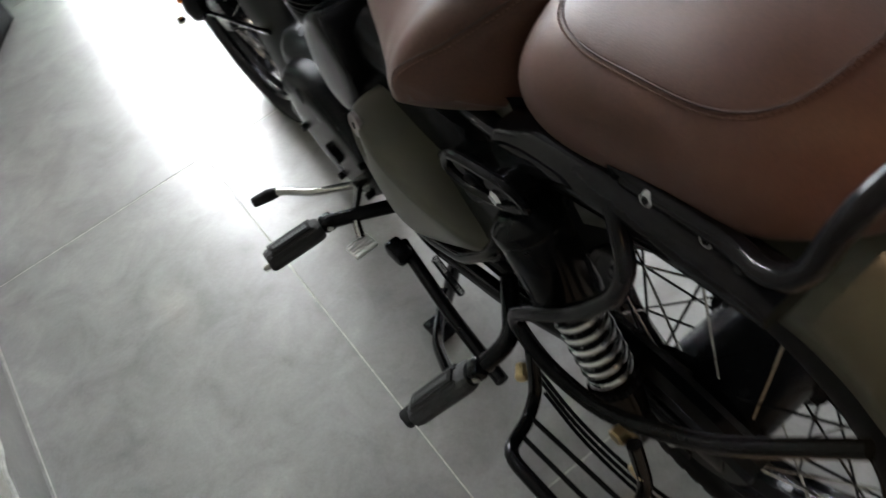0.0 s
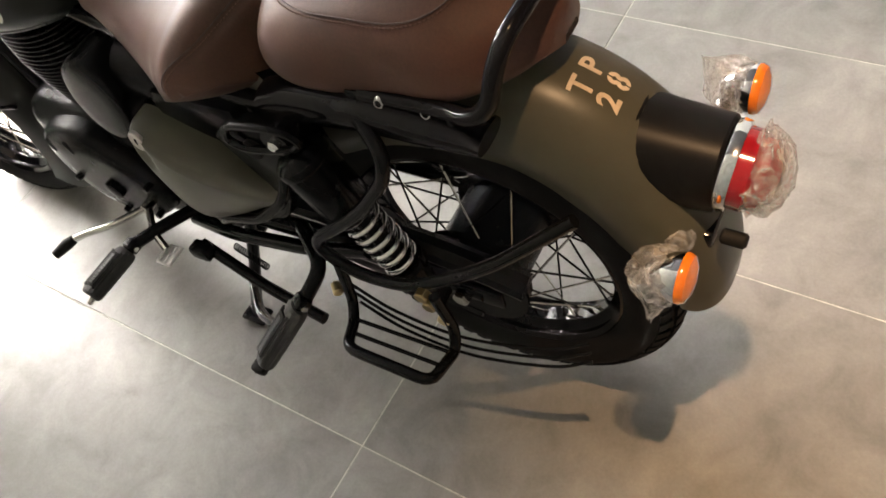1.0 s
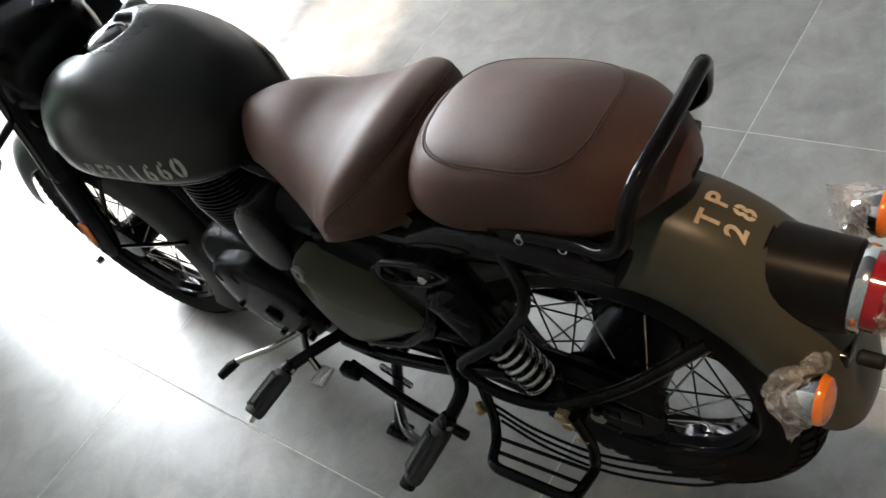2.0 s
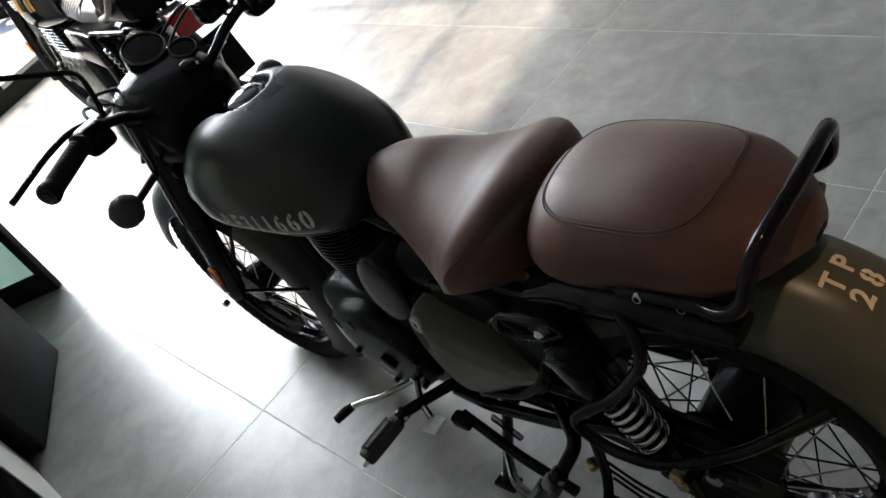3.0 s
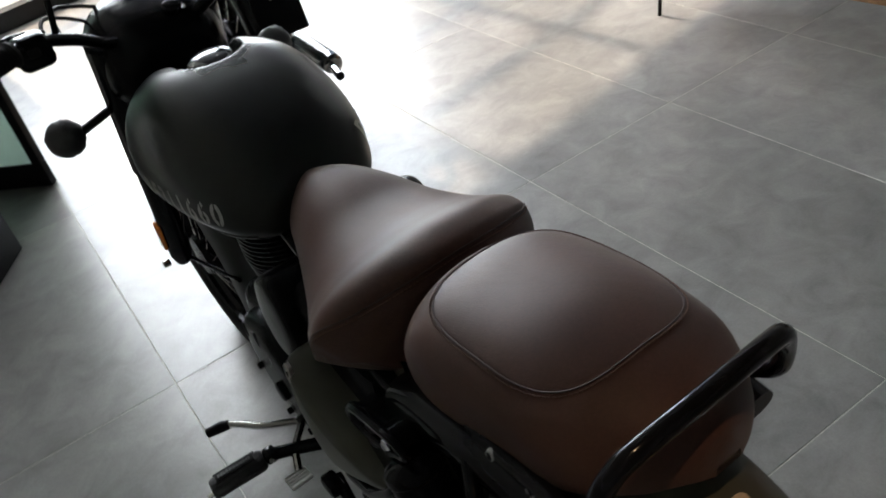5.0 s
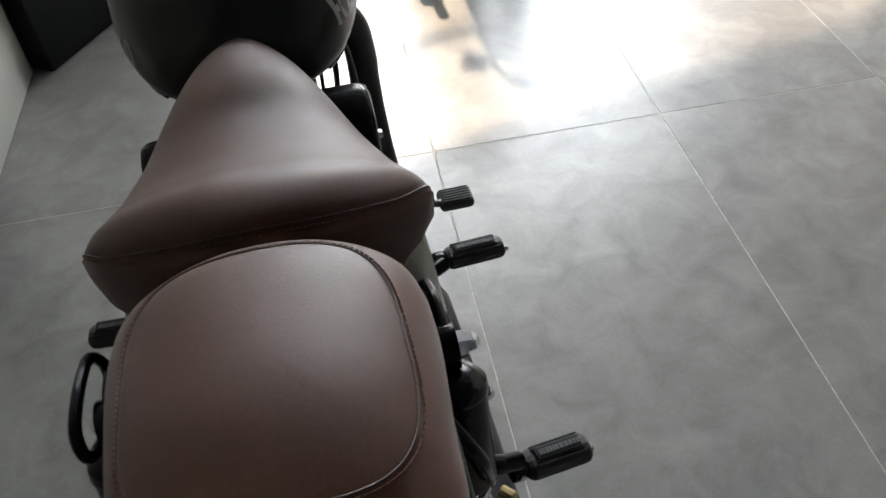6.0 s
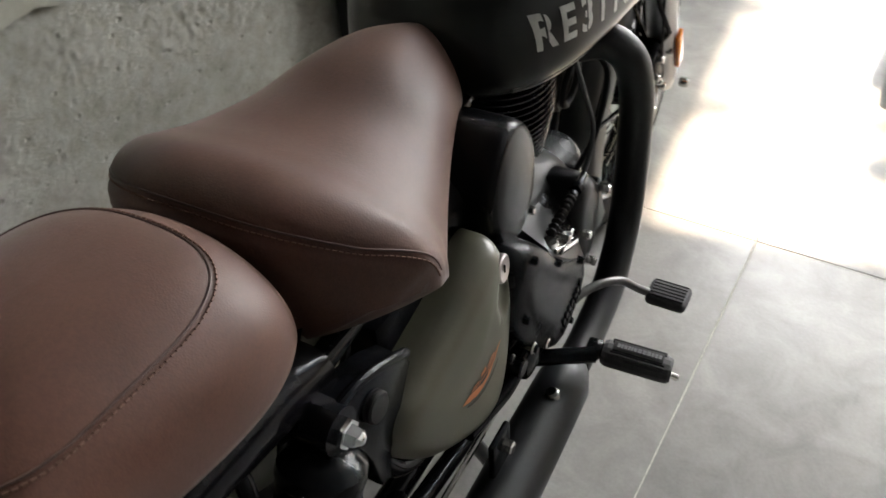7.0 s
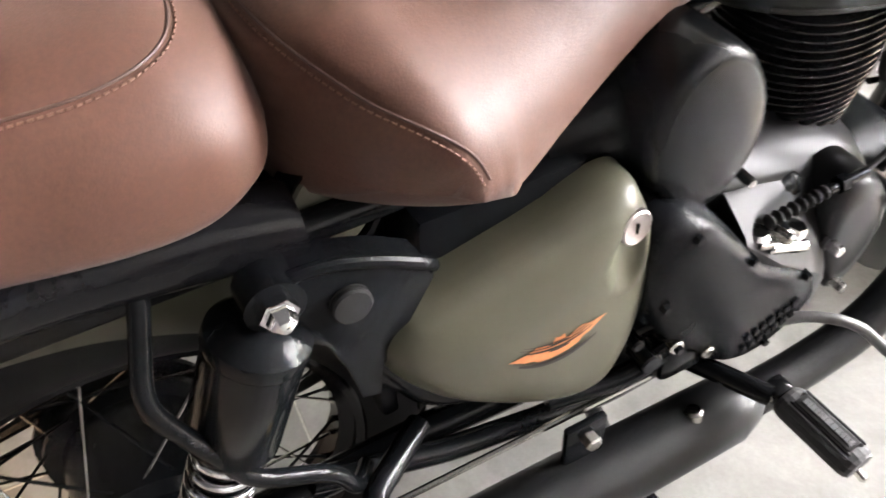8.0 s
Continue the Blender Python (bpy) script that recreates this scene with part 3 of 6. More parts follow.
def lettering(name, text, size, place, mat, parent, tree, lift=0.0012, spread=1.0):
    """Flat letters laid onto a curved body: place maps letter coordinates to a start point and a ray."""
    cu = bpy.data.curves.new("letters", "FONT")
    cu.body = text
    cu.size = size
    cu.space_character = spread
    cu.align_x, cu.align_y = "CENTER", "CENTER"
    cu.resolution_u = 4
    cu.offset = size * 0.03
    tmp = bpy.data.objects.new("letters", cu)
    scene.collection.objects.link(tmp)
    bpy.context.view_layer.update()
    me = bpy.data.meshes.new_from_object(tmp)
    bpy.data.objects.remove(tmp)
    bm = bmesh.new()
    bm.from_mesh(me)
    bpy.data.meshes.remove(me)
    bmesh.ops.triangulate(bm, faces=bm.faces)
    # each character is a piece of its own
    seen, isles = set(), []
    for v in bm.verts:
        if v in seen:
            continue
        stack, isle = [v], {v}
        while stack:
            for e in stack.pop().link_edges:
                for o in e.verts:
                    if o not in isle:
                        isle.add(o)
                        stack.append(o)
        seen |= isle
        isles.append(isle)
    isles.sort(key=lambda c: sum(o.co.x for o in c) / len(c))
    first = None
    for ch, isle in zip(text, isles):
        one = bmesh.new()
        at = {o: one.verts.new(o.co) for o in isle}
        for f in bm.faces:
            if f.verts[0] in isle:
                one.faces.new([at[o] for o in f.verts])
        mid = (min(o.co.x for o in isle) + max(o.co.x for o in isle)) / 2
        gap = size * 0.028
        if ch in "60R83":
            for x in (mid - gap, mid + gap):
                bmesh.ops.bisect_plane(one, geom=one.verts[:] + one.edges[:] + one.faces[:], plane_co=(x, 0, 0), plane_no=(1, 0, 0))
            bmesh.ops.delete(one, geom=[f for f in one.faces if abs(f.calc_center_median().x - mid) < gap * 0.9], context="FACES")
        bmesh.ops.triangulate(one, faces=one.faces)
        bmesh.ops.subdivide_edges(one, edges=[e for e in one.edges if e.calc_length() > size * 0.2], cuts=2)
        for v in one.verts:
            o, d = place(v.co.x, v.co.y)
            hit, nor, _, _ = tree.ray_cast(o, d)
            if hit is None:
                hit, nor, _, _ = tree.find_nearest(o)
            if nor.dot(d) > 0:
                nor = -nor
            v.co = hit + nor * lift
        first = part(name, one, mat, parent, sharp=60)
    bm.free()
    return first


def wheel(name, parent, c, R, hw, rim_r, hub_r, hub_hw, label, spokes=36, xf=None, tread=64):
    """A wire-spoked wheel on the axle at c."""
    c = Vector(c)
    ax = (1, 0, 0)

    def put(ob):
        if xf:
            ob.matrix_basis = xf
        return ob

    hub = put(part(name, lathe(B(), [(-hub_hw - 0.012, 0.02), (-hub_hw - 0.01, hub_r * 0.9), (-hub_hw, hub_r), (-hub_hw + 0.008, hub_r), (-hub_hw + 0.012, hub_r * 0.82), (hub_hw - 0.012, hub_r * 0.82), (hub_hw - 0.008, hub_r), (hub_hw, hub_r), (hub_hw + 0.01, hub_r * 0.9), (hub_hw + 0.012, 0.02)], c, ax, 32), ENGINE, parent, label))
    prof = []
    for k in range(28):
        a = -2.35 + 4.7 * k / 27
        rr = (R - hw * 0.92) + hw * 0.92 * math.cos(a)
        xx = hw * math.sin(a)
        prof.append((xx, rr - (0.004 if k in (10, 17) else 0.0)))
    t = part("tyre", lathe(B(), prof, c, ax, 72, closed=True), TYRE, hub, "black road tyre with moulded tread")
    bm = B()
    m = frame_of(ax)
    for k in range(tread):
        for side in (-1, 1):
            for a0, a1, tw in ((0.16, 0.55, 0.035), (0.68, 1.05, 0.02)):
                rings = []
                for u in range(4):
                    a = side * (a0 + (a1 - a0) * u / 3)
                    th = 2 * math.pi * (k + (0.5 if side > 0 else 0) + 0.25 * u / 3) / tread
                    quad = []
                    for dth, lift in ((-0.32, -0.001), (0.32, -0.001), (0.30, 0.0035), (-0.30, 0.0035)):
                        rr = (R - hw * 0.92) + (hw * 0.92 + lift) * math.cos(a)
                        xx = (hw + lift) * math.sin(a)
                        ang = th + dth * 2 * math.pi / tread
                        quad.append(c + m.to_3x3() @ Vector((rr * math.cos(ang), rr * math.sin(ang), xx)))
                    rings.append(quad)
                loft(bm, rings)
    part("tread", bm, TYRE, hub, sharp=30)
    rim = [(-0.036, rim_r + 0.012), (-0.04, rim_r + 0.004), (-0.034, rim_r - 0.004), (-0.024, rim_r - 0.002), (-0.012, rim_r - 0.016), (0.012, rim_r - 0.016), (0.024, rim_r - 0.002), (0.034, rim_r - 0.004), (0.04, rim_r + 0.004), (0.036, rim_r + 0.012)]
    part("rim", lathe(B(), rim, c, ax, 72, closed=True), BLACK_GLOSS, hub, "gloss black steel rim")
    n = spokes // 4
    for side in (-1, 1):
        for way in (-1, 1):
            a0 = 0.0
            a1 = way * 0.62
            p0 = Vector((side * (hub_hw - 0.004), hub_r * 0.92 * math.cos(a0), hub_r * 0.92 * math.sin(a0)))
            p1 = Vector((-side * 0.004, (rim_r - 0.012) * math.cos(a1), (rim_r - 0.012) * math.sin(a1)))
            bm = rod(B(), p0, p1, 0.0018, 6)
            rod(bm, p1 + (p0 - p1) * 0.06, p1, 0.0032, 6)
            me = solid("spoke", bm, BLACK if way > 0 else STEEL)
            for k in range(n):
                off = 2 * math.pi * (k + (0.25 if way > 0 else 0.0) + (0.5 if side > 0 else 0)) / n
                s = new("spoke", me)
                s.parent = hub
                s.matrix_basis = Matrix.Translation(c) @ Matrix.Rotation(off, 4, "X")
    return hub


# wheels
SP = Vector((0, 1.13, 0.96))
def turned(deg):
    return Matrix.Translation(SP) @ Matrix.Rotation(radians(deg), 4, Vector((0, -0.38, 0.92))) @ Matrix.Translation(-SP)


STEER = turned(0.5)
wheel("rear_wheel", moto, REAR, 0.312, 0.053, 0.222, 0.092, 0.064, "black rear hub with drum", 40)
wheel("front_wheel", moto, FRONT, 0.322, 0.047, 0.238, 0.055, 0.05, "black front hub", 40, STEER)

# rear mudguard
crown = catmull([(0, 0.2, 0.68), (0, 0.13, 0.72), (0, 0.06, 0.748), (0, -0.03, 0.763), (0, -0.11, 0.765), (0, -0.175, 0.75), (0, -0.24, 0.715), (0, -0.295, 0.66), (0, -0.335, 0.59), (0, -0.357, 0.51), (0, -0.363, 0.46), (0, -0.362, 0.42)], 4)


def guard_ring(p, t, half, deep, thick=0.003, n=18, pw=0.75):
    inward = Vector((0, t.z, -t.y))
    if inward.dot(Vector(REAR) - p) < 0:
        inward = -inward
    outer, inner = [], []
    for k in range(n + 1):
        u = -math.pi / 2 + math.pi * k / n
        x = half * math.copysign(abs(math.sin(u)) ** pw, u)
        d = deep * (1 - abs(math.cos(u)) ** 0.85)
        outer.append(p + Vector((x, 0, 0)) + inward * d)
        inner.append(p + Vector((x * (1 - thick / half), 0, 0)) + inward * (d + thick))
    return outer + inner[::-1]


rings = []
for i, p in enumerate(crown):
    t = (crown[min(i + 1, len(crown) - 1)] - crown[max(i - 1, 0)]).normalized()
    u = i / (len(crown) - 1)
    half = 0.086 - 0.012 * max(0, u - 0.75) * 4
    deep = 0.098 + 0.02 * min(u, 0.58) - 0.012 * min(max((u - 0.58) / 0.15, 0), 1) - 0.05 * min(max((u - 0.73) / 0.27, 0), 1) ** 0.8
    rings.append(guard_ring(p, -t if t.y > 0 else t, half, deep))
bm = B()
loft(bm, rings)
guard = part("rear_mudguard", bm, OLIVE, moto, "matt olive painted steel mudguard", sharp=50)
gt = tree_of(guard)
lettering("stencil_letter", "TP", 0.035, lambda x, y: (Vector((x - 0.004, -0.189 + y, 0.95)), Vector((0, 0, -1))), LETTER, guard, gt, spread=1.7)
lettering("stencil_letter", "28", 0.036, lambda x, y: (Vector((x - 0.004, -0.22 + y * 0.92, 0.95)), Vector((0, 0, -1))), LETTER, guard, gt, spread=1.7)

# tail lamp with its black housing
bm = B()
rings = []
for y, w, z0, z1 in ((-0.236, 0.054, 0.584, 0.7), (-0.239, 0.062, 0.577, 0.708), (-0.249, 0.0635, 0.576, 0.7085), (-0.251, 0.061, 0.579, 0.706), (-0.29, 0.058, 0.582, 0.701), (-0.33, 0.055, 0.586, 0.697), (-0.343, 0.054, 0.587, 0.696), (-0.346, 0.05, 0.59, 0.693)):
    rings.append(super_ring(y, w, z0, z1, 36, 2.3, 0.5))
loft(bm, rings)
lamp = part("tail_lamp", bm, LAMP_BLACK, moto, "gloss black tail lamp housing wrapped in film")
LC, LA = Vector((0, -0.343, 0.642)), Vector((0, -1, -0.12)).normalized()
part("trim_ring", lathe(B(), [(-0.002, 0.045), (0.0, 0.0525), (0.005, 0.0545), (0.014, 0.053), (0.016, 0.044)], LC, LA, 32), CHROME, lamp, "chrome ring")
part("lens", lathe(B(), [(0.012, 0.0485), (0.03, 0.048), (0.034, 0.044), (0.046, 0.043), (0.051, 0.038), (0.06, 0.026), (0.063, 0.002)], LC, LA, 32), RED_LENS, lamp, "red tail lens")


def wrap(name, parent, centre, size, seed, neck=None):
    """A loose crinkled plastic bag round a lamp."""
    bm = B()
    bmesh.ops.create_icosphere(bm, subdivisions=4, radius=1.0)
    for v in bm.verts:
        d = v.co.normalized()
        k = 0.94 + 0.12 * noise.noise(d * 2.3 + Vector((seed, 0, 0))) + 0.16 * abs(noise.noise(d * 4.5 + Vector((0, seed, 0)))) + 0.09 * abs(noise.noise(d * 11 + Vector((0, 0, seed))))
        v.co = Vector((d.x * size[0], d.y * size[1], d.z * size[2])) * k
        if neck:
            nd = Vector(neck).normalized()
            f = max(0, d.dot(nd) - 0.55)
            v.co += Vector(neck) * f * (2.6 + 0.8 * noise.noise(d * 9))
            v.co -= (v.co - nd * v.co.dot(nd)) * min(0.75, f * 1.7)
        v.co += Vector(centre)
    return part(name, bm, FILM, parent, "crinkled clear packing film", sharp=6)


wrap("film", lamp, (0, -0.384, 0.64), (0.048, 0.034, 0.05), 1.0, (0.004, 0.0, 0.014))
bm = rod(B(), (-0.042, -0.352, 0.563), (-0.042, -0.383, 0.562), 0.0098, 14, 0.003)
part("rubber_stop", bm, RUBBER, moto, "black rubber stop")
part("lamp_bracket", block(B(), (0, -0.3, 0.552), (0.1, 0.09, 0.03), 0.006), BLACK, moto)


def indicator(side, c, stem_to, name="rear_indicator", lens_dir=(0, -1, 0), wrapped=True, xf=None, seed=2.0):
    c = Vector(c)
    d = Vector(lens_dir).normalized()
    body = part(name, lathe(B(), [(-0.034, 0.007), (-0.03, 0.015), (-0.014, 0.026), (0.004, 0.031), (0.008, 0.0305)], c, d, 24), CHROME if wrapped else BLACK, moto, "chromed indicator in a clear film bag" if wrapped else "black indicator with an amber lens")
    rod_bm = sweep(B(), fillet([c - d * 0.012, (c + Vector(stem_to)) * 0.5 - d * 0.012, stem_to], 0.01), 0.008, 10)
    part("stem", rod_bm, BLACK, body)
    part("lens", lathe(B(), [(0.006, 0.0305), (0.011, 0.031), (0.017, 0.028), (0.022, 0.017), (0.024, 0.002)], c, d, 24), AMBER, body, "amber lens")
    if wrapped:
        if side < 0:
            wrap("film", body, c + Vector((0, 0.018, -0.006)), (0.033, 0.038, 0.034), seed, Vector((-0.004, 0.008, -0.06)))
        else:
            wrap("film", body, c - d * 0.018, (0.033, 0.035, 0.036), seed, Vector((0.0, 0.01, 0.01)))
        a, b = c - d * 0.012, Vector(stem_to)
        line = [a.lerp(b, k / 24) for k in range(25)]
        part("film", sweep(B(), line, [0.02 - 0.006 * math.sin(math.pi * k / 24) + 0.006 * noise.noise((k * 0.7, seed, 0)) for k in range(25)], 14), FILM, body, "crinkled clear packing film", sharp=6)
    for o in (body, *body.children) if xf and body.parent == moto else ():
        if o == body:
            o.matrix_basis = xf
    return body


indicator(-1, (-0.122, -0.326, 0.58), (-0.05, -0.31, 0.565), seed=2.0)
indicator(1, (0.116, -0.334, 0.643), (0.05, -0.29, 0.56), seed=7.0)

# pillion seat
PR = [(-0.172, 0.017, 0.8, 0.825, 2.2), (-0.163, 0.042, 0.794, 0.84, 2.3), (-0.134, 0.08, 0.773, 0.855, 2.6), (-0.078, 0.116, 0.753, 0.875, 3.1), (-0.002, 0.123, 0.739, 0.889, 3.1), (0.089, 0.131, 0.731, 0.882, 3.1), (0.145, 0.128, 0.733, 0.8735, 3.1), (0.179, 0.1175, 0.747, 0.859, 2.6), (0.195, 0.1, 0.764, 0.846, 2.4), (0.203, 0.077, 0.803, 0.828, 2.2)]
bm = B()
loft(bm, interp_rings(PR, 5, n=64, mid=0.5, drop=0.021))
bmesh.ops.translate(bm, verts=bm.verts, vec=(0.0105, 0, 0))
pillion = part("pillion_seat", bm, LEATHER, moto, "brown leather pillion pad", sharp=80)
pt = tree_of(pillion)


def on_top(tree, x, y, lift=0.0, z=1.3):
    hit, nor, _, _ = tree.ray_cast(Vector((x, y, z)), Vector((0, 0, -1)))
    return None if hit is None else hit + nor * lift


def oval(n, cx, cy, a, b, p=3.0):
    return [(cx + a * math.copysign(abs(math.cos(t)) ** (2 / p), math.cos(t)), cy + b * math.copysign(abs(math.sin(t)) ** (2 / p), math.sin(t))) for t in (2 * math.pi * k / n for k in range(n))]


def even(pts, step, closed=True):
    """Points at even steps along a line."""
    p = list(pts) + ([pts[0]] if closed else [])
    total = sum((b - a).length for a, b in zip(p, p[1:]))
    n = max(4, int(total / step))
    out, i, acc = [], 0, 0.0
    for k in range(n if closed else n + 1):
        want = total * k / n
        while i < len(p) - 2 and acc + (p[i + 1] - p[i]).length < want:
            acc += (p[i + 1] - p[i]).length
            i += 1
        seg = (p[i + 1] - p[i]).length
        out.append(p[i].lerp(p[i + 1], min(1, (want - acc) / max(seg, 1e-6))))
    return out


def panel_on(tree, outline, lift, name, mat, parent, label):
    """A stretched top panel a little proud of the pad."""
    cx = sum(p[0] for p in outline) / len(outline)
    cy = sum(p[1] for p in outline) / len(outline)
    bm = B()
    rings = []
    for s in (1.0, 0.994, 0.985, 0.95, 0.85, 0.7, 0.5, 0.3, 0.12, 0.01):
        ring = []
        for x, y in outline:
            q = on_top(tree, cx + (x - cx) * s, cy + (y - cy) * s, (-0.0008 if s == 1.0 else lift * min(1, (1.0 - s) / 0.01 + 0.2)))
            ring.append(q)
        rings.append(ring)
    loft(bm, rings, caps=False)
    return part(name, bm, mat, parent, label, sharp=80)


outline = oval(96, 0.0105, 0.046, 0.101, 0.1225, 3.3)
panel_on(pt, outline, 0.0008, "top_panel", LEATHER_TOP, pillion, "darker brown stitched top panel")
loop_pts = even([on_top(pt, x, y, 0.001) for x, y in outline], 0.004)
part("piping", sweep(B(), loop_pts, 0.0011, 6, closed=True), SEAM, pillion, "dark sewn seam")
loop2 = even([on_top(pt, x, y, 0.001) for x, y in oval(120, 0.0105, 0.046, 0.1042, 0.1258, 3.3)], 0.0052)
bm = B()
for a, b in zip(loop2, loop2[1:] + loop2[:1]):
    sweep(bm, [a.lerp(b, 0.12), a.lerp(b, 0.45), a.lerp(b, 0.78)], 0.0009, 5)
part("stitching", bm, STITCH, pillion, "light brown stitches")

# rider's saddle
RR = [(0.245, 0.179, 0.708, 0.842, 3.0), (0.262, 0.179, 0.7, 0.859, 3.0), (0.3, 0.174, 0.692, 0.866, 3.1), (0.34, 0.1705, 0.69, 0.8555, 3.1), (0.385, 0.163, 0.688, 0.8455, 3.0), (0.45, 0.1314, 0.711, 0.844, 2.9), (0.51, 0.1043, 0.728, 0.853, 3.0), (0.565, 0.083, 0.7515, 0.851, 2.9), (0.61, 0.067, 0.76, 0.837, 2.7), (0.64, 0.044, 0.762, 0.824, 2.6), (0.656, 0.025, 0.7655, 0.811, 2.5), (0.662, 0.006, 0.775, 0.794, 2.3)]


def saddle_ring(y, w, z0, z1, p, n=72):
    """A section of the saddle: the top falls to the flanks, and the rear corners sweep forward."""
    f = min(max((y - 0.245) / 0.3, 0), 1)
    out = []
    zc = (z0 + z1) / 2
    for q, r in zip(super_ring(y, w, z0, z1, n, p, 0.5), super_ring(y, w, z0, z1, n, 2.4, 0.5)):
        q = q if q.z >= zc else r
        up = (q.z - zc) / (z1 - zc)
        fade = 1.0 if up > 0 else (1 + max(up, -1)) ** 2
        q.z -= (0.043 - 0.002 * f) * (q.x / max(w, 1e-4)) ** 2 * fade
        tuck = min(max((zc - q.z) / 0.04, 0), 1) * max(0, 1 - (y - 0.245) / 0.06) ** 2
        q.x *= 1 - 0.13 * tuck
        q.z += 0.016 * tuck * min(1, abs(q.x) / 0.15) ** 2
        q.y += swept(q.x, y)
        q.x += 0.006
        out.append(q)
    return out


def swept(x, y):
    return -0.042 + 0.089 * abs(x / 0.17) ** 2.6 * min(max(1 - (y - 0.245) / 0.15, 0), 1)


sad = [saddle_ring(a.x, max(a.y, 0.004), a.z, max(b.y, a.z + 0.004), b.z) for a, b in zip(catmull([(r[0], r[1], r[2]) for r in RR], 6), catmull([(r[0], r[3], r[4]) for r in RR], 6))]
cen = sum(sad[0], Vector()) / len(sad[0])
wall = []
for f, b in ((0.03, -0.009), (0.3, -0.009), (0.6, -0.008), (0.85, -0.0065), (0.95, -0.0045), (0.985, -0.002)):
    wall.append([Vector(((q.x - 0.006) * f + 0.006, 0.245 + b + swept((q.x - 0.006) * f, 0.245), cen.z + (q.z - cen.z) * f)) for q in sad[0]])
bm = B()
loft(bm, wall + sad)
saddle = part("rider_seat", bm, LEATHER, moto, "brown leather rider saddle", sharp=80)
st = tree_of(saddle)
seam = []
for j in range(1, 36):
    r = 3 + 10 * min(max((10 - min(j, 36 - j)) / 9, 0), 1) ** 1.4
    seam.append(sad[int(r)][j].lerp(sad[int(r) + 1][j], r - int(r)) + Vector((0, -0.0006, 0.0006)))
seam = even(catmull(seam, 2), 0.004, False)
part("piping", sweep(B(), seam, 0.001, 6), SEAM, saddle, "dark sewn seam")
bm = B()
side = even([p + Vector((0, -0.005, -0.003)) for p in seam], 0.0055, False)
for a, b in zip(side, side[1:]):
    h1, n1, _, _ = st.find_nearest(a)
    h2, n2, _, _ = st.find_nearest(b)
    sweep(bm, [h1.lerp(h2, 0.12) + n1 * 0.0007, h1.lerp(h2, 0.78) + n2 * 0.0007], 0.0008, 5)
part("stitching", bm, STITCH, saddle, "light brown stitches")

# fuel tank
TR = [(0.585, 0.05, 0.76, 0.8, 2.2), (0.598, 0.088, 0.738, 0.835, 2.3), (0.64, 0.122, 0.722, 0.882, 2.4), (0.7, 0.146, 0.716, 0.915, 2.45), (0.77, 0.16, 0.712, 0.94, 2.5), (0.85, 0.167, 0.71, 0.955, 2.5), (0.93, 0.168, 0.708, 0.947, 2.5), (1.0, 0.156, 0.708, 0.924, 2.45), (1.05, 0.132, 0.714, 0.892, 2.4), (1.085, 0.102, 0.728, 0.862, 2.3), (1.108, 0.068, 0.748, 0.838, 2.2), (1.116, 0.033, 0.768, 0.815, 2.0)]
bm = B()
tank_rings = interp_rings(TR, 18, n=220, mid=0.34)
for ring in tank_rings:
    for q in ring:
        # the top dips to the front round the filler, between two shoulders
        q.x = q.x * 1.035 + 0.006
        away = math.hypot(q.x - 0.01, min(q.y - 0.884, 0))
        ahead = min(max((q.y - 0.9) / 0.12, 0), 1)
        f = min(max((away - 0.046 + 0.014 * ahead) / (0.017 + 0.05 * ahead), 0), 1)
        f = 1 - f * f * (3 - 2 * f)
        q.z -= (0.022 + 0.022 * ahead) * f * min(max((q.z - 0.84) / 0.06, 0), 1)
loft(bm, tank_rings)
tank = part("fuel_tank", bm, OLIVE_SHADED, moto, "matt olive teardrop fuel tank", sharp=80)
tt = tree_of(tank)
for s in (-1, 1):
    line = []
    for k in range(30):
        y = 0.62 + 0.48 * k / 29
        hit, nor, _, _ = tt.ray_cast(Vector((s * 0.4, y, 0.73 + 0.022 * (max(0, 1.0 - y) / 0.4) ** 1.4 + 0.3 * max(0, y - 1.0) ** 1.2)), Vector((-s, 0, 0)))
        if hit:
            line.append(hit)
    part("tank_seam", sweep(B(), line, 0.0035, 6), OLIVE_SHADED, tank)
    if s < 0:
        lettering("stencil_letter", "RE311660", 0.058, lambda x, y: (Vector((-0.5, 0.775 - x * 0.78, 0.785 + y * 0.95 + 0.035 * x)), Vector((1, 0, 0))), LETTER_GREY, tank, tt, spread=1.36)
    else:
        lettering("stencil_letter", "RE311660", 0.058, lambda x, y: (Vector((0.5, 0.758 + x * 0.78, 0.807 + y * 0.95 - 0.035 * x)), Vector((-1, 0, 0))), LETTER_GREY, tank, tt, spread=1.36)
    hit, nor, _, _ = tt.ray_cast(Vector((s * 0.4, 1.045, 0.80)), Vector((-s, 0, 0)))
    bm = B()
    ball(bm, hit, 0.03, 16, (0.25, 1.25, 0.55), Matrix.Rotation(s * 0.5, 4, "Z"))
    part("badge", bm, CHROME, tank, "plain bright metal badge")
capc = on_top(tt, 0.01, 0.884) + Vector((0, 0, -0.002))
cap_ax = Vector((0, 0.02, 1)).normalized()
capo = part("fuel_cap", lathe(B(), [(-0.014, 0.044), (0.006, 0.044), (0.014, 0.039), (0.019, 0.03), (0.0225, 0.014), (0.023, 0.001)], capc, cap_ax, 32), DARK_CHROME, tank, "domed chrome fuel cap")
part("cap_hinge", block(B(), capc + Vector((0, 0.037, 0.006)), (0.03, 0.016, 0.01), 0.004), DARK_CHROME, capo)

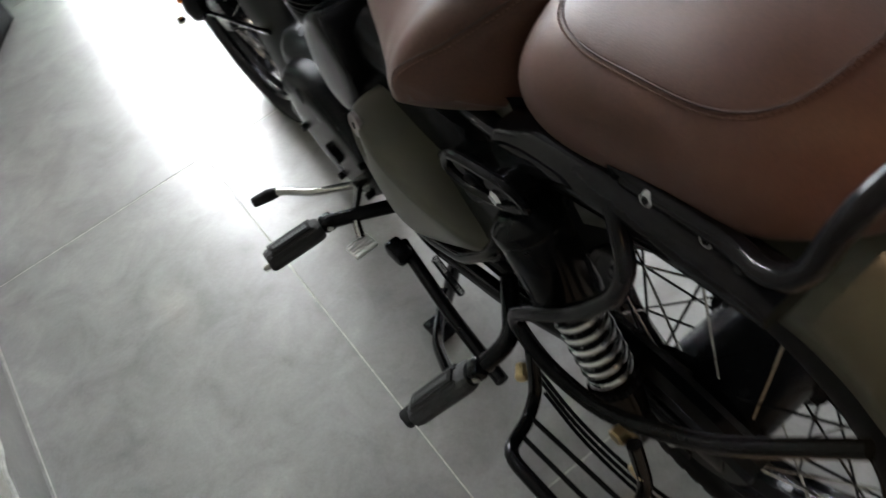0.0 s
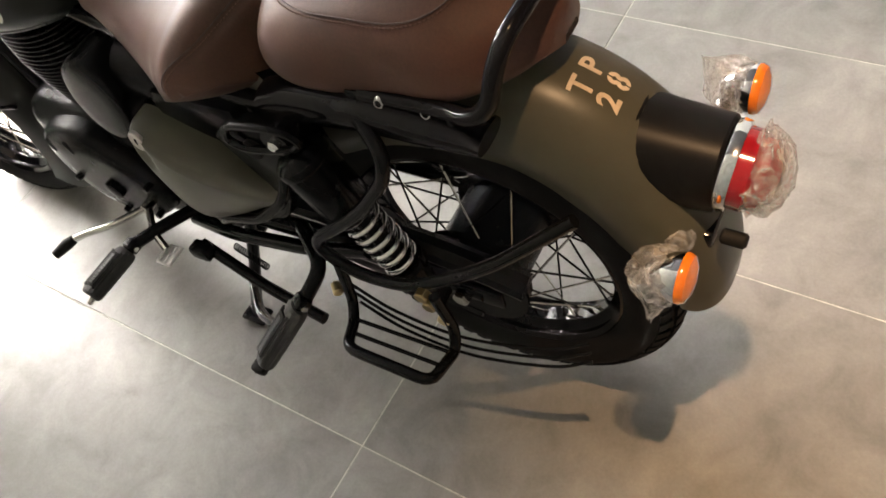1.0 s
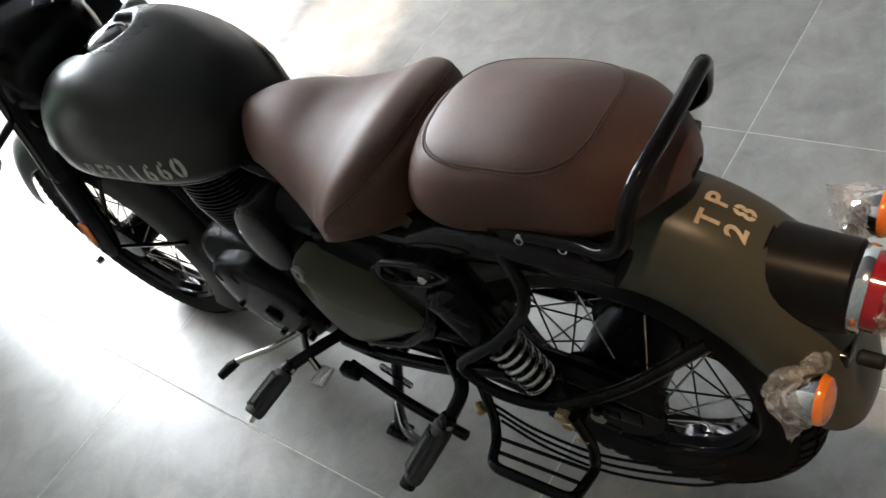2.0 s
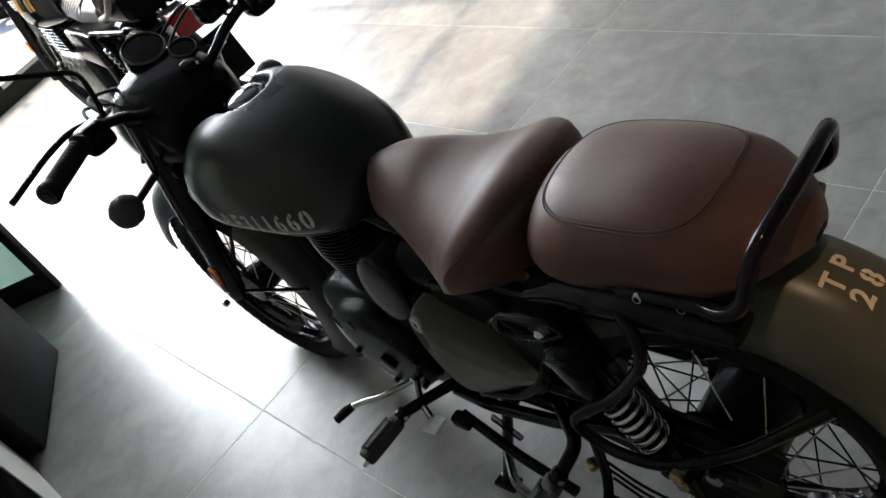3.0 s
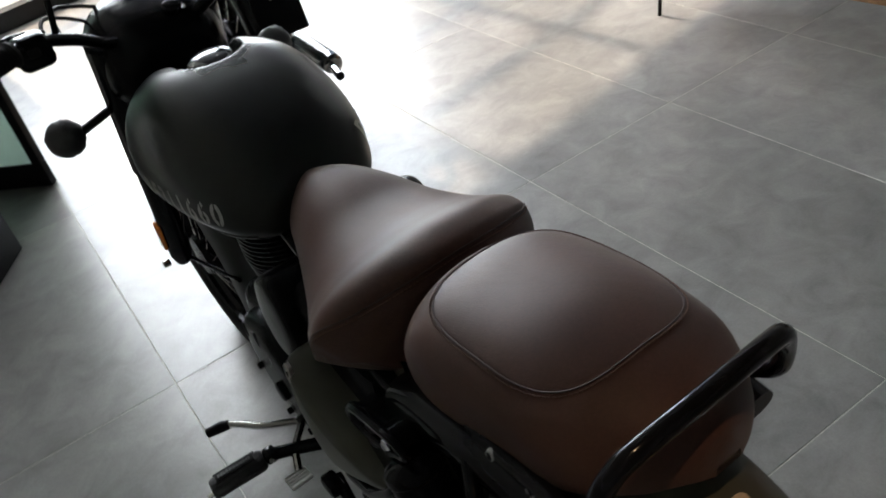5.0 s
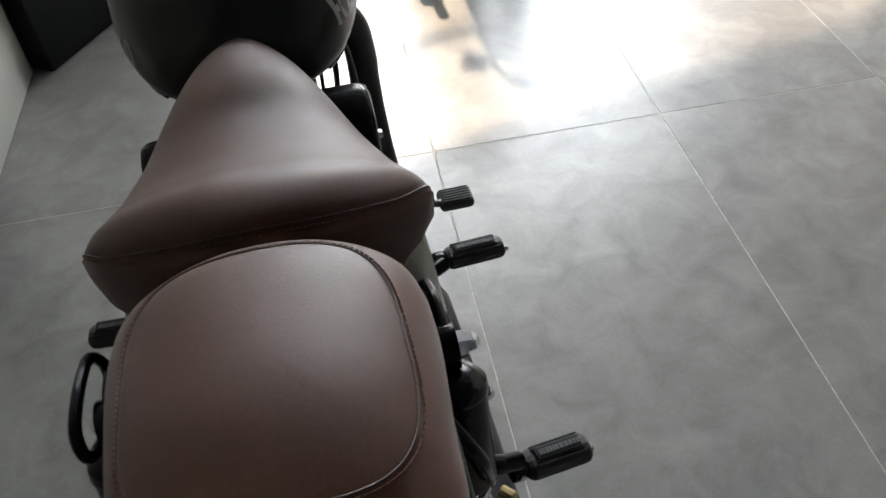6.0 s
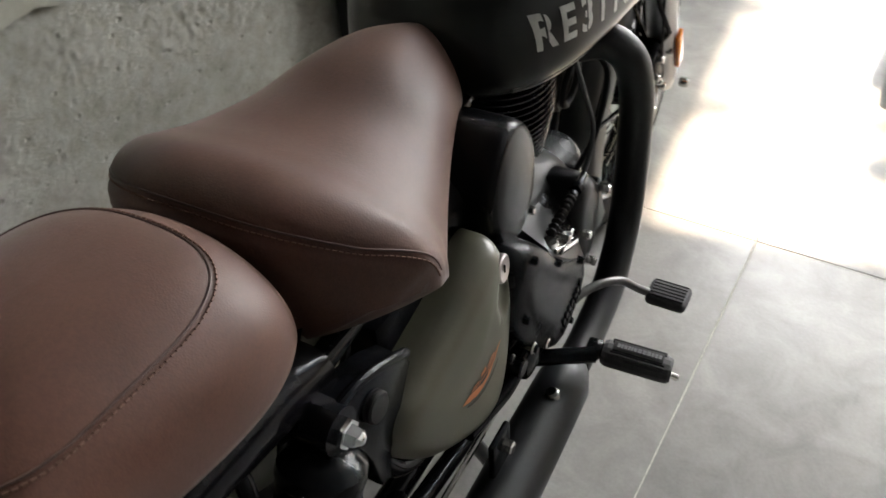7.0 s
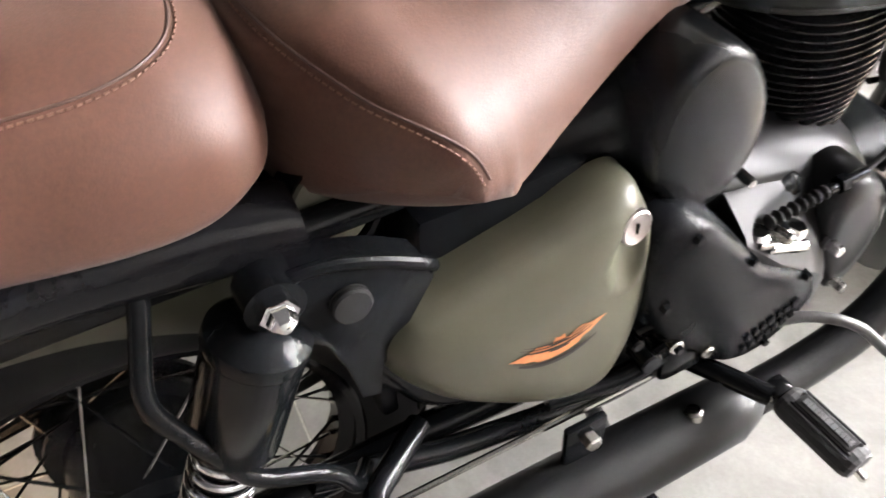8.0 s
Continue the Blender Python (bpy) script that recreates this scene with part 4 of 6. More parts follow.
# side panels
def side_panel(s):
    prof = [(0.452, 0.672), (0.48, 0.645), (0.496, 0.592), (0.497, 0.53), (0.485, 0.452), (0.455, 0.404), (0.388, 0.42), (0.297, 0.486), (0.249, 0.544), (0.232, 0.59), (0.246, 0.62), (0.286, 0.632), (0.362, 0.65)]
    slim = 0.023 if s > 0 else 0.018
    if s < 0:
        prof = [(0.437, 0.645), (0.464, 0.632), (0.475, 0.59), (0.466, 0.52), (0.44, 0.455), (0.395, 0.44), (0.315, 0.48), (0.245, 0.525), (0.208, 0.55), (0.203, 0.57), (0.255, 0.588), (0.355, 0.615)]
    edge = catmull([(0, y + (0.018 if s < 0 else 0.0), z) for y, z in prof], 8, closed=True)
    cy, cz = (0.365, 0.56) if s > 0 else (0.378, 0.585)
    dish = (0.454, 0.604) if s > 0 else (0.454, 0.604)
    section = catmull([(1.0, 0.125, 0), (1.0, 0.15, 0), (0.99, 0.162, 0), (0.96, 0.175, 0), (0.89, 0.188, 0), (0.76, 0.197, 0), (0.5, 0.203, 0), (0.25, 0.206, 0), (0.02, 0.2065, 0)], 5)
    rings = []
    for f, x, _ in section:
        ring = []
        for p in edge:
            y, z = cy + (p.y - cy) * f, cz + (p.z - cz) * f
            r2 = ((y - dish[0]) / 0.02) ** 2 + ((z - dish[1]) / 0.036) ** 2
            ring.append(Vector((s * (x - slim * (x - 0.1) / 0.1065 - 0.0105 * max(0.0, 1 - r2) ** 0.7), y, z)))
        rings.append(ring)
    bm = B()
    loft(bm, rings)
    return part("side_panel", bm, OLIVE, moto, "matt olive side panel with a sunken lock", sharp=60)


for s in (-1, 1):
    sp = side_panel(s)
    tree = tree_of(sp)

    def skin(y, z, lift=0.0):
        h, nrm, _, _ = tree.ray_cast(Vector((s * 0.5, y, z)), Vector((-s, 0, 0)))
        return h + Vector((s * lift, 0, 0)), nrm

    h, nrm = skin(0.455 if s > 0 else 0.452, 0.643 if s > 0 else 0.635)
    nrm = Vector((s, 0.12, 0.12)).normalized()
    h = skin(0.457 if s > 0 else 0.452, 0.636 if s > 0 else 0.628)[0]
    part("lock", lathe(B(), [(-0.002, 0.0165), (0.004, 0.0165), (0.0055, 0.0145), (0.0045, 0.012), (0.0045, 0.001)], h, nrm, 24), LOCK, sp, "round metal lock")
    part("key_slot", block(B(), h + nrm * 0.0045, (0.003, 0.003, 0.011), 0.0008, seg=1), BLACK, sp)
    if s > 0:
        half = [(0.0, 0.016), (0.006, 0.019), (0.009, 0.011), (0.014, 0.009), (0.02, 0.016), (0.03, 0.02), (0.042, 0.017), (0.066, 0.019), (0.05, 0.009), (0.043, 0.004), (0.034, 0.001), (0.026, -0.006), (0.012, -0.01), (0.0, -0.012)]
        shape = half + [(-u, v - 0.012 * u / 0.06) for u, v in half[-2:0:-1]]

        def mark(u, v, lift):
            return skin(0.384 + u * 0.76, 0.538 + v * 0.9 - u * 0.04, lift)[0]

        bm = B()
        mid = bm.verts.new(mark(0, 0.003, 0.0009))
        vs = [bm.verts.new(mark(u, v, 0.0009)) for u, v in shape]
        for a, b in zip(vs, vs[1:] + vs[:1]):
            bm.faces.new((mid, a, b))
        part("winged_mark", bm, ORANGE_MARK, sp, "orange winged transfer")
        for v0, w, u1 in ((-0.018, 0.0075, 0.052), (0.0, 0.004, 0.014), (0.009, 0.003, 0.012), (0.003, 0.0032, 0.044), (0.0075, 0.0016, 0.052), (0.0115, 0.0014, 0.047)):
            bm = B()
            cols = []
            for k in range(13):
                u = -u1 + 2 * u1 * k / 12
                v = v0 + 5.0 * u * u - (0.0024 if u < 0 else 0) * abs(u) / 0.06
                th = w * (0.35 + 0.65 * math.cos(u / u1 * 1.4))
                cols.append((bm.verts.new(mark(u, v - th / 2, 0.0014)), bm.verts.new(mark(u, v + th / 2, 0.0014))))
            for a, b in zip(cols, cols[1:]):
                bm.faces.new((a[0], b[0], b[1], a[1]))
            part("mark_line", bm, DARK_MARK, sp, "dark ribbon of the transfer")

# rear grab rail
rail = [(-0.113, 0.04, 0.769), (-0.114, -0.06, 0.772), (-0.126, -0.11, 0.784), (-0.124, -0.138, 0.808), (-0.116, -0.15, 0.85), (-0.1, -0.158, 0.876), (-0.07, -0.163, 0.886), (0.0, -0.166, 0.89), (0.07, -0.163, 0.886), (0.1, -0.158, 0.876), (0.116, -0.15, 0.85), (0.124, -0.138, 0.808), (0.126, -0.11, 0.784), (0.114, -0.06, 0.772), (0.113, 0.04, 0.769)]
gr = part("grab_rail", sweep(B(), catmull(rail, 5), 0.0105, 12), BLACK_GLOSS, moto, "black tubular grab rail")
for s in (-1, 1):
    part("rail_plate", block(B(), (s * 0.113, 0.0, 0.766), (0.014, 0.12, 0.024), 0.005), BLACK, gr)
    for y in (0.01, -0.052):
        bt = part("bolt", lathe(B(), [(0, 0.0092), (0.0015, 0.0092), (0.0025, 0.0082), (0.0045, 0.006), (0.0045, 0.0045), (0.0015, 0.0042), (0.0015, 0.001)], (s * 0.1195, y, 0.769), (s, 0, 0.25), 18), CHROME, gr, "bright round-head bolt")
    part("bolt", rod(B(), (s * 0.121, -0.088, 0.772), (s * 0.131, -0.088, 0.772), 0.006, 10, 0.002), BLACK, gr)

# frame
def tube(name, pts, r=0.013, mat=None, label="", rad=0.03, parent=None, xf=None, n=12):
    ob = part(name, sweep(B(), fillet(pts, rad), r, n), mat or BLACK, parent or moto, label)
    if xf:
        ob.matrix_basis = xf
    return ob


for s in (-1, 1):
    tube("seat_tube", [(s * 0.112, -0.06, 0.74), (s * 0.12, 0.15, 0.715), (s * 0.105, 0.3, 0.7), (s * 0.06, 0.55, 0.73), (s * 0.03, 1.0, 0.84)], 0.013)
    tube("rear_down_tube", [(s * 0.12, 0.17, 0.705), (s * 0.13, 0.28, 0.47), (s * 0.125, 0.42, 0.4), (s * 0.11, 0.5, 0.33)], 0.013)
    tube("lower_tube", [(s * 0.12, 0.16, 0.4), (s * 0.125, 0.3, 0.35), (s * 0.12, 0.5, 0.3), (s * 0.1, 0.62, 0.27)], 0.013)
    bm = B()
    plate = [(0.166, 0.704), (0.178, 0.712), (0.21, 0.709), (0.245, 0.695), (0.276, 0.675), (0.284, 0.66), (0.256, 0.612), (0.235, 0.58), (0.23, 0.545), (0.214, 0.55), (0.205, 0.6), (0.194, 0.632), (0.168, 0.655)]
    rings = [[Vector((s * x, 0.215 + (y - 0.215) * g, 0.65 + (z - 0.65) * g)) for y, z in plate] for x, g in ((0.128, 1.0), (0.156, 1.0), (0.159, 0.985), (0.16, 0.95))]
    loft(bm, rings)
    gp = part("gusset_plate", bm, BLACK_MATT, moto, "black pressed frame plate")
    part("rolled_edge", sweep(B(), catmull([(s * 0.155, 0.168, 0.706), (s * 0.157, 0.182, 0.713), (s * 0.158, 0.212, 0.71), (s * 0.158, 0.246, 0.6955), (s * 0.157, 0.277, 0.676), (s * 0.152, 0.286, 0.664)], 5), 0.0055, 10), BLACK_MATT, gp)
    plug = part("plate_plug", lathe(B(), [(0, 0.012), (0.003, 0.0158), (0.0045, 0.0158), (0.005, 0.0135), (0.006, 0.0135), (0.0065, 0.0158), (0.009, 0.0158), (0.011, 0.014), (0.0118, 0.001)], (s * 0.158, 0.216, 0.672), (s, 0, 0.06), 24), RUBBER, gp, "round grooved rubber plug")
    # swinging arm
    tube("swinging_arm", [(s * 0.085, 0.5, 0.33), (s * 0.09, 0.3, 0.345), (s * 0.092, 0.05, 0.338), (s * 0.092, -0.015, 0.333)], 0.018)
    ax = part("axle_nut", hexnut(B(), (s * 0.1, REAR[1], REAR[2]), (s * 0.122, REAR[1], REAR[2]), 0.015), STEEL, moto, "steel axle nut")
    part("axle_adjuster", block(B(), (s * 0.1, 0.0, 0.335), (0.01, 0.1, 0.04), 0.004), BLACK, moto)
    # shock absorber
    top, low = Vector((s * 0.152, 0.165, 0.7)), Vector((s * 0.142, 0.035, 0.375))
    d = (low - top).normalized()
    sh = part("shock_absorber", lathe(B(), [(0.022, 0.018), (0.028, 0.03), (0.036, 0.0385), (0.046, 0.0395), (0.049, 0.0385), (0.05, 0.0375), (0.146, 0.0375), (0.15, 0.035), (0.15, 0.02)], top, d, 28), BLACK, moto, "rear shock absorber with black shroud")
    part("eye", lathe(B(), [(-0.014, 0.012), (-0.014, 0.022), (0.014, 0.022), (0.014, 0.012)], top, (1, 0, 0), 20), BLACK, sh)
    part("dome_nut", lathe(B(), [(0, 0.014), (0.008, 0.014), (0.0085, 0.011), (0.017, 0.0095), (0.022, 0.004), (0.023, 0.001)] if s > 0 else [(0, 0.009), (0.005, 0.009), (0.008, 0.006), (0.009, 0.001)], top + Vector((s * 0.014, 0, 0)), (s, 0, 0), 6), CHROME, sh, "bright dome nut")
    part("damper_rod", rod(B(), top + d * 0.14, low, 0.014, 14), BLACK_MATT, sh)
    turns, n = 8.0, 192
    q = frame_of(d)
    bm = B()
    rings = []
    for k in range(n + 1):
        a = 2 * math.pi * turns * k / n
        rad = q.to_3x3() @ Vector((math.cos(a), math.sin(a), 0))
        o = top + d * (0.128 + 0.14 * k / n) + rad * 0.0255
        rings.append([o + rad * 0.0043 * math.cos(b) + d * 0.0043 * math.sin(b) for b in (2 * math.pi * e / 8 for e in range(8))])
    loft(bm, rings)
    part("spring", bm, CHROME, sh, "chrome coil spring", sharp=80)
    part("spring_seat", lathe(B(), [(0.268, 0.02), (0.268, 0.032), (0.276, 0.033), (0.28, 0.027), (0.33, 0.02)], top, d, 24), BLACK, sh)
    part("lower_eye", lathe(B(), [(-0.014, 0.01), (-0.014, 0.02), (0.014, 0.02), (0.014, 0.01)], low, (1, 0, 0), 18), BLACK, sh)
    part("lower_nut", hexnut(B(), low + Vector((s * 0.014, 0, 0)), low + Vector((s * 0.028, 0, 0)), 0.012), BRASSY, sh, "plated nut")

tube("cross_tube", [(-0.12, 0.2, 0.69), (0.12, 0.2, 0.69)], 0.012)
tube("front_down_tube", [(0, 1.1, 0.84), (0, 1.06, 0.6), (0, 1.0, 0.34)], 0.017)
part("steering_head", rod(B(), (0, 1.16, 0.79), (0, 1.09, 0.96), 0.03, 20, 0.004), BLACK, moto)
part("under_seat_tray", block(B(), (0, 0.12, 0.695), (0.2, 0.3, 0.05), 0.01), BLACK_MATT, moto)
part("battery_box", block(B(), (0, 0.37, 0.56), (0.25, 0.17, 0.24), 0.02), BLACK_MATT, moto)
part("inner_mudguard", block(B(), (0, 0.26, 0.54), (0.17, 0.02, 0.3), 0.006), BLACK_MATT, moto)
for s in (-1, 1):
    bm = B()
    loft(bm, [super_ring(y, 0.028, z - h, z + h, 28, 2.3, 0.5) for y, z, h in ((-0.12, 0.742, 0.012), (-0.1, 0.744, 0.02), (0.05, 0.742, 0.026), (0.15, 0.73, 0.03), (0.196, 0.718, 0.031), (0.202, 0.717, 0.028))])
    bmesh.ops.translate(bm, verts=bm.verts, vec=(s * 0.112, 0, 0))
    part("tail_cover", bm, BLACK_GLOSS, moto, "smooth black cover under the pillion seat")
    part("cover_inset", lathe(B(), [(-0.02, 0.034), (0.0, 0.034), (0.004, 0.031), (0.006, 0.001)], (s * 0.1, 0.232, 0.706), (s, 0.15, 0.3), 28), OLIVE, moto, "round olive cap behind the cover")
    part("cover_rim", lathe(B(), [(-0.02, 0.034), (0.006, 0.036), (0.008, 0.039), (-0.02, 0.041)], (s * 0.1, 0.232, 0.706), (s, 0.15, 0.3), 28, closed=True), BLACK, moto)
    tube("panel_hoop", [(s * 0.14, 0.205, 0.63), (s * 0.165, 0.212, 0.57), (s * 0.17, 0.29, 0.495), (s * 0.165, 0.4, 0.45), (s * 0.13, 0.5, 0.42)] if s < 0 else [(0.13, 0.205, 0.64), (0.13, 0.214, 0.57), (0.13, 0.27, 0.487), (0.13, 0.36, 0.415), (0.125, 0.48, 0.385)], 0.009)
part("helmet_loop", sweep(B(), catmull([(-0.172, 0.242, 0.702), (-0.174, 0.222, 0.726), (-0.174, 0.17, 0.738), (-0.172, 0.128, 0.738), (-0.168, 0.118, 0.716), (-0.166, 0.16, 0.69), (-0.168, 0.215, 0.678), (-0.17, 0.24, 0.684)], 5, closed=True), 0.0058, 10, closed=True), BLACK, moto, "black wire hook loop")
part("rear_sprocket", lathe(B(), [(-0.003, 0.03), (-0.003, 0.098), (0.003, 0.098), (0.003, 0.03)], (-0.082, REAR[1], REAR[2]), (1, 0, 0), 48, closed=True), BLACK_MATT, moto, "dark rear sprocket")
part("drive_chain", sweep(B(), fillet([(-0.082, REAR[1], REAR[2] + 0.1), (-0.082, 0.46, 0.4), (-0.082, 0.5, 0.36), (-0.082, 0.46, 0.32), (-0.082, REAR[1], REAR[2] - 0.1)], 0.03), 0.008, 8), RUBBER, moto, "dark drive chain")
part("chain_guard", sweep(B(), fillet([(-0.1, 0.46, 0.44), (-0.1, 0.25, 0.455), (-0.1, 0.02, 0.43), (-0.1, -0.1, 0.4)], 0.08), 0.022, 10, flat=1.0), BLACK_MATT, moto, "black chain guard")
part("sprocket", lathe(B(), [(-0.003, 0.05), (-0.003, 0.082), (0.003, 0.082), (0.003, 0.05)], (-0.075, REAR[1], REAR[2]), (1, 0, 0), 40), STEEL, moto)

# foot guard for a side-saddle passenger
gl = tube("passenger_guard", [(-0.125, 0.05, 0.752), (-0.158, 0.0, 0.725), (-0.168, 0.005, 0.69), (-0.176, 0.06, 0.615), (-0.192, 0.172, 0.52), (-0.194, 0.12, 0.472), (-0.19, 0.03, 0.468), (-0.16, -0.09, 0.53), (-0.105, -0.2, 0.61)], 0.0095, BLACK, "black tubular passenger guard", 0.045)
step = [(-0.196, 0.135, 0.49), (-0.207, 0.138, 0.4), (-0.235, 0.122, 0.392), (-0.286, 0.092, 0.423), (-0.288, -0.046, 0.419), (-0.215, -0.035, 0.372), (-0.196, -0.03, 0.4), (-0.196, -0.02, 0.482)]
part("footrest_frame", sweep(B(), fillet(step, 0.022), 0.0085, 12), BLACK, gl, "black step frame")
for f in (0.25, 0.6):
    a = Vector((-0.214, 0.132, 0.39)).lerp(Vector((-0.286, 0.092, 0.423)), f)
    b = Vector((-0.204, -0.035, 0.372)).lerp(Vector((-0.288, -0.046, 0.419)), f)
    part("bar", rod(B(), a, b, 0.0032, 8), BLACK, gl)
for dz in (0.0, 0.028, 0.056):
    part("wire", sweep(B(), catmull([(-0.19, 0.15, 0.42 - dz), (-0.188, 0.08, 0.37 - dz), (-0.175, -0.02, 0.33 - dz), (-0.15, -0.14, 0.33 - dz), (-0.13, -0.2, 0.35 - dz)], 5), 0.0026, 8), BLACK, gl)
for p in ((-0.19, 0.0, 0.476), (-0.19, -0.022, 0.425)):
    part("nut", hexnut(B(), p, Vector(p) + Vector((-0.014, 0, 0)), 0.011), BRASSY, gl, "yellow zinc nut")
tube("passenger_guard", [(0.1, 0.092, 0.745), (0.118, 0.09, 0.735), (0.13, 0.087, 0.715), (0.163, 0.063, 0.653), (0.178, 0.112, 0.537), (0.18, 0.174, 0.502), (0.176, 0.19, 0.45), (0.14, 0.21, 0.42)], 0.0078, BLACK, "bent black guard tube", 0.022)

# stands
cs = tube("centre_stand", [(-0.075, 0.5, 0.28), (-0.1, 0.53, 0.17), (-0.14, 0.575, 0.02), (-0.145, 0.58, -0.002)], 0.012, BLACK, "black centre stand holding the machine up", 0.03)
part("leg", sweep(B(), fillet([(0.075, 0.5, 0.28), (0.1, 0.53, 0.17), (0.14, 0.575, 0.02), (0.145, 0.58, -0.002)], 0.03), 0.012, 12), BLACK, cs)
part("cross_bar", rod(B(), (-0.09, 0.51, 0.23), (0.09, 0.51, 0.23), 0.012, 12), BLACK, cs)
for s in (-1, 1):
    part("foot", block(B(), (s * 0.145, 0.58, 0.0), (0.04, 0.06, 0.012), 0.005), BLACK, cs)
part("stand_arm", sweep(B(), fillet([(-0.13, 0.52, 0.16), (-0.21, 0.42, 0.2), (-0.235, 0.34, 0.24)], 0.03), 0.009, 10), BLACK, cs)
ss = tube("side_stand", [(-0.15, 0.56, 0.28), (-0.17, 0.42, 0.24), (-0.185, 0.28, 0.225)], 0.011, BLACK, "folded black side stand", 0.03)
part("spring", sweep(B(), [Vector((-0.13 + 0.006 * math.cos(k * 0.8), 0.5 - 0.00042 * k, 0.27 - 0.00035 * k + 0.006 * math.sin(k * 0.8))) for k in range(130)], 0.0014, 6), BLACK, ss)
part("stand_switch", block(B(), (-0.165, 0.545, 0.285), (0.03, 0.045, 0.03), 0.008), BLACK_MATT, moto)


def foot_peg(name, a, b, label, r=0.019, plate=True):
    """A ribbed rubber peg from its hinge a to its tip b."""
    a, b = Vector(a), Vector(b)
    d = (b - a).normalized()
    L = (b - a).length
    q = frame_of(d).to_3x3()
    rings = []
    n = 32
    for h, s in ((0, 0.8), (0.006, 0.98), (0.012, 1.0), (L - 0.012, 1.0), (L - 0.004, 0.95), (L, 0.8)):
        rings.append([a + d * h + q @ Vector((r * s * 1.15 * (1 + (0.02 if (k % 2) else -0.015)) * math.cos(2 * math.pi * k / n), r * s * 0.85 * (1 + (0.02 if (k % 2) else -0.015)) * math.sin(2 * math.pi * k / n), 0)) for k in range(n)])
    bm = B()
    loft(bm, rings)
    peg = part(name, bm, RUBBER_WORN, moto, label, sharp=20)
    upv = (Vector((0, 0, 1)) - d * d.z).normalized()
    sd = d.cross(upv)
    bm = B()
    mm = Matrix((d, sd, upv)).transposed().to_4x4()
    block(bm, a + d * L * 0.5 + upv * (r * 0.95), (L * 0.72, r * 1.0, 0.004), 0.0015, mm)
    part("name_plate", bm, RUBBER, peg, "raised rubber name strip")
    for k in (-3, -2, 2, 3):
        part("ridge", block(B(), a + d * L * 0.5 + upv * (r * (0.86 - 0.07 * (abs(k) - 2))) + sd * (0.0048 * k), (L * 0.78, 0.0026, 0.004), 0.001, mm, seg=1), RUBBER_WORN, peg)
    rng = random.Random(4)
    x = -L * 0.31
    while x < L * 0.3:
        w = rng.uniform(0.004, 0.007)
        part("moulded_mark", block(B(), a + d * (L * 0.5 + x + w / 2) + upv * (r * 0.95 + 0.0026), (w * 0.8, 0.008, 0.0015), 0.0, mm), RUBBER_WORN, peg)
        x += w
    part("tip_bolt", rod(B(), b - d * 0.002 - upv * r * 0.4, b + d * 0.012 - upv * r * 0.55, 0.005, 10, 0.002), STEEL, peg)
    part("hinge", block(B(), a - d * 0.012, (0.024, 0.026, 0.024), 0.006, mm), BLACK, peg)
    part("hinge_pin", rod(B(), a - d * 0.01 - sd * 0.016, a - d * 0.01 + sd * 0.016, 0.0055, 10, 0.001), STEEL, peg, "plated pin")
    return peg


foot_peg("rider_footrest", (-0.238, 0.632, 0.345), (-0.337, 0.645, 0.338), "worn black rubber rider footrest")
foot_peg("rider_footrest", (0.238, 0.65, 0.34), (0.335, 0.66, 0.335), "worn black rubber rider footrest")
rp = foot_peg("pillion_footrest", (-0.245, 0.215, 0.4), (-0.318, 0.278, 0.31), "worn black rubber pillion footrest")
part("end_cap", block(B(), (-0.325, 0.284, 0.302), (0.026, 0.026, 0.02), 0.006), RUBBER, rp)
foot_peg("pillion_footrest", (0.245, 0.215, 0.38), (0.33, 0.23, 0.37), "black rubber pillion footrest")
for s in (-1, 1):
    tube("footrest_arm", [(s * 0.1, 0.57, 0.33), (s * 0.17, 0.6, 0.345), (s * 0.232, 0.635, 0.345)], 0.012, BLACK)
    tube("footrest_arm", [(s * 0.13, 0.27, 0.43), (s * 0.19, 0.19, 0.44), (s * 0.235, 0.21, 0.405)], 0.012, BLACK)
    part("hinge_bolt", rod(B(), (s * 0.2, 0.165, 0.425), (s * 0.214, 0.15, 0.425), 0.008, 10, 0.002), BRASSY, moto)

# gear lever
gear = tube("gear_lever", [(-0.145, 0.655, 0.35), (-0.21, 0.69, 0.36), (-0.235, 0.745, 0.345), (-0.252, 0.778, 0.332)], 0.007, STEEL, "plated heel and toe gear lever", 0.02)
part("toe_rubber", sweep(B(), [(-0.25, 0.772, 0.335), (-0.262, 0.782, 0.331), (-0.288, 0.795, 0.325)], [0.009, 0.011, 0.009], 12), RUBBER, gear, "black toe rubber")
part("heel_arm", sweep(B(), fillet([(-0.145, 0.655, 0.35), (-0.188, 0.61, 0.345), (-0.202, 0.58, 0.325)], 0.02), 0.007, 10), STEEL, gear)
part("heel_pad", block(B(), (-0.21, 0.566, 0.323), (0.042, 0.036, 0.005), 0.002, Matrix.Rotation(radians(-6), 4, "X")), HEEL, gear, "knurled pale metal heel plate")
for k in range(5):
    part("ridge", block(B(), (-0.21, 0.552 + 0.007 * k, 0.3265), (0.038, 0.003, 0.003), 0.0008, Matrix.Rotation(radians(-6), 4, "X"), seg=1), HEEL, gear)
part("pivot", rod(B(), (-0.13, 0.655, 0.35), (-0.158, 0.655, 0.35), 0.011, 14, 0.002), STEEL, gear)

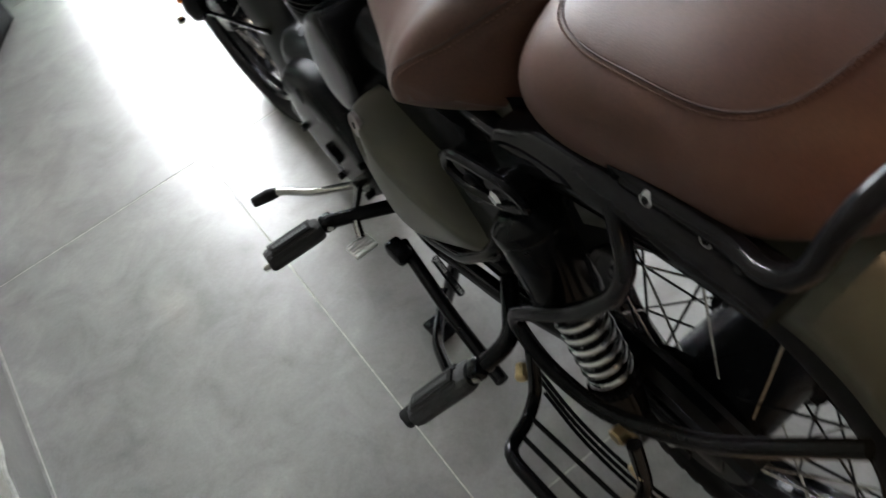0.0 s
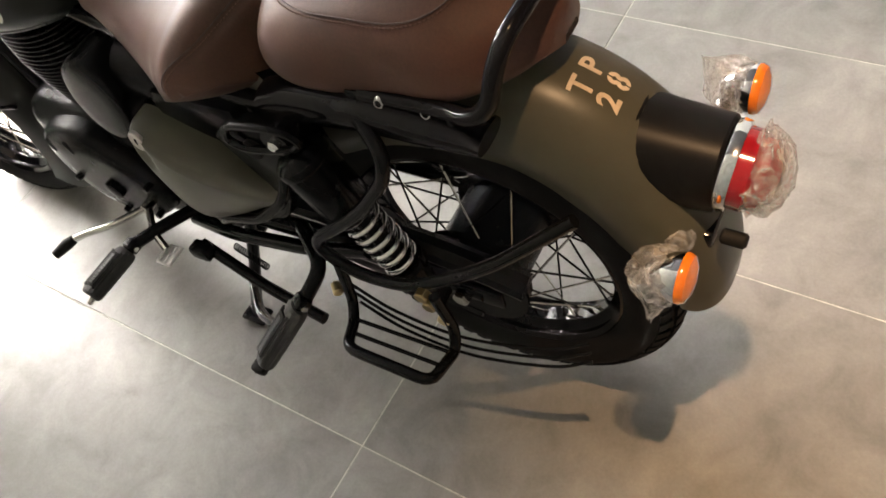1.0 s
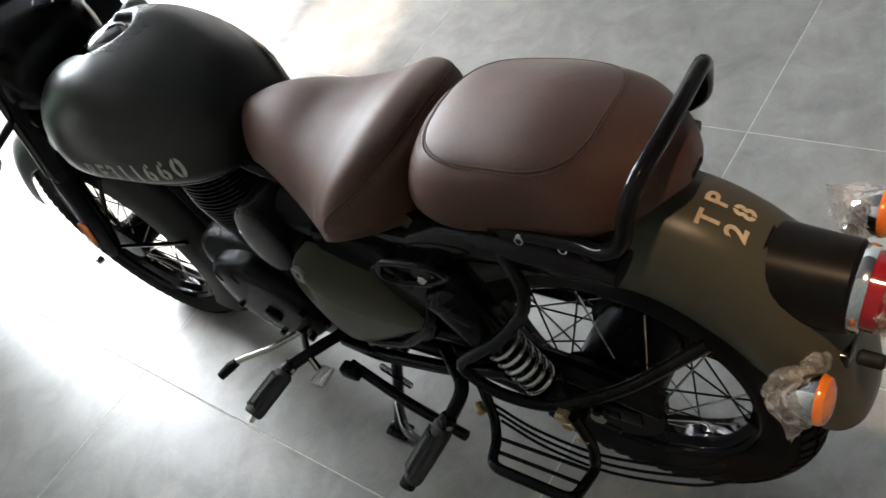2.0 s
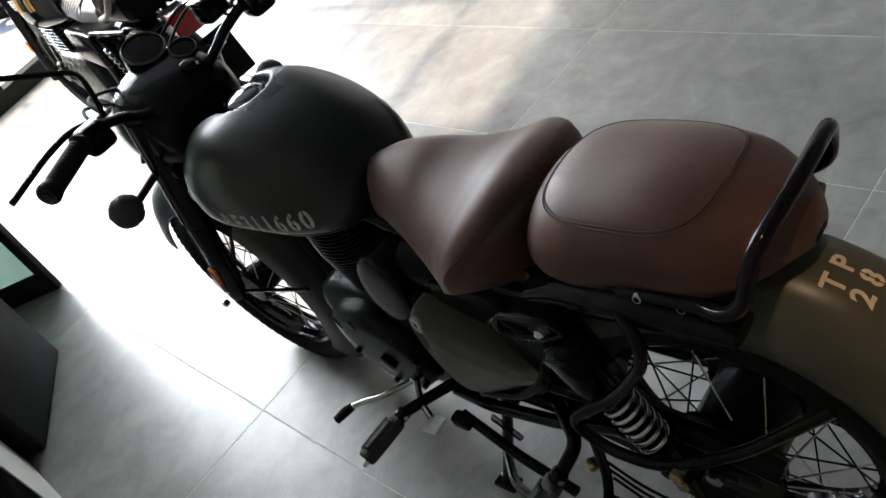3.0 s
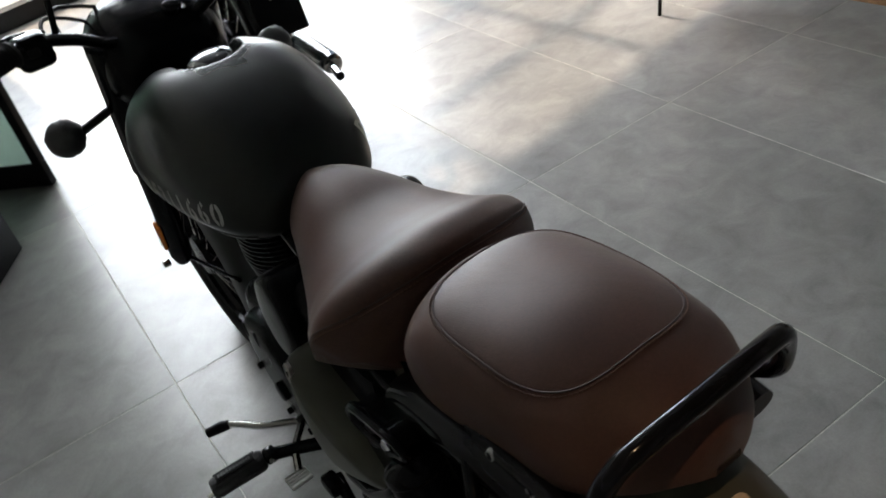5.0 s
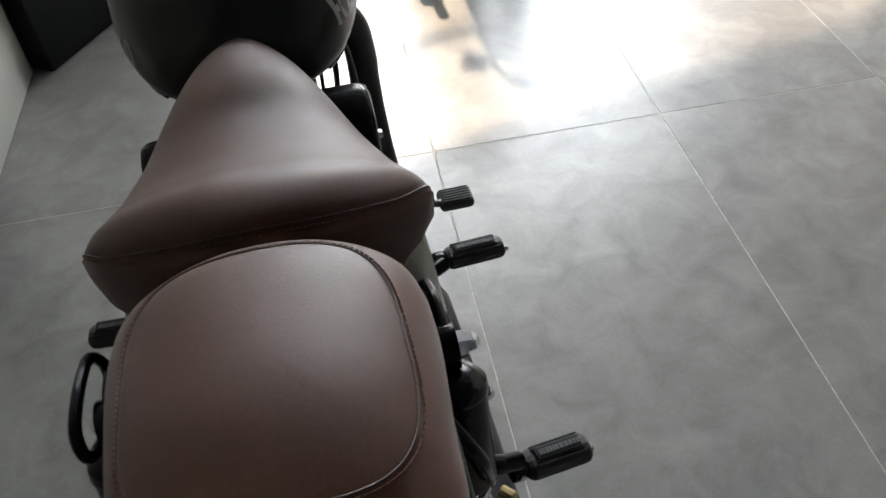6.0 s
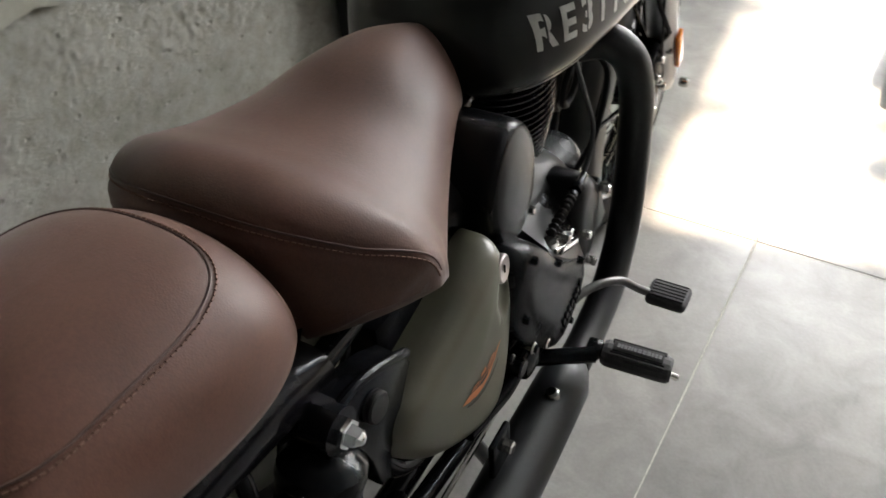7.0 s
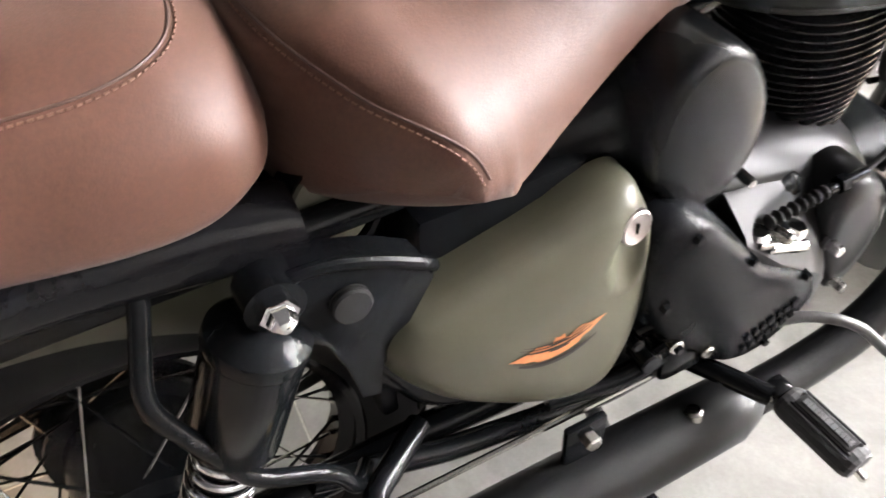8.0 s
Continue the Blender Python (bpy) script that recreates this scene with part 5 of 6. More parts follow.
# brake pedal
bp_ = tube("brake_pedal", [(0.16, 0.62, 0.375), (0.19, 0.7, 0.4), (0.225, 0.745, 0.395), (0.245, 0.782, 0.35), (0.265, 0.793, 0.338)], 0.0065, DARK_PLATED, "dark plated brake pedal arm", 0.03)
pad = part("pedal_rubber", block(B(), (0.288, 0.799, 0.338), (0.062, 0.05, 0.02), 0.009, seg=3), RUBBER_WORN, bp_, "ribbed pedal rubber")
for k in range(6):
    part("rib", block(B(), (0.288, 0.782 + 0.0068 * k, 0.3475), (0.05, 0.0022, 0.003), 0.0006, seg=1), RUBBER, pad)

# engine
part("crankcase", block(B(), (0, 0.72, 0.37), (0.2, 0.46, 0.26), 0.05, seg=4), ENGINE, moto, "black engine crankcase")
cyl = part("cylinder", lathe(B(), [(0.47, 0.07), (0.48, 0.062), (0.69, 0.062), (0.7, 0.05)], (0, 0.785, 0), (0, 0.0, 1), 28), ENGINE, moto, "black finned cylinder")
for k in range(19):
    z = 0.506 + 0.0098 * k
    w = 0.068 + 0.02 * min(1, k / 11)
    rings = []
    for zz, g in ((z - 0.0017, 0.0), (z - 0.001, 0.002), (z + 0.001, 0.002), (z + 0.0017, 0.0)):
        rings.append([Vector((p.x, 0.785 + p.z, zz)) for p in super_ring(0, w + g, -w * 0.98 - g, w * 0.98 + g, 40, 2.3, 0.5)])
    bm = B()
    loft(bm, rings)
    part("fin", bm, FIN, cyl, sharp=50)
head = part("cylinder_head", block(B(), (0, 0.79, 0.722), (0.15, 0.18, 0.06), 0.02, seg=3), ENGINE, moto, "black cylinder head")
for k in range(5):
    z = 0.69 + 0.012 * k
    bm = B()
    block(bm, (0.035, 0.835 - 0.003 * k, z - 0.01), (0.14, 0.07, 0.004), 0.0015, seg=1)
    part("fin", bm, ENGINE, head)


def cover(s, x, prof, name, label, bulge=0.03, mat=None, back=0.08):
    edge = catmull([(0, y, z) for y, z in prof], 4, closed=True)
    cy = sum(p.y for p in edge) / len(edge)
    cz = sum(p.z for p in edge) / len(edge)
    rings = []
    for f, dx in ((1.0, -back), (1.0, 0.0), (0.985, bulge * 0.35), (0.95, bulge * 0.65), (0.87, bulge * 0.9), (0.6, bulge), (0.02, bulge)):
        rings.append([Vector((s * (x + dx), cy + (p.y - cy) * f, cz + (p.z - cz) * f)) for p in edge])
    bm = B()
    loft(bm, rings)
    return part(name, bm, mat or ENGINE, moto, label, sharp=60)


lc = cover(-1, 0.1, [(0.852, 0.478), (0.885, 0.43), (0.87, 0.34), (0.8, 0.28), (0.7, 0.27), (0.63, 0.32), (0.615, 0.39), (0.66, 0.448), (0.74, 0.486)], "left_cover", "black rounded engine side cover", 0.035)
lt = tree_of(lc)
for y, z in ((0.792, 0.455), (0.85, 0.445)):
    h, nrm, _, _ = lt.ray_cast(Vector((-0.5, y, z)), Vector((1, 0, 0)))
    part("slot", block(B(), h + Vector((0.002, 0, 0)), (0.008, 0.009, 0.032), 0.003, Matrix.Rotation(radians(-18), 4, "X")), RUBBER, lc, "dark cooling slot")
for k, (y, z) in enumerate(((0.66, 0.31), (0.84, 0.36), (0.63, 0.4), (0.76, 0.29))):
    part("bolt", hexnut(B(), (-0.125, y, z), (-0.143, y, z), 0.007), BLACK, lc)
part("plug", lathe(B(), [(0, 0.02), (0.012, 0.02), (0.014, 0.017), (0.0145, 0.001)], (-0.132, 0.74, 0.36), (-1, 0, 0), 20), BLACK, lc)

rc = cover(1, 0.15, [(0.478, 0.6), (0.5, 0.622), (0.535, 0.612), (0.575, 0.572), (0.622, 0.514), (0.652, 0.492), (0.69, 0.468), (0.722, 0.435), (0.727, 0.39), (0.672, 0.342), (0.61, 0.35), (0.555, 0.405), (0.51, 0.455), (0.48, 0.53)], "right_cover", "black engine side cover with raised marks", 0.035)
rng = random.Random(9)
for row in (0, 1):
    y = 0.622
    for k in range(7):
        w = rng.uniform(0.008, 0.012)
        part("raised_mark", block(B(), (0.186, y + w / 2, 0.415 - 0.019 * row + 0.42 * (y - 0.66)), (0.003, w * 0.8, 0.013), 0.0013, Matrix.Rotation(radians(22), 4, "X")), ENGINE, rc)
        y += w
bm = B()
deck = [((0.172, 0.6, 0.54), (0.12, 0.608, 0.562)), ((0.178, 0.652, 0.492), (0.118, 0.65, 0.552)), ((0.178, 0.695, 0.46), (0.118, 0.7, 0.538)), ((0.175, 0.725, 0.436), (0.116, 0.745, 0.524)), ((0.168, 0.745, 0.41), (0.112, 0.775, 0.5))]
loft(bm, [[Vector(o), Vector(o).lerp(Vector(i), 0.1) + Vector((0, 0, 0.004)), Vector(o).lerp(Vector(i), 0.9) + Vector((0, 0, 0.003)), Vector(i), Vector(i) - Vector((0, 0, 0.06)), Vector(o) - Vector((0.004, 0, 0.05))] for o, i in deck])
part("case_deck", bm, CASE, moto, "sloping satin black top of the engine case", sharp=25)
sec = cover(1, 0.135, [(0.735, 0.528), (0.76, 0.545), (0.795, 0.527), (0.82, 0.482), (0.818, 0.42), (0.8, 0.378), (0.772, 0.37), (0.748, 0.42), (0.732, 0.48)], "timing_cover", "black timing cover", 0.03, CASE, 0.03)
for k in range(2):
    part("slot", ball(B(), (0.158 - 0.002 * k, 0.764 + 0.022 * k, 0.522 - 0.014 * k), 0.014, 12, (0.35, 0.32, 1.0), Matrix.Rotation(radians(-28), 4, "X")), RUBBER, sec, "dark slot")
for y, z in ((0.742, 0.462), (0.775, 0.385), (0.812, 0.497)):
    lug = part("bolt_lug", rod(B(), (0.13, y, z), (0.162, y, z), 0.012, 16, 0.003), CASE, sec)
    part("bolt", hexnut(B(), (0.162, y, z), (0.178, y, z), 0.0075), STEEL, lug, "plated bolt")
for y, z in ((0.52, 0.6), (0.5, 0.52), (0.53, 0.44), (0.66, 0.37), (0.69, 0.46), (0.6, 0.53)):
    part("bolt", hexnut(B(), (0.17, y, z), (0.188, y, z), 0.0055), BLACK, rc)
cl = part("clutch_arm", block(B(), (0.165, 0.622, 0.546), (0.034, 0.062, 0.009), 0.004, Matrix.Rotation(radians(-24), 4, "X")), STEEL, moto, "bright plated clutch arm")
cl.location = (-0.006, 0.021, -0.026)
part("arm_bolt", hexnut(B(), (0.168, 0.648, 0.53), (0.17, 0.652, 0.552), 0.0125), CHROME, cl)
part("arm_bolt", lathe(B(), [(0, 0.013), (0.01, 0.013), (0.014, 0.009), (0.0145, 0.001)], (0.166, 0.602, 0.553), (0.1, 0, 1), 16), CHROME, cl)
part("arm_stop", rod(B(), (0.178, 0.61, 0.548), (0.18, 0.66, 0.528), 0.007, 10, 0.002), CHROME, cl)
part("arm_pin", rod(B(), (0.15, 0.628, 0.55), (0.184, 0.634, 0.55), 0.006, 10, 0.002), STEEL, cl)
part("cable_boot", sweep(B(), [Vector((0.162, 0.618 + 0.0024 * k, 0.564 + 0.0003 * k)) for k in range(32)], [0.0065 + 0.0018 * math.sin(k * 1.6) for k in range(32)], 10), RUBBER, cl, "ribbed rubber cable boot")
part("adjuster", rod(B(), (0.162, 0.69, 0.573), (0.158, 0.748, 0.571), 0.006, 12, 0.001), BLACK, cl)
part("adjuster_nut", hexnut(B(), (0.161, 0.705, 0.573), (0.161, 0.717, 0.573), 0.01), BLACK, cl)
part("clutch_cable", sweep(B(), catmull([(0.158, 0.746, 0.571), (0.156, 0.772, 0.588), (0.156, 0.778, 0.63), (0.152, 0.758, 0.68), (0.14, 0.742, 0.74), (0.09, 0.8, 0.8), (0.06, 0.93, 0.85), (0.04, 1.02, 0.92)], 6), 0.0034, 8), RUBBER_WORN, cl, "grey clutch cable")
part("crankcase_top", block(B(), (0.03, 0.6, 0.5), (0.2, 0.25, 0.06), 0.02, Matrix.Rotation(radians(8), 4, "X"), seg=3), ENGINE, moto)
part("wiring", sweep(B(), catmull([(0.1, 0.88, 0.68), (0.125, 0.92, 0.62), (0.12, 0.9, 0.52), (0.1, 0.88, 0.46)], 6), 0.005, 8), RUBBER, moto)
part("wiring", sweep(B(), catmull([(0.06, 0.95, 0.7), (0.1, 0.99, 0.6), (0.1, 0.96, 0.5), (0.11, 0.9, 0.45)], 6), 0.0035, 8), POD, moto)
for y, z in ((0.5, 0.62), (0.53, 0.6), (0.575, 0.6), (0.62, 0.585)):
    part("stud", hexnut(B(), (0.12, y, z), (0.142, y, z), 0.006), STEEL if y > 0.52 else BLACK, rc)
part("breather_hose", sweep(B(), catmull([(0.1, 0.53, 0.6), (0.135, 0.55, 0.585), (0.15, 0.545, 0.55), (0.14, 0.52, 0.53)], 5), 0.004, 8), RUBBER, rc)
bm = B()
loft(bm, [[Vector((x, y + 0.1 * (0.12 - x), z + dz)) for x, dz in ((0.0, 0.036), (0.05, 0.036), (0.08, 0.031), (0.1, 0.02), (0.114, 0.006), (0.119, -0.004), (0.119, -0.012), (0.105, -0.06), (0.0, -0.06))] for y, z in ((0.585, 0.565), (0.62, 0.56), (0.65, 0.553), (0.685, 0.544), (0.72, 0.533), (0.75, 0.523), (0.79, 0.508), (0.825, 0.49), (0.84, 0.47))])
part("case_shoulder", bm, CASE, moto, "satin black shoulder of the engine case", sharp=60)
for k in range(2):
    part("breather_loop", sweep(B(), [Vector((0.065 + 0.012 * k + 0.004 * math.sin(a), 0.9 + (0.034 - 0.006 * k) * math.cos(a), 0.6 + (0.044 - 0.008 * k) * math.sin(a))) for a in (2 * math.pi * q / 28 for q in range(28))], 0.0055, 8, closed=True), RUBBER, moto, "looped black rubber hose")

# air filter pods
for s in (-1, 1):
    cy, cz, ry, rz, top_x = (0.547, 0.675, 0.06, 0.088, 0.15) if s > 0 else (0.566, 0.638, 0.054, 0.086, 0.142)
    rings = []
    for f, x in ((0.7, 0.0), (0.97, 0.3), (1.0, 0.6), (1.0, 0.86), (0.985, 0.93), (0.94, 0.975), (0.82, 0.995), (0.5, 1.005), (0.02, 1.01)):
        ring = []
        for k in range(36):
            a = 2 * math.pi * k / 36
            u, v = ry * f * math.cos(a), rz * f * math.sin(a)
            ring.append(Vector((s * top_x * x, cy + u - v * (0.05 if s > 0 else 0.22), cz + v + u * (-0.1 if s > 0 else 0.2))))
        rings.append(ring)
    bm = B()
    loft(bm, rings)
    part("air_filter_pod", bm, POD, moto, "dark grey rounded filter cover", sharp=80)
    part("intake_duct", rod(B(), (s * 0.06, 0.42, 0.665), (s * 0.07, 0.52, 0.67), 0.05, 20), BLACK_MATT, moto)

# exhaust
pipe = [(0.04, 0.855, 0.655), (0.095, 0.875, 0.68), (0.135, 0.893, 0.682), (0.162, 0.908, 0.65), (0.171, 0.924, 0.59), (0.172, 0.934, 0.52), (0.175, 0.93, 0.44), (0.18, 0.9, 0.36), (0.187, 0.83, 0.3), (0.19, 0.74, 0.278), (0.192, 0.66, 0.276)]
ex = part("exhaust_pipe", sweep(B(), catmull(pipe, 5), 0.0258, 20), EXHAUST, moto, "matt black exhaust pipe")
sil = [(0.66, 0.024), (0.65, 0.03), (0.62, 0.04), (0.57, 0.041), (0.4, 0.043), (0.0, 0.044), (-0.19, 0.043), (-0.24, 0.038), (-0.245, 0.028)]
axis_pts = [Vector((0.192 + 0.012 * (0.66 - y), y, 0.276 + 0.006 * (0.66 - y))) for y, r in sil]
part("silencer", sweep(B(), axis_pts, [r for y, r in sil], 28), EXHAUST, ex, "matt black silencer")
for p in ((0.197, 0.565, 0.317), (0.237, 0.39, 0.312)):
    part("bolt", lathe(B(), [(-0.006, 0.011), (0.003, 0.011), (0.006, 0.008), (0.0065, 0.001)], p, (-0.3, 0, 1), 14), STEEL, ex, "bright round-head bolt")
part("pipe_flange", hexnut(B(), (0.085, 0.932, 0.722), (0.105, 0.955, 0.728), 0.007), STEEL, ex)
part("hanger", block(B(), (0.18, 0.43, 0.335), (0.01, 0.05, 0.09), 0.004), BLACK, ex)
part("bolt", hexnut(B(), (0.186, 0.43, 0.362), (0.2, 0.43, 0.362), 0.01), STEEL, ex)
tube("stay_tube", [(0.15, 0.4, 0.4), (0.165, 0.49, 0.4), (0.165, 0.54, 0.42)], 0.012, BLACK)
part("brake_linkage", block(B(), (0.16, 0.55, 0.4), (0.04, 0.06, 0.05), 0.012), BLACK, moto)
for y, z, r, L, mt in ((0.505, 0.425, 0.013, 0.03, BLACK), (0.53, 0.44, 0.009, 0.034, STEEL), (0.56, 0.43, 0.012, 0.024, BLACK), (0.575, 0.405, 0.008, 0.036, STEEL), (0.49, 0.455, 0.008, 0.022, BLACK), (0.6, 0.42, 0.01, 0.03, BLACK)):
    part("linkage_pin", rod(B(), (0.15, y, z), (0.15 + L, y, z), r, 14, 0.002), mt, moto)
part("linkage_arm", sweep(B(), fillet([(0.17, 0.505, 0.425), (0.175, 0.54, 0.45), (0.172, 0.58, 0.44), (0.17, 0.6, 0.415)], 0.012), 0.006, 8), BLACK, moto)
part("switch_wire", sweep(B(), catmull([(0.165, 0.49, 0.47), (0.172, 0.52, 0.48), (0.17, 0.545, 0.455), (0.168, 0.57, 0.46), (0.15, 0.6, 0.49)], 5), 0.0028, 6), RUBBER, moto)
part("brake_rod", rod(B(), (0.155, 0.53, 0.36), (0.13, -0.03, 0.3), 0.004, 8), STEEL, moto)
part("linkage_spring", sweep(B(), [Vector((0.17 + 0.005 * math.cos(k), 0.53 + 0.0012 * k, 0.385 + 0.005 * math.sin(k))) for k in range(50)], 0.0012, 6), BLACK, moto)


# front end, turned with the handlebar
def fpart(name, bm, mat, parent, label="", sharp=35):
    ob = part(name, bm, mat, parent, label, sharp)
    if parent == moto:
        ob.matrix_basis = STEER
    return ob


for s in (-1, 1):
    top = Vector((s * 0.098, 1.115, 0.97))
    low = Vector((s * 0.098, 1.385, 0.345))
    d = (low - top).normalized()
    fk = fpart("fork_leg", lathe(B(), [(0, 0.028), (0.005, 0.034), (0.34, 0.034), (0.345, 0.029), (0.36, 0.029)], top, d, 22), BLACK, moto, "black fork leg with grey slider")
    fpart("slider", lathe(B(), [(0.36, 0.024), (0.365, 0.029), (0.62, 0.028), (0.66, 0.026), (0.69, 0.018)], top, d, 22), BLACK_MATT if s < 0 else ALUMINIUM, fk, "fork slider")
    c = top + d * 0.57 + Vector((s * 0.031, 0, 0))
    fpart("reflector", block(B(), c, (0.01, 0.028, 0.084), 0.004, Matrix.Rotation(radians(23), 4, "X")), AMBER, fk, "orange side reflector")
    fpart("axle_clamp", rod(B(), low + Vector((s * 0.03, 0.01, 0)), low + Vector((s * 0.048, 0.01, 0)), 0.01, 12, 0.003), STEEL, fk)
    fpart("upper_clamp", block(B(), (s * 0.05, 1.11, 0.955), (0.12, 0.05, 0.02), 0.006), BLACK, moto)
    fpart("lower_clamp", block(B(), (s * 0.05, 1.165, 0.81), (0.12, 0.06, 0.03), 0.008), BLACK, moto)
bm = B()
loft(bm, [super_ring(y, w, z0, z1, 36, p, 0.5) for y, w, z0, z1, p in ((1.035, 0.05, 0.9, 0.95, 2.2), (1.045, 0.085, 0.86, 0.975, 2.4), (1.08, 0.112, 0.82, 0.995, 2.6), (1.14, 0.124, 0.8, 1.015, 2.6), (1.2, 0.122, 0.795, 1.018, 2.5), (1.25, 0.112, 0.8, 0.995, 2.3), (1.28, 0.102, 0.805, 0.965, 2.1), (1.3, 0.09, 0.82, 0.95, 2.0), (1.318, 0.05, 0.86, 0.91, 2.0), (1.324, 0.01, 0.88, 0.89, 2.0))])
fpart("headlamp", bm, BLACK_MATT, moto, "black headlamp nacelle", sharp=60)
for s in (-1, 1):
    fpart("pilot_lamp", lathe(B(), [(-0.02, 0.018), (0.0, 0.019), (0.01, 0.016), (0.015, 0.002)], (s * 0.075, 1.255, 0.95), (s * 0.3, 0.8, 0.4), 18), STEEL, moto, "small pilot lamp")
g1 = fpart("speedometer", lathe(B(), [(-0.05, 0.035), (-0.03, 0.047), (0.004, 0.047), (0.008, 0.043), (0.004, 0.041)], (0.025, 1.185, 1.035), (0, -0.45, 0.89), 32), BLACK_GLOSS, moto, "black round speedometer")
fpart("dial", lathe(B(), [(0.0, 0.042), (0.002, 0.001)], (0.025, 1.183, 1.039), (0, -0.45, 0.89), 32), BLACK_GLOSS, g1)
fpart("bezel", lathe(B(), [(0.004, 0.041), (0.009, 0.045), (0.004, 0.048)], (0.025, 1.185, 1.035), (0, -0.45, 0.89), 32, closed=True), DARK_PLATED, g1, "thin bright bezel")
g2 = fpart("small_gauge", lathe(B(), [(-0.04, 0.02), (-0.02, 0.028), (0.004, 0.028), (0.008, 0.025), (0.003, 0.023), (0.003, 0.001)], (0.072, 1.125, 1.003), (0, -0.45, 0.89), 28), BLACK_GLOSS, moto, "small black fuel gauge")
fpart("bezel", lathe(B(), [(0.004, 0.024), (0.009, 0.027), (0.004, 0.03)], (0.072, 1.125, 1.003), (0, -0.45, 0.89), 28, closed=True), DARK_PLATED, g2)
fpart("key_switch", lathe(B(), [(0, 0.017), (0.012, 0.017), (0.015, 0.012), (0.015, 0.001)], (0.03, 1.065, 0.985), (0, -0.4, 0.9), 18), BLACK_GLOSS, moto, "ignition switch")
for x in (-0.04, 0.0, 0.05):
    fpart("clamp_bolt", hexnut(B(), (x, 1.075, 0.972), (x, 1.07, 0.984), 0.008), CHROME, moto)
bar_pts = [(-0.36, 0.907, 1.032), (-0.24, 0.975, 1.04), (-0.2, 1.005, 1.036), (-0.14, 1.045, 1.006), (-0.07, 1.075, 0.965), (0.07, 1.075, 0.965), (0.14, 1.045, 1.006), (0.2, 1.005, 1.036), (0.24, 0.975, 1.04), (0.36, 0.907, 1.032)]
BARS = turned(-4.5) @ Matrix.Translation(SP) @ Matrix.Rotation(radians(-2.2), 4, "Y") @ Matrix.Translation(-SP)
hb = fpart("handlebar", sweep(B(), catmull(bar_pts, 5), 0.011, 12), BLACK, moto, "black tubular handlebar")
hb.matrix_basis = BARS
for s in (-1, 1):
    a, b = Vector((s * 0.24, 0.977, 1.04)), Vector((s * 0.37, 0.902, 1.0315))
    d = (b - a).normalized()
    prof = [(0, 0.021), (0.006, 0.023), (0.01, 0.019)]
    for k in range(12):
        prof += [(0.014 + 0.0085 * k, 0.0178), (0.016 + 0.0085 * k, 0.0188), (0.0205 + 0.0085 * k, 0.0188)]
    prof += [(0.118, 0.0205), (0.13, 0.022), (0.136, 0.019), (0.138, 0.008)]
    fpart("grip", lathe(B(), prof, a, d, 20), RUBBER, hb, "ribbed black rubber grip")
    sw = fpart("switch_housing", block(B(), (s * 0.212, 1.0, 1.026), (0.06, 0.055, 0.055), 0.014, seg=3), BLACK_MATT, hb)
    fpart("button", block(B(), (s * 0.212, 0.971, 1.03), (0.02, 0.008, 0.014), 0.003), RUBBER, sw)
    lev = [(s * 0.18, 1.06, 1.03), (s * 0.225, 1.08, 1.036), (s * 0.29, 1.073, 1.032), (s * 0.385, 1.03, 1.024), (s * 0.392, 1.027, 1.024)]
    fpart("lever", sweep(B(), catmull(lev, 5), 0.0065, 10), BLACK, hb, "black control lever")
    stem = [(s * 0.165, 1.04, 1.03), (s * 0.155, 1.042, 1.07), (s * 0.148, 1.045, 1.122), (s * 0.273, 1.05, 1.2)]
    if s > 0:
        stem = [(0.195, 1.03, 1.03), (0.205, 1.03, 1.09), (0.218, 1.033, 1.11), (0.33, 1.045, 1.235)]
    mr = fpart("mirror", sweep(B(), fillet(stem, 0.03), 0.0055, 10), BLACK, hb, "black round mirror on a bent stem")
    e = Vector(stem[-1])
    fpart("mirror_head", lathe(B(), [(-0.008, 0.02), (-0.004, 0.05), (0.004, 0.058), (0.012, 0.058)], e + Vector((s * 0.05, -0.005, 0.02)), (0, -1, 0.1), 28), BLACK, mr)
    fpart("mirror_glass", lathe(B(), [(0.0, 0.055), (0.001, 0.001)], e + Vector((s * 0.05, -0.019, 0.022)), (0, -1, 0.1), 28), CHROME, mr, "silvered glass")
    ind = part("front_indicator", lathe(B(), [(-0.03, 0.008), (-0.026, 0.018), (-0.012, 0.028), (0.006, 0.031)], (s * 0.23, 1.165, 0.811), (0, 1, 0), 24), BLACK, moto, "black indicator wrapped in cloudy film")
    ind.matrix_basis = BARS if s < 0 else STEER
    part("stem", rod(B(), (s * 0.2, 1.16, 0.812), (s * 0.1, 1.17, 0.835), 0.0085, 10), RUBBER, ind)
    part("lens", lathe(B(), [(0.006, 0.03), (0.018, 0.028), (0.026, 0.015), (0.028, 0.001)], (s * 0.23, 1.165, 0.811), (0, 1, 0), 24), AMBER, ind, "amber lens")
    bm = B()
    ball(bm, (s * 0.23, 1.165, 0.811), 0.037, 24, (1, 1.02, 1))
    for v in bm.verts:
        v.co += (v.co - Vector((s * 0.23, 1.165, 0.811))) * 0.08 * noise.noise(v.co * 160)
    part("wrapping", bm, RUBBER_WORN, ind, "dull grey foam wrapping", sharp=60)
mc = fpart("brake_reservoir", block(B(), (0.145, 1.06, 1.05), (0.062, 0.05, 0.045), 0.008, seg=3), BLACK, moto, "black brake fluid reservoir")
fpart("lid", block(B(), (0.145, 1.06, 1.0745), (0.066, 0.054, 0.008), 0.003), BLACK_GLOSS, mc)
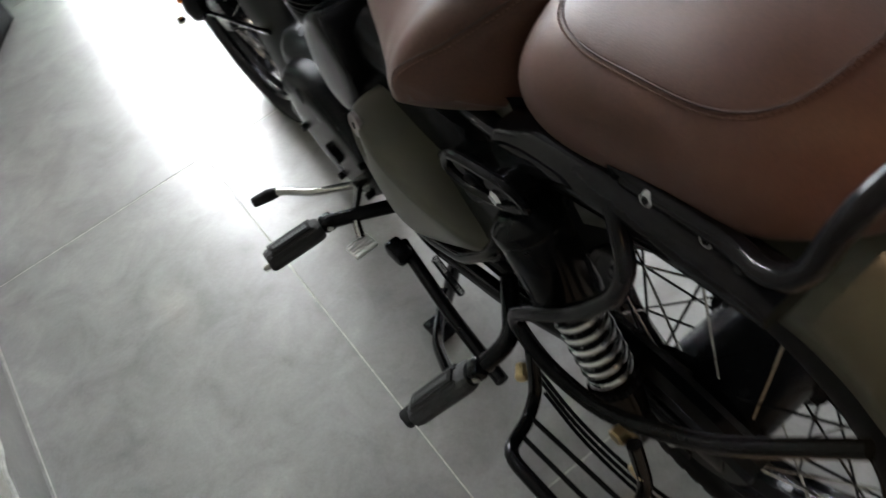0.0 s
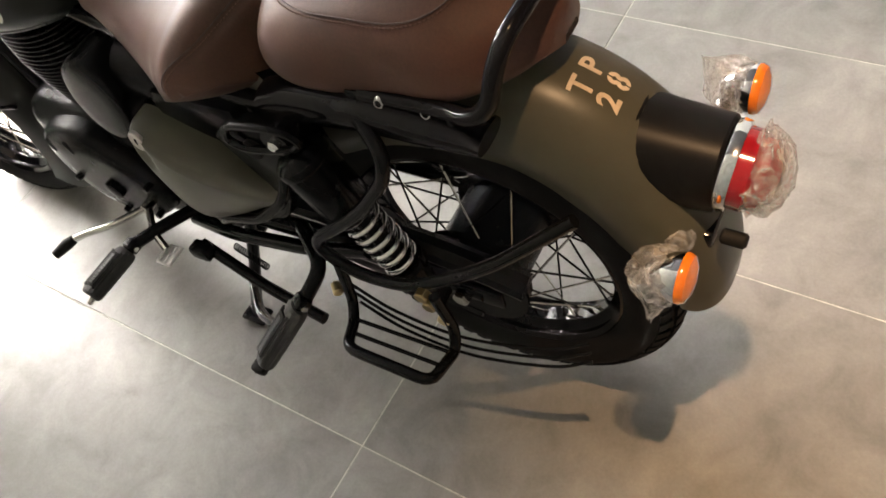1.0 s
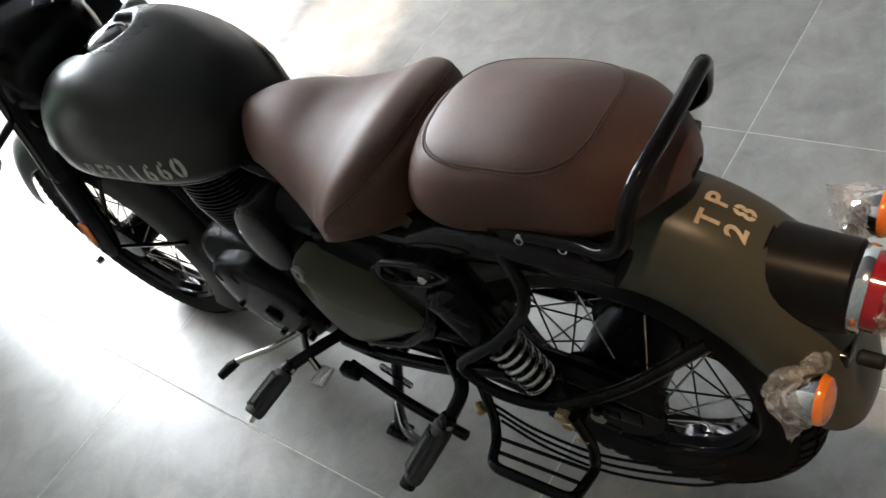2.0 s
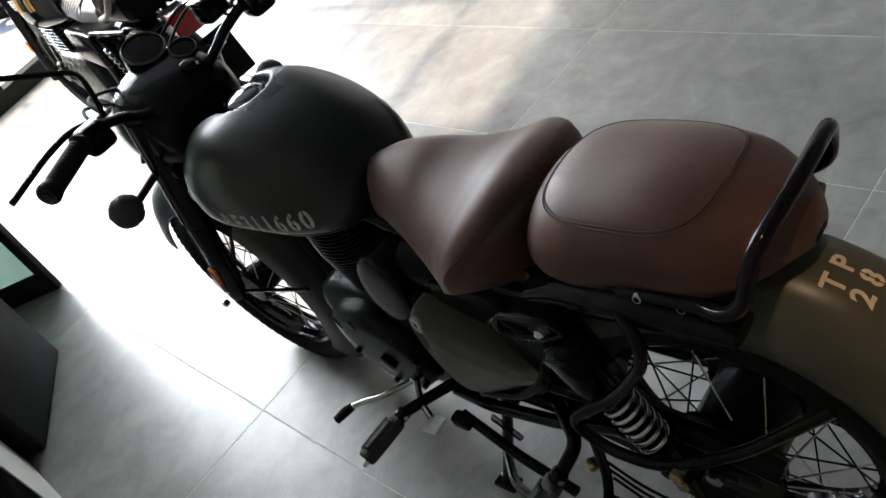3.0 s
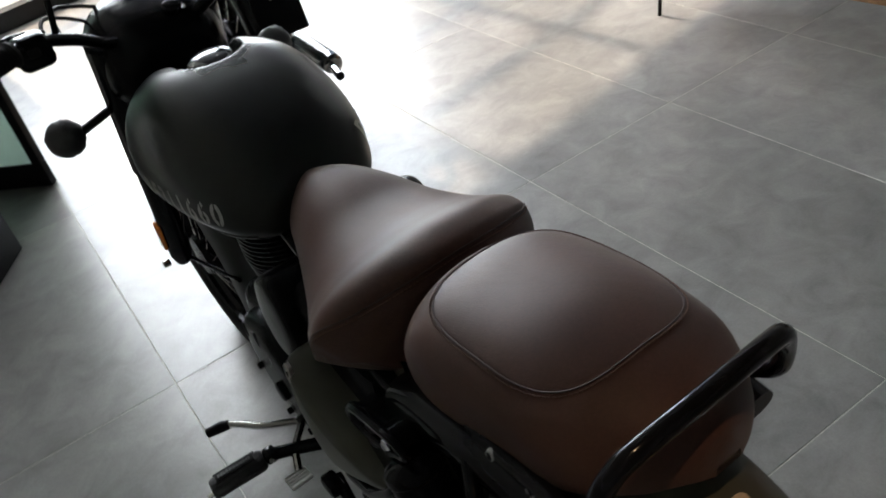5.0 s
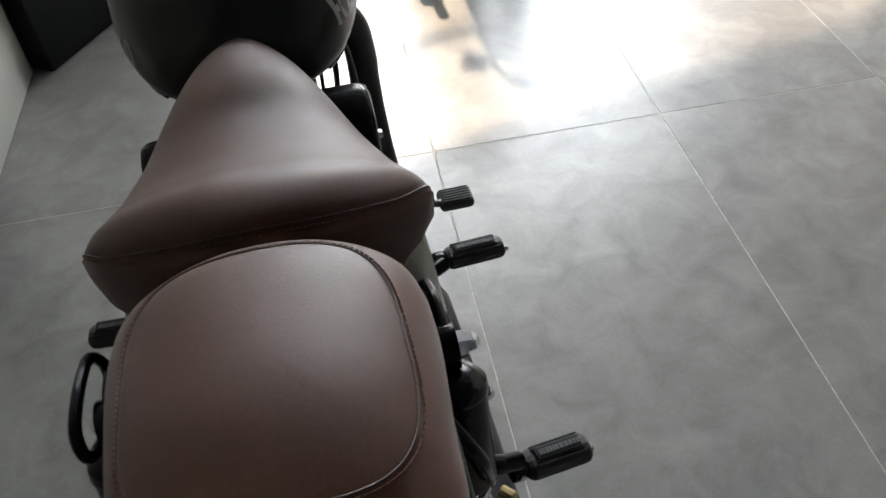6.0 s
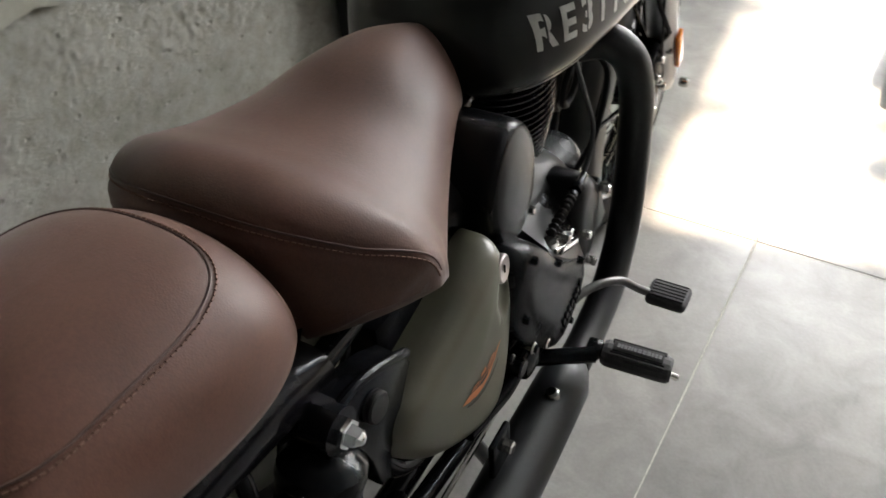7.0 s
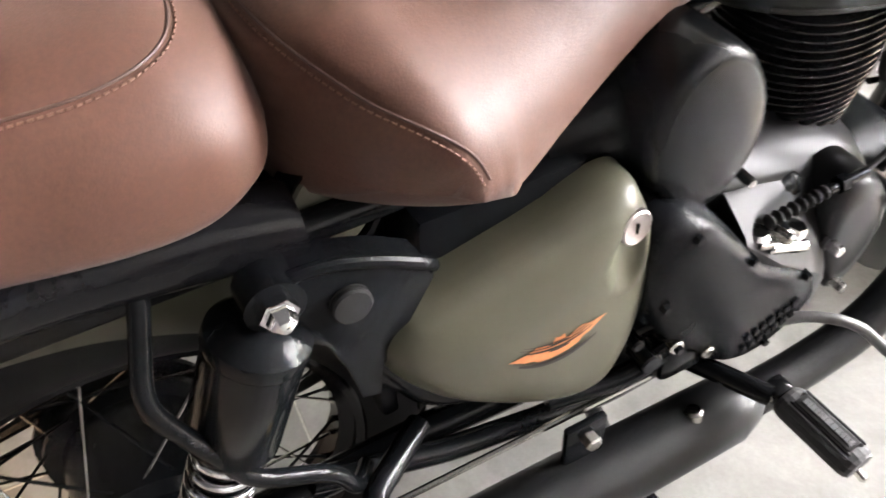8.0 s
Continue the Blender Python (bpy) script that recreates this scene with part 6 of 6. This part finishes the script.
for k, (x0, x1, y1, z1) in enumerate(((-0.2, -0.06, 1.2, 0.75), (-0.17, 0.02, 1.22, 0.7), (0.2, 0.07, 1.2, 0.72), (0.17, 0.0, 1.15, 0.7))):
    fpart("cable", sweep(B(), catmull([(x0, 1.04, 1.01), (x0 * 0.8, 1.16, 1.03 + 0.01 * k), (x1 * 0.8, 1.25, 0.93), (x1, y1, z1)], 6), 0.0038, 8), RUBBER, moto)

# front mudguard, concentric with the wheel
fr = []
c = Vector(FRONT)
for k in range(25):
    a = radians(22 + 192 * k / 24)
    rad = Vector((0, math.cos(a), math.sin(a)))
    p = c + rad * 0.372
    tang = Vector((0, -math.sin(a), math.cos(a)))
    outer, inner = [], []
    for j in range(13):
        u = -math.pi / 2 + math.pi * j / 12
        x = 0.07 * math.copysign(abs(math.sin(u)) ** 0.8, u)
        dd = 0.092 * (1 - abs(math.cos(u)) ** 0.85)
        outer.append(p + Vector((x, 0, 0)) - rad * dd)
        inner.append(p + Vector((x * 0.96, 0, 0)) - rad * (dd + 0.0025))
    fr.append(outer + inner[::-1])
bm = B()
loft(bm, fr)
fg = fpart("front_mudguard", bm, OLIVE_SHADED, moto, "matt olive front mudguard", sharp=50)
for s in (-1, 1):
    fpart("stay", sweep(B(), [(s * 0.066, 1.2, 0.6), (s * 0.085, 1.385, 0.36)], 0.005, 8), BLACK, fg)
    fpart("stay", sweep(B(), [(s * 0.066, 1.05, 0.42), (s * 0.085, 1.385, 0.34)], 0.005, 8), BLACK, fg)
disc = fpart("brake_disc", lathe(B(), [(-0.002, 0.105), (-0.002, 0.15), (0.002, 0.15), (0.002, 0.105)], (0.068, 1.385, 0.322), (1, 0, 0), 56, closed=True), DARK_PLATED, moto, "dark steel brake disc")
fpart("disc_carrier", lathe(B(), [(-0.006, 0.03), (-0.003, 0.107), (0.003, 0.107), (0.008, 0.06), (0.014, 0.03)], (0.068, 1.385, 0.322), (1, 0, 0), 40, closed=True), BLACK, disc, "black disc carrier")
for k in range(6):
    a = k * math.pi / 3
    q_ = Vector((0.07, 1.385 + 0.088 * math.cos(a), 0.322 + 0.088 * math.sin(a)))
    fpart("carrier_bolt", hexnut(B(), q_, q_ + Vector((0.009, 0, 0)), 0.006), STEEL, disc, "plated bolt")
cal = fpart("brake_caliper", block(B(), (0.082, 1.285, 0.425), (0.06, 0.07, 0.12), 0.016, Matrix.Rotation(radians(30), 4, "X"), seg=3), BLACK_MATT, moto, "black brake caliper")
fpart("caliper_bracket", sweep(B(), fillet([(0.095, 1.34, 0.45), (0.098, 1.28, 0.47), (0.09, 1.27, 0.37), (0.095, 1.35, 0.36)], 0.02), 0.009, 8), BLACK, cal)
for y, z in ((1.262, 0.46), (1.3, 0.385), (1.27, 0.41), (1.32, 0.45), (1.245, 0.43)):
    fpart("caliper_bolt", hexnut(B(), (0.1, y, z), (0.122, y, z), 0.0075), STEEL, cal, "plated bolt")
fpart("brake_hose", sweep(B(), catmull([(0.07, 1.2, 0.86), (0.1, 1.19, 0.74), (0.11, 1.2, 0.62), (0.125, 1.25, 0.53), (0.118, 1.29, 0.5), (0.1, 1.285, 0.47)], 6), 0.0045, 8), RUBBER, cal, "black brake hose")
fpart("sensor_wire", sweep(B(), catmull([(0.08, 1.19, 0.8), (0.115, 1.2, 0.68), (0.12, 1.23, 0.55), (0.11, 1.3, 0.43), (0.1, 1.35, 0.36)], 6), 0.0028, 6), RUBBER, cal)

# ---- a second motorcycle ahead, and its copies ----
GOLD = surface("gold_pinstripe", (0.62, 0.33, 0.08), rough=0.35, vary=0.1, scale=40)
SILVER_MARK = surface("silver_transfer", (0.6, 0.6, 0.6), rough=0.4, vary=0.1, scale=40)
VINYL = surface("black_vinyl", (0.012, 0.012, 0.013), rough=0.36, spec=0.45, vary=0.15, scale=20, bump=0.1, bump_scale=400)
FOAM = surface("grey_foam_wrap", (0.22, 0.22, 0.22), rough=0.7, vary=0.3, scale=60, bump=0.3, bump_scale=120)
m2 = tagged(new("motorcycle"), "black roadster motorcycle with gold tank stripes and ribbed seat", "motorcycle")
wheel("rear_wheel", m2, (0, 0, 0.315), 0.315, 0.062, 0.222, 0.075, 0.06, "black rear hub", 28, tread=40)
wheel("front_wheel", m2, (0, 1.37, 0.315), 0.315, 0.05, 0.232, 0.06, 0.05, "black front hub", 28, tread=40)
bm = B()
loft(bm, interp_rings([(0.52, 0.05, 0.71, 0.78), (0.54, 0.092, 0.68, 0.83), (0.6, 0.12, 0.66, 0.875), (0.7, 0.145, 0.645, 0.91), (0.8, 0.154, 0.635, 0.92), (0.9, 0.146, 0.635, 0.915), (0.99, 0.115, 0.65, 0.89), (1.04, 0.07, 0.69, 0.85), (1.055, 0.03, 0.74, 0.81)], 4, n=40, mid=0.4))
tank2 = part("fuel_tank", bm, BLACK_GLOSS, m2, "gloss black tank with gold stripes", sharp=80)
t2 = tree_of(tank2)


def stripe(ya, yb, name="stripe", mat=GOLD, r=0.0065):
    line = []
    for k in range(25):
        a = -0.2 + (math.pi + 0.4) * k / 24
        o = Vector((0.4 * math.cos(a), ya + (yb - ya) * abs(math.cos(a)), 0.8 + 0.4 * math.sin(a)))
        h, nrm, _, _ = t2.ray_cast(o, Vector((-math.cos(a), 0, -math.sin(a))))
        if h:
            line.append(h + Vector((math.cos(a), 0, math.sin(a))) * 0.002)
    part(name, sweep(B(), line, r, 6), mat, tank2, "gold tank stripe")


for y in (0.6, 0.628):
    stripe(y, y + 0.07)
for y in (0.74, 0.765):
    stripe(y, y + 0.05)
for s in (-1, 1):
    for k in range(4):
        h, nrm, _, _ = t2.ray_cast(Vector((s * 0.5, 0.9, 0.81 - 0.012 * k)), Vector((-s, 0, 0)))
        if h:
            part("tank_mark", block(B(), h, (0.004, 0.1 - 0.014 * k, 0.006), 0.001, seg=1), SILVER_MARK, tank2, "silver wing-like bars")
part("fuel_cap", lathe(B(), [(0, 0.04), (0.01, 0.04), (0.015, 0.03), (0.016, 0.001)], (0, 0.82, 0.915), (0, 0, 1), 24), CHROME, tank2)
rings = []
for k in range(161):
    y = 0.55 * k / 160
    rib = 0.014 * abs(math.sin(math.pi * (y - 0.0) / 0.034)) ** 0.6 if y > 0.22 else 0.0
    w = 0.115 - 0.035 * max(0, (y - 0.3) / 0.25) - 0.04 * max(0, (0.06 - y) / 0.06)
    rings.append(super_ring(y, w, 0.69, 0.775 + rib + (0.03 if y < 0.2 else 0.03 * max(0, 1 - (y - 0.2) / 0.05)), 32, 3.0, 0.5, drop=0.012))
bm = B()
loft(bm, rings)
part("seat", bm, VINYL, m2, "black ribbed vinyl seat", sharp=60)
bm = B()
loft(bm, [super_ring(y, w, 0.7, z, 32, 3.4, 0.5) for y, w, z in ((-0.2, 0.08, 0.8), (-0.185, 0.105, 0.84), (-0.1, 0.118, 0.86), (0.0, 0.118, 0.856), (0.015, 0.1, 0.83))])
part("seat_pad", bm, BLACK_MATT, m2, "black rear seat pad")
part("grab_rail", sweep(B(), catmull([(-0.12, 0.02, 0.74), (-0.125, -0.1, 0.77), (-0.12, -0.2, 0.84), (-0.08, -0.235, 0.895), (0.0, -0.245, 0.908), (0.08, -0.235, 0.895), (0.12, -0.2, 0.84), (0.125, -0.1, 0.77), (0.12, 0.02, 0.74)], 5), 0.012, 12), FOAM, m2, "grab rail wrapped in grey foam film")
gr2 = []
for k in range(20):
    a = radians(62 + 112 * k / 19)
    rad = Vector((0, math.cos(a), math.sin(a)))
    p = Vector((0, 0, 0.315)) + rad * 0.37
    gr2.append([p + Vector((0.075 * math.copysign(abs(math.sin(u)) ** 0.8, u), 0, 0)) - rad * 0.06 * (1 - abs(math.cos(u)) ** 0.85) for u in (-math.pi / 2 + math.pi * j / 10 for j in range(11))] + [p + Vector((0.072 * math.copysign(abs(math.sin(u)) ** 0.8, u), 0, 0)) - rad * (0.003 + 0.06 * (1 - abs(math.cos(u)) ** 0.85)) for u in (math.pi / 2 - math.pi * j / 10 for j in range(11))])
bm = B()
loft(bm, gr2)
part("rear_mudguard", bm, BLACK_GLOSS, m2, sharp=50)
tl = part("tail_lamp", block(B(), (0, -0.37, 0.68), (0.12, 0.12, 0.09), 0.015, seg=3), BLACK, m2)
part("lens", block(B(), (0, -0.43, 0.68), (0.14, 0.04, 0.1), 0.012, seg=3), RED_LENS, tl, "red tail lens")
ph = part("plate_holder", block(B(), (0.02, -0.44, 0.5), (0.17, 0.012, 0.19), 0.006, Matrix.Rotation(radians(-14), 4, "X")), BLACK, m2, "black plate holder")
part("label", block(B(), (0.03, -0.45, 0.55), (0.06, 0.004, 0.022), 0.0), SILVER_MARK, ph, "small pale sticker")
for s in (-1, 1):
    ind = part("rear_indicator", lathe(B(), [(-0.03, 0.01), (-0.02, 0.024), (0.0, 0.03), (0.01, 0.028)], (s * 0.16, -0.3, 0.68), (0, -1, 0), 18), BLACK, m2)
    part("lens", lathe(B(), [(0.008, 0.028), (0.02, 0.02), (0.024, 0.001)], (s * 0.16, -0.3, 0.68), (0, -1, 0), 18), BLACK_GLOSS, ind, "smoked lens")
    part("stem", rod(B(), (s * 0.15, -0.29, 0.68), (s * 0.05, -0.28, 0.68), 0.008, 8), BLACK, ind)
    wrap("film", ind, (s * 0.16, -0.3, 0.68), (0.045, 0.045, 0.045), 5 + s, Vector((0, 0, -0.05)))
    f2 = part("front_indicator", lathe(B(), [(-0.03, 0.01), (-0.02, 0.024), (0.0, 0.03), (0.01, 0.028)], (s * 0.23, 1.12, 0.82), (0, 1, 0), 18), BLACK, m2)
    part("stem", rod(B(), (s * 0.22, 1.11, 0.82), (s * 0.1, 1.1, 0.83), 0.008, 8), BLACK, f2)
    wrap("film", f2, (s * 0.23, 1.12, 0.82), (0.045, 0.05, 0.045), 9 + s, Vector((s * 0.05, 0, -0.02)))
    fk = part("fork_leg", rod(B(), (s * 0.1, 1.08, 0.95), (s * 0.1, 1.37, 0.32), 0.027, 16), BLACK, m2)
    part("reflector", block(B(), (s * 0.132, 1.27, 0.54), (0.008, 0.024, 0.06), 0.003), AMBER, fk)
    sh2 = part("shock_absorber", rod(B(), (s * 0.14, 0.1, 0.65), (s * 0.14, 0.0, 0.38), 0.016, 12), BLACK, m2)
    part("spring", sweep(B(), [Vector((s * 0.14 + 0.027 * math.cos(k * 0.55), 0.095 - 0.00075 * k, 0.63 - 0.002 * k + 0.027 * math.sin(k * 0.55) * 0.3)) for k in range(110)], 0.0045, 6), CHROME, sh2)
    part("side_panel", block(B(), (s * 0.135, 0.36, 0.6), (0.04, 0.24, 0.16), 0.018, Matrix.Rotation(radians(8), 4, "X"), seg=3), BLACK_GLOSS, m2)
    part("frame_tube", sweep(B(), fillet([(s * 0.11, -0.1, 0.68), (s * 0.12, 0.3, 0.66), (s * 0.1, 0.45, 0.35), (s * 0.09, 0.9, 0.25), (s * 0.04, 1.02, 0.7)], 0.05), 0.014, 10), BLACK, m2)
    part("swinging_arm", rod(B(), (s * 0.09, 0.45, 0.33), (s * 0.09, -0.03, 0.315), 0.018, 10), BLACK, m2)
    part("footrest", rod(B(), (s * 0.12, 0.5, 0.3), (s * 0.32, 0.52, 0.3), 0.013, 10), RUBBER, m2)
    si = part("silencer", sweep(B(), [(s * 0.15, 0.85, 0.24), (s * 0.17, 0.55, 0.225), (s * 0.18, 0.3, 0.218), (s * 0.178, -0.34, 0.205), (s * 0.177, -0.37, 0.204), (s * 0.176, -0.38, 0.204)], [0.02, 0.034, 0.042, 0.042, 0.038, 0.026], 20), DARK_CHROME, m2, "dark chrome silencer")
    part("tail_pipe", sweep(B(), [(s * 0.168, -0.36, 0.203), (s * 0.15, -0.485, 0.2)], 0.017, 16), CHROME, si, "bright tail pipe")
    part("pipe_mouth", rod(B(), (s * 0.1505, -0.482, 0.2), (s * 0.1495, -0.4875, 0.2), 0.0155, 16), BLACK_MATT, si)
part("engine", block(B(), (0, 0.68, 0.4), (0.3, 0.42, 0.3), 0.06, seg=4), ENGINE, m2)
e2 = part("cylinder", block(B(), (0, 0.8, 0.6), (0.2, 0.16, 0.16), 0.03, seg=3), ENGINE, m2, "black finned cylinder")
for k in range(8):
    part("fin", block(B(), (0, 0.8, 0.54 + 0.017 * k), (0.25, 0.2, 0.005), 0.002, seg=1), FIN, e2)
part("carburettor", block(B(), (0.0, 0.6, 0.6), (0.18, 0.12, 0.1), 0.03, seg=3), ALUMINIUM, m2)
part("headlamp", lathe(B(), [(0, 0.03), (0.02, 0.075), (0.1, 0.09), (0.14, 0.09), (0.16, 0.05), (0.165, 0.001)], (0, 1.1, 0.9), (0, 1, -0.1), 28), BLACK_GLOSS, m2)
part("instrument_panel", block(B(), (0, 1.05, 0.99), (0.18, 0.06, 0.06), 0.02, Matrix.Rotation(radians(30), 4, "X"), seg=3), BLACK, m2)
hb2 = part("handlebar", sweep(B(), catmull([(-0.37, 0.9, 1.04), (-0.25, 0.95, 1.07), (-0.15, 1.03, 1.06), (-0.05, 1.06, 1.0), (0.05, 1.06, 1.0), (0.15, 1.03, 1.06), (0.25, 0.95, 1.07), (0.37, 0.9, 1.04)], 5), 0.011, 10), BLACK, m2)
for s in (-1, 1):
    part("grip", rod(B(), (s * 0.26, 0.945, 1.067), (s * 0.38, 0.895, 1.037), 0.018, 14, 0.003), RUBBER, hb2)
    part("switch_housing", block(B(), (s * 0.22, 0.965, 1.065), (0.055, 0.05, 0.05), 0.012), BLACK, hb2)
    part("lever", sweep(B(), catmull([(s * 0.2, 1.0, 1.06), (s * 0.28, 1.0, 1.05), (s * 0.39, 0.95, 1.03)], 5), 0.006, 8), BLACK, hb2)
    part("cable", sweep(B(), catmull([(s * 0.2, 1.0, 1.07), (s * 0.15, 1.12, 1.1), (s * 0.05, 1.16, 0.98), (0, 1.1, 0.8)], 6), 0.004, 8), RUBBER, hb2)
part("front_mudguard", sweep(B(), [Vector((0, 1.37 + 0.355 * math.cos(radians(20 + 6 * k)), 0.315 + 0.355 * math.sin(radians(20 + 6 * k)))) for k in range(19)], 0.06, 12, flat=0.35), BLACK_GLOSS, m2)
for k, (x, z) in enumerate(((-0.06, 1.0), (0.0, 1.01), (0.06, 1.0))):
    part("gauge_wrap", ball(B(), (x, 1.02, z + 0.02), 0.024, 12), FOAM, m2, "gauge in cloudy film")
part("stand", sweep(B(), [(-0.1, 0.5, 0.26), (-0.2, 0.52, 0.06), (-0.23, 0.53, 0.006)], 0.011, 8), BLACK, m2)
m2.matrix_world = pose(0.446, 2.747, 0, 0, 0, -1.94)
copy_thing(m2, pose(2.5, 5.25, 0, 0, 0, -78))
tagged(copy_thing(m2, pose(2.55, 7.0, 0.004, 0, 0, 62)), "black motorcycle parked outside on the sunlit forecourt")
thing("door_stop", block(B(), (2.05, 5.43, 0.03), (0.1, 0.07, 0.06), 0.012, Matrix.Rotation(0.5, 4, "Z")), RUBBER, "small black rubber block on the floor by the glass", "door stop")

# ---- floor tiles ----
tile_me = solid("tile", block(B(), (0, 0, -0.005), (0.5972, 1.1972, 0.01), 0.0007, seg=1), TILE)
for i in range(-2, 11):
    for j in range(-5, 5):
        x, y = -0.45 + 0.6 * i + 0.3, 0.2 + 1.2 * j + 0.6
        if x + 0.3 < X0 or x > X1 or y - 0.6 > facade_y(x) - 0.1:
            continue
        t = new("tile", tile_me)
        t.parent = floor
        t.location = (x, y, 0)
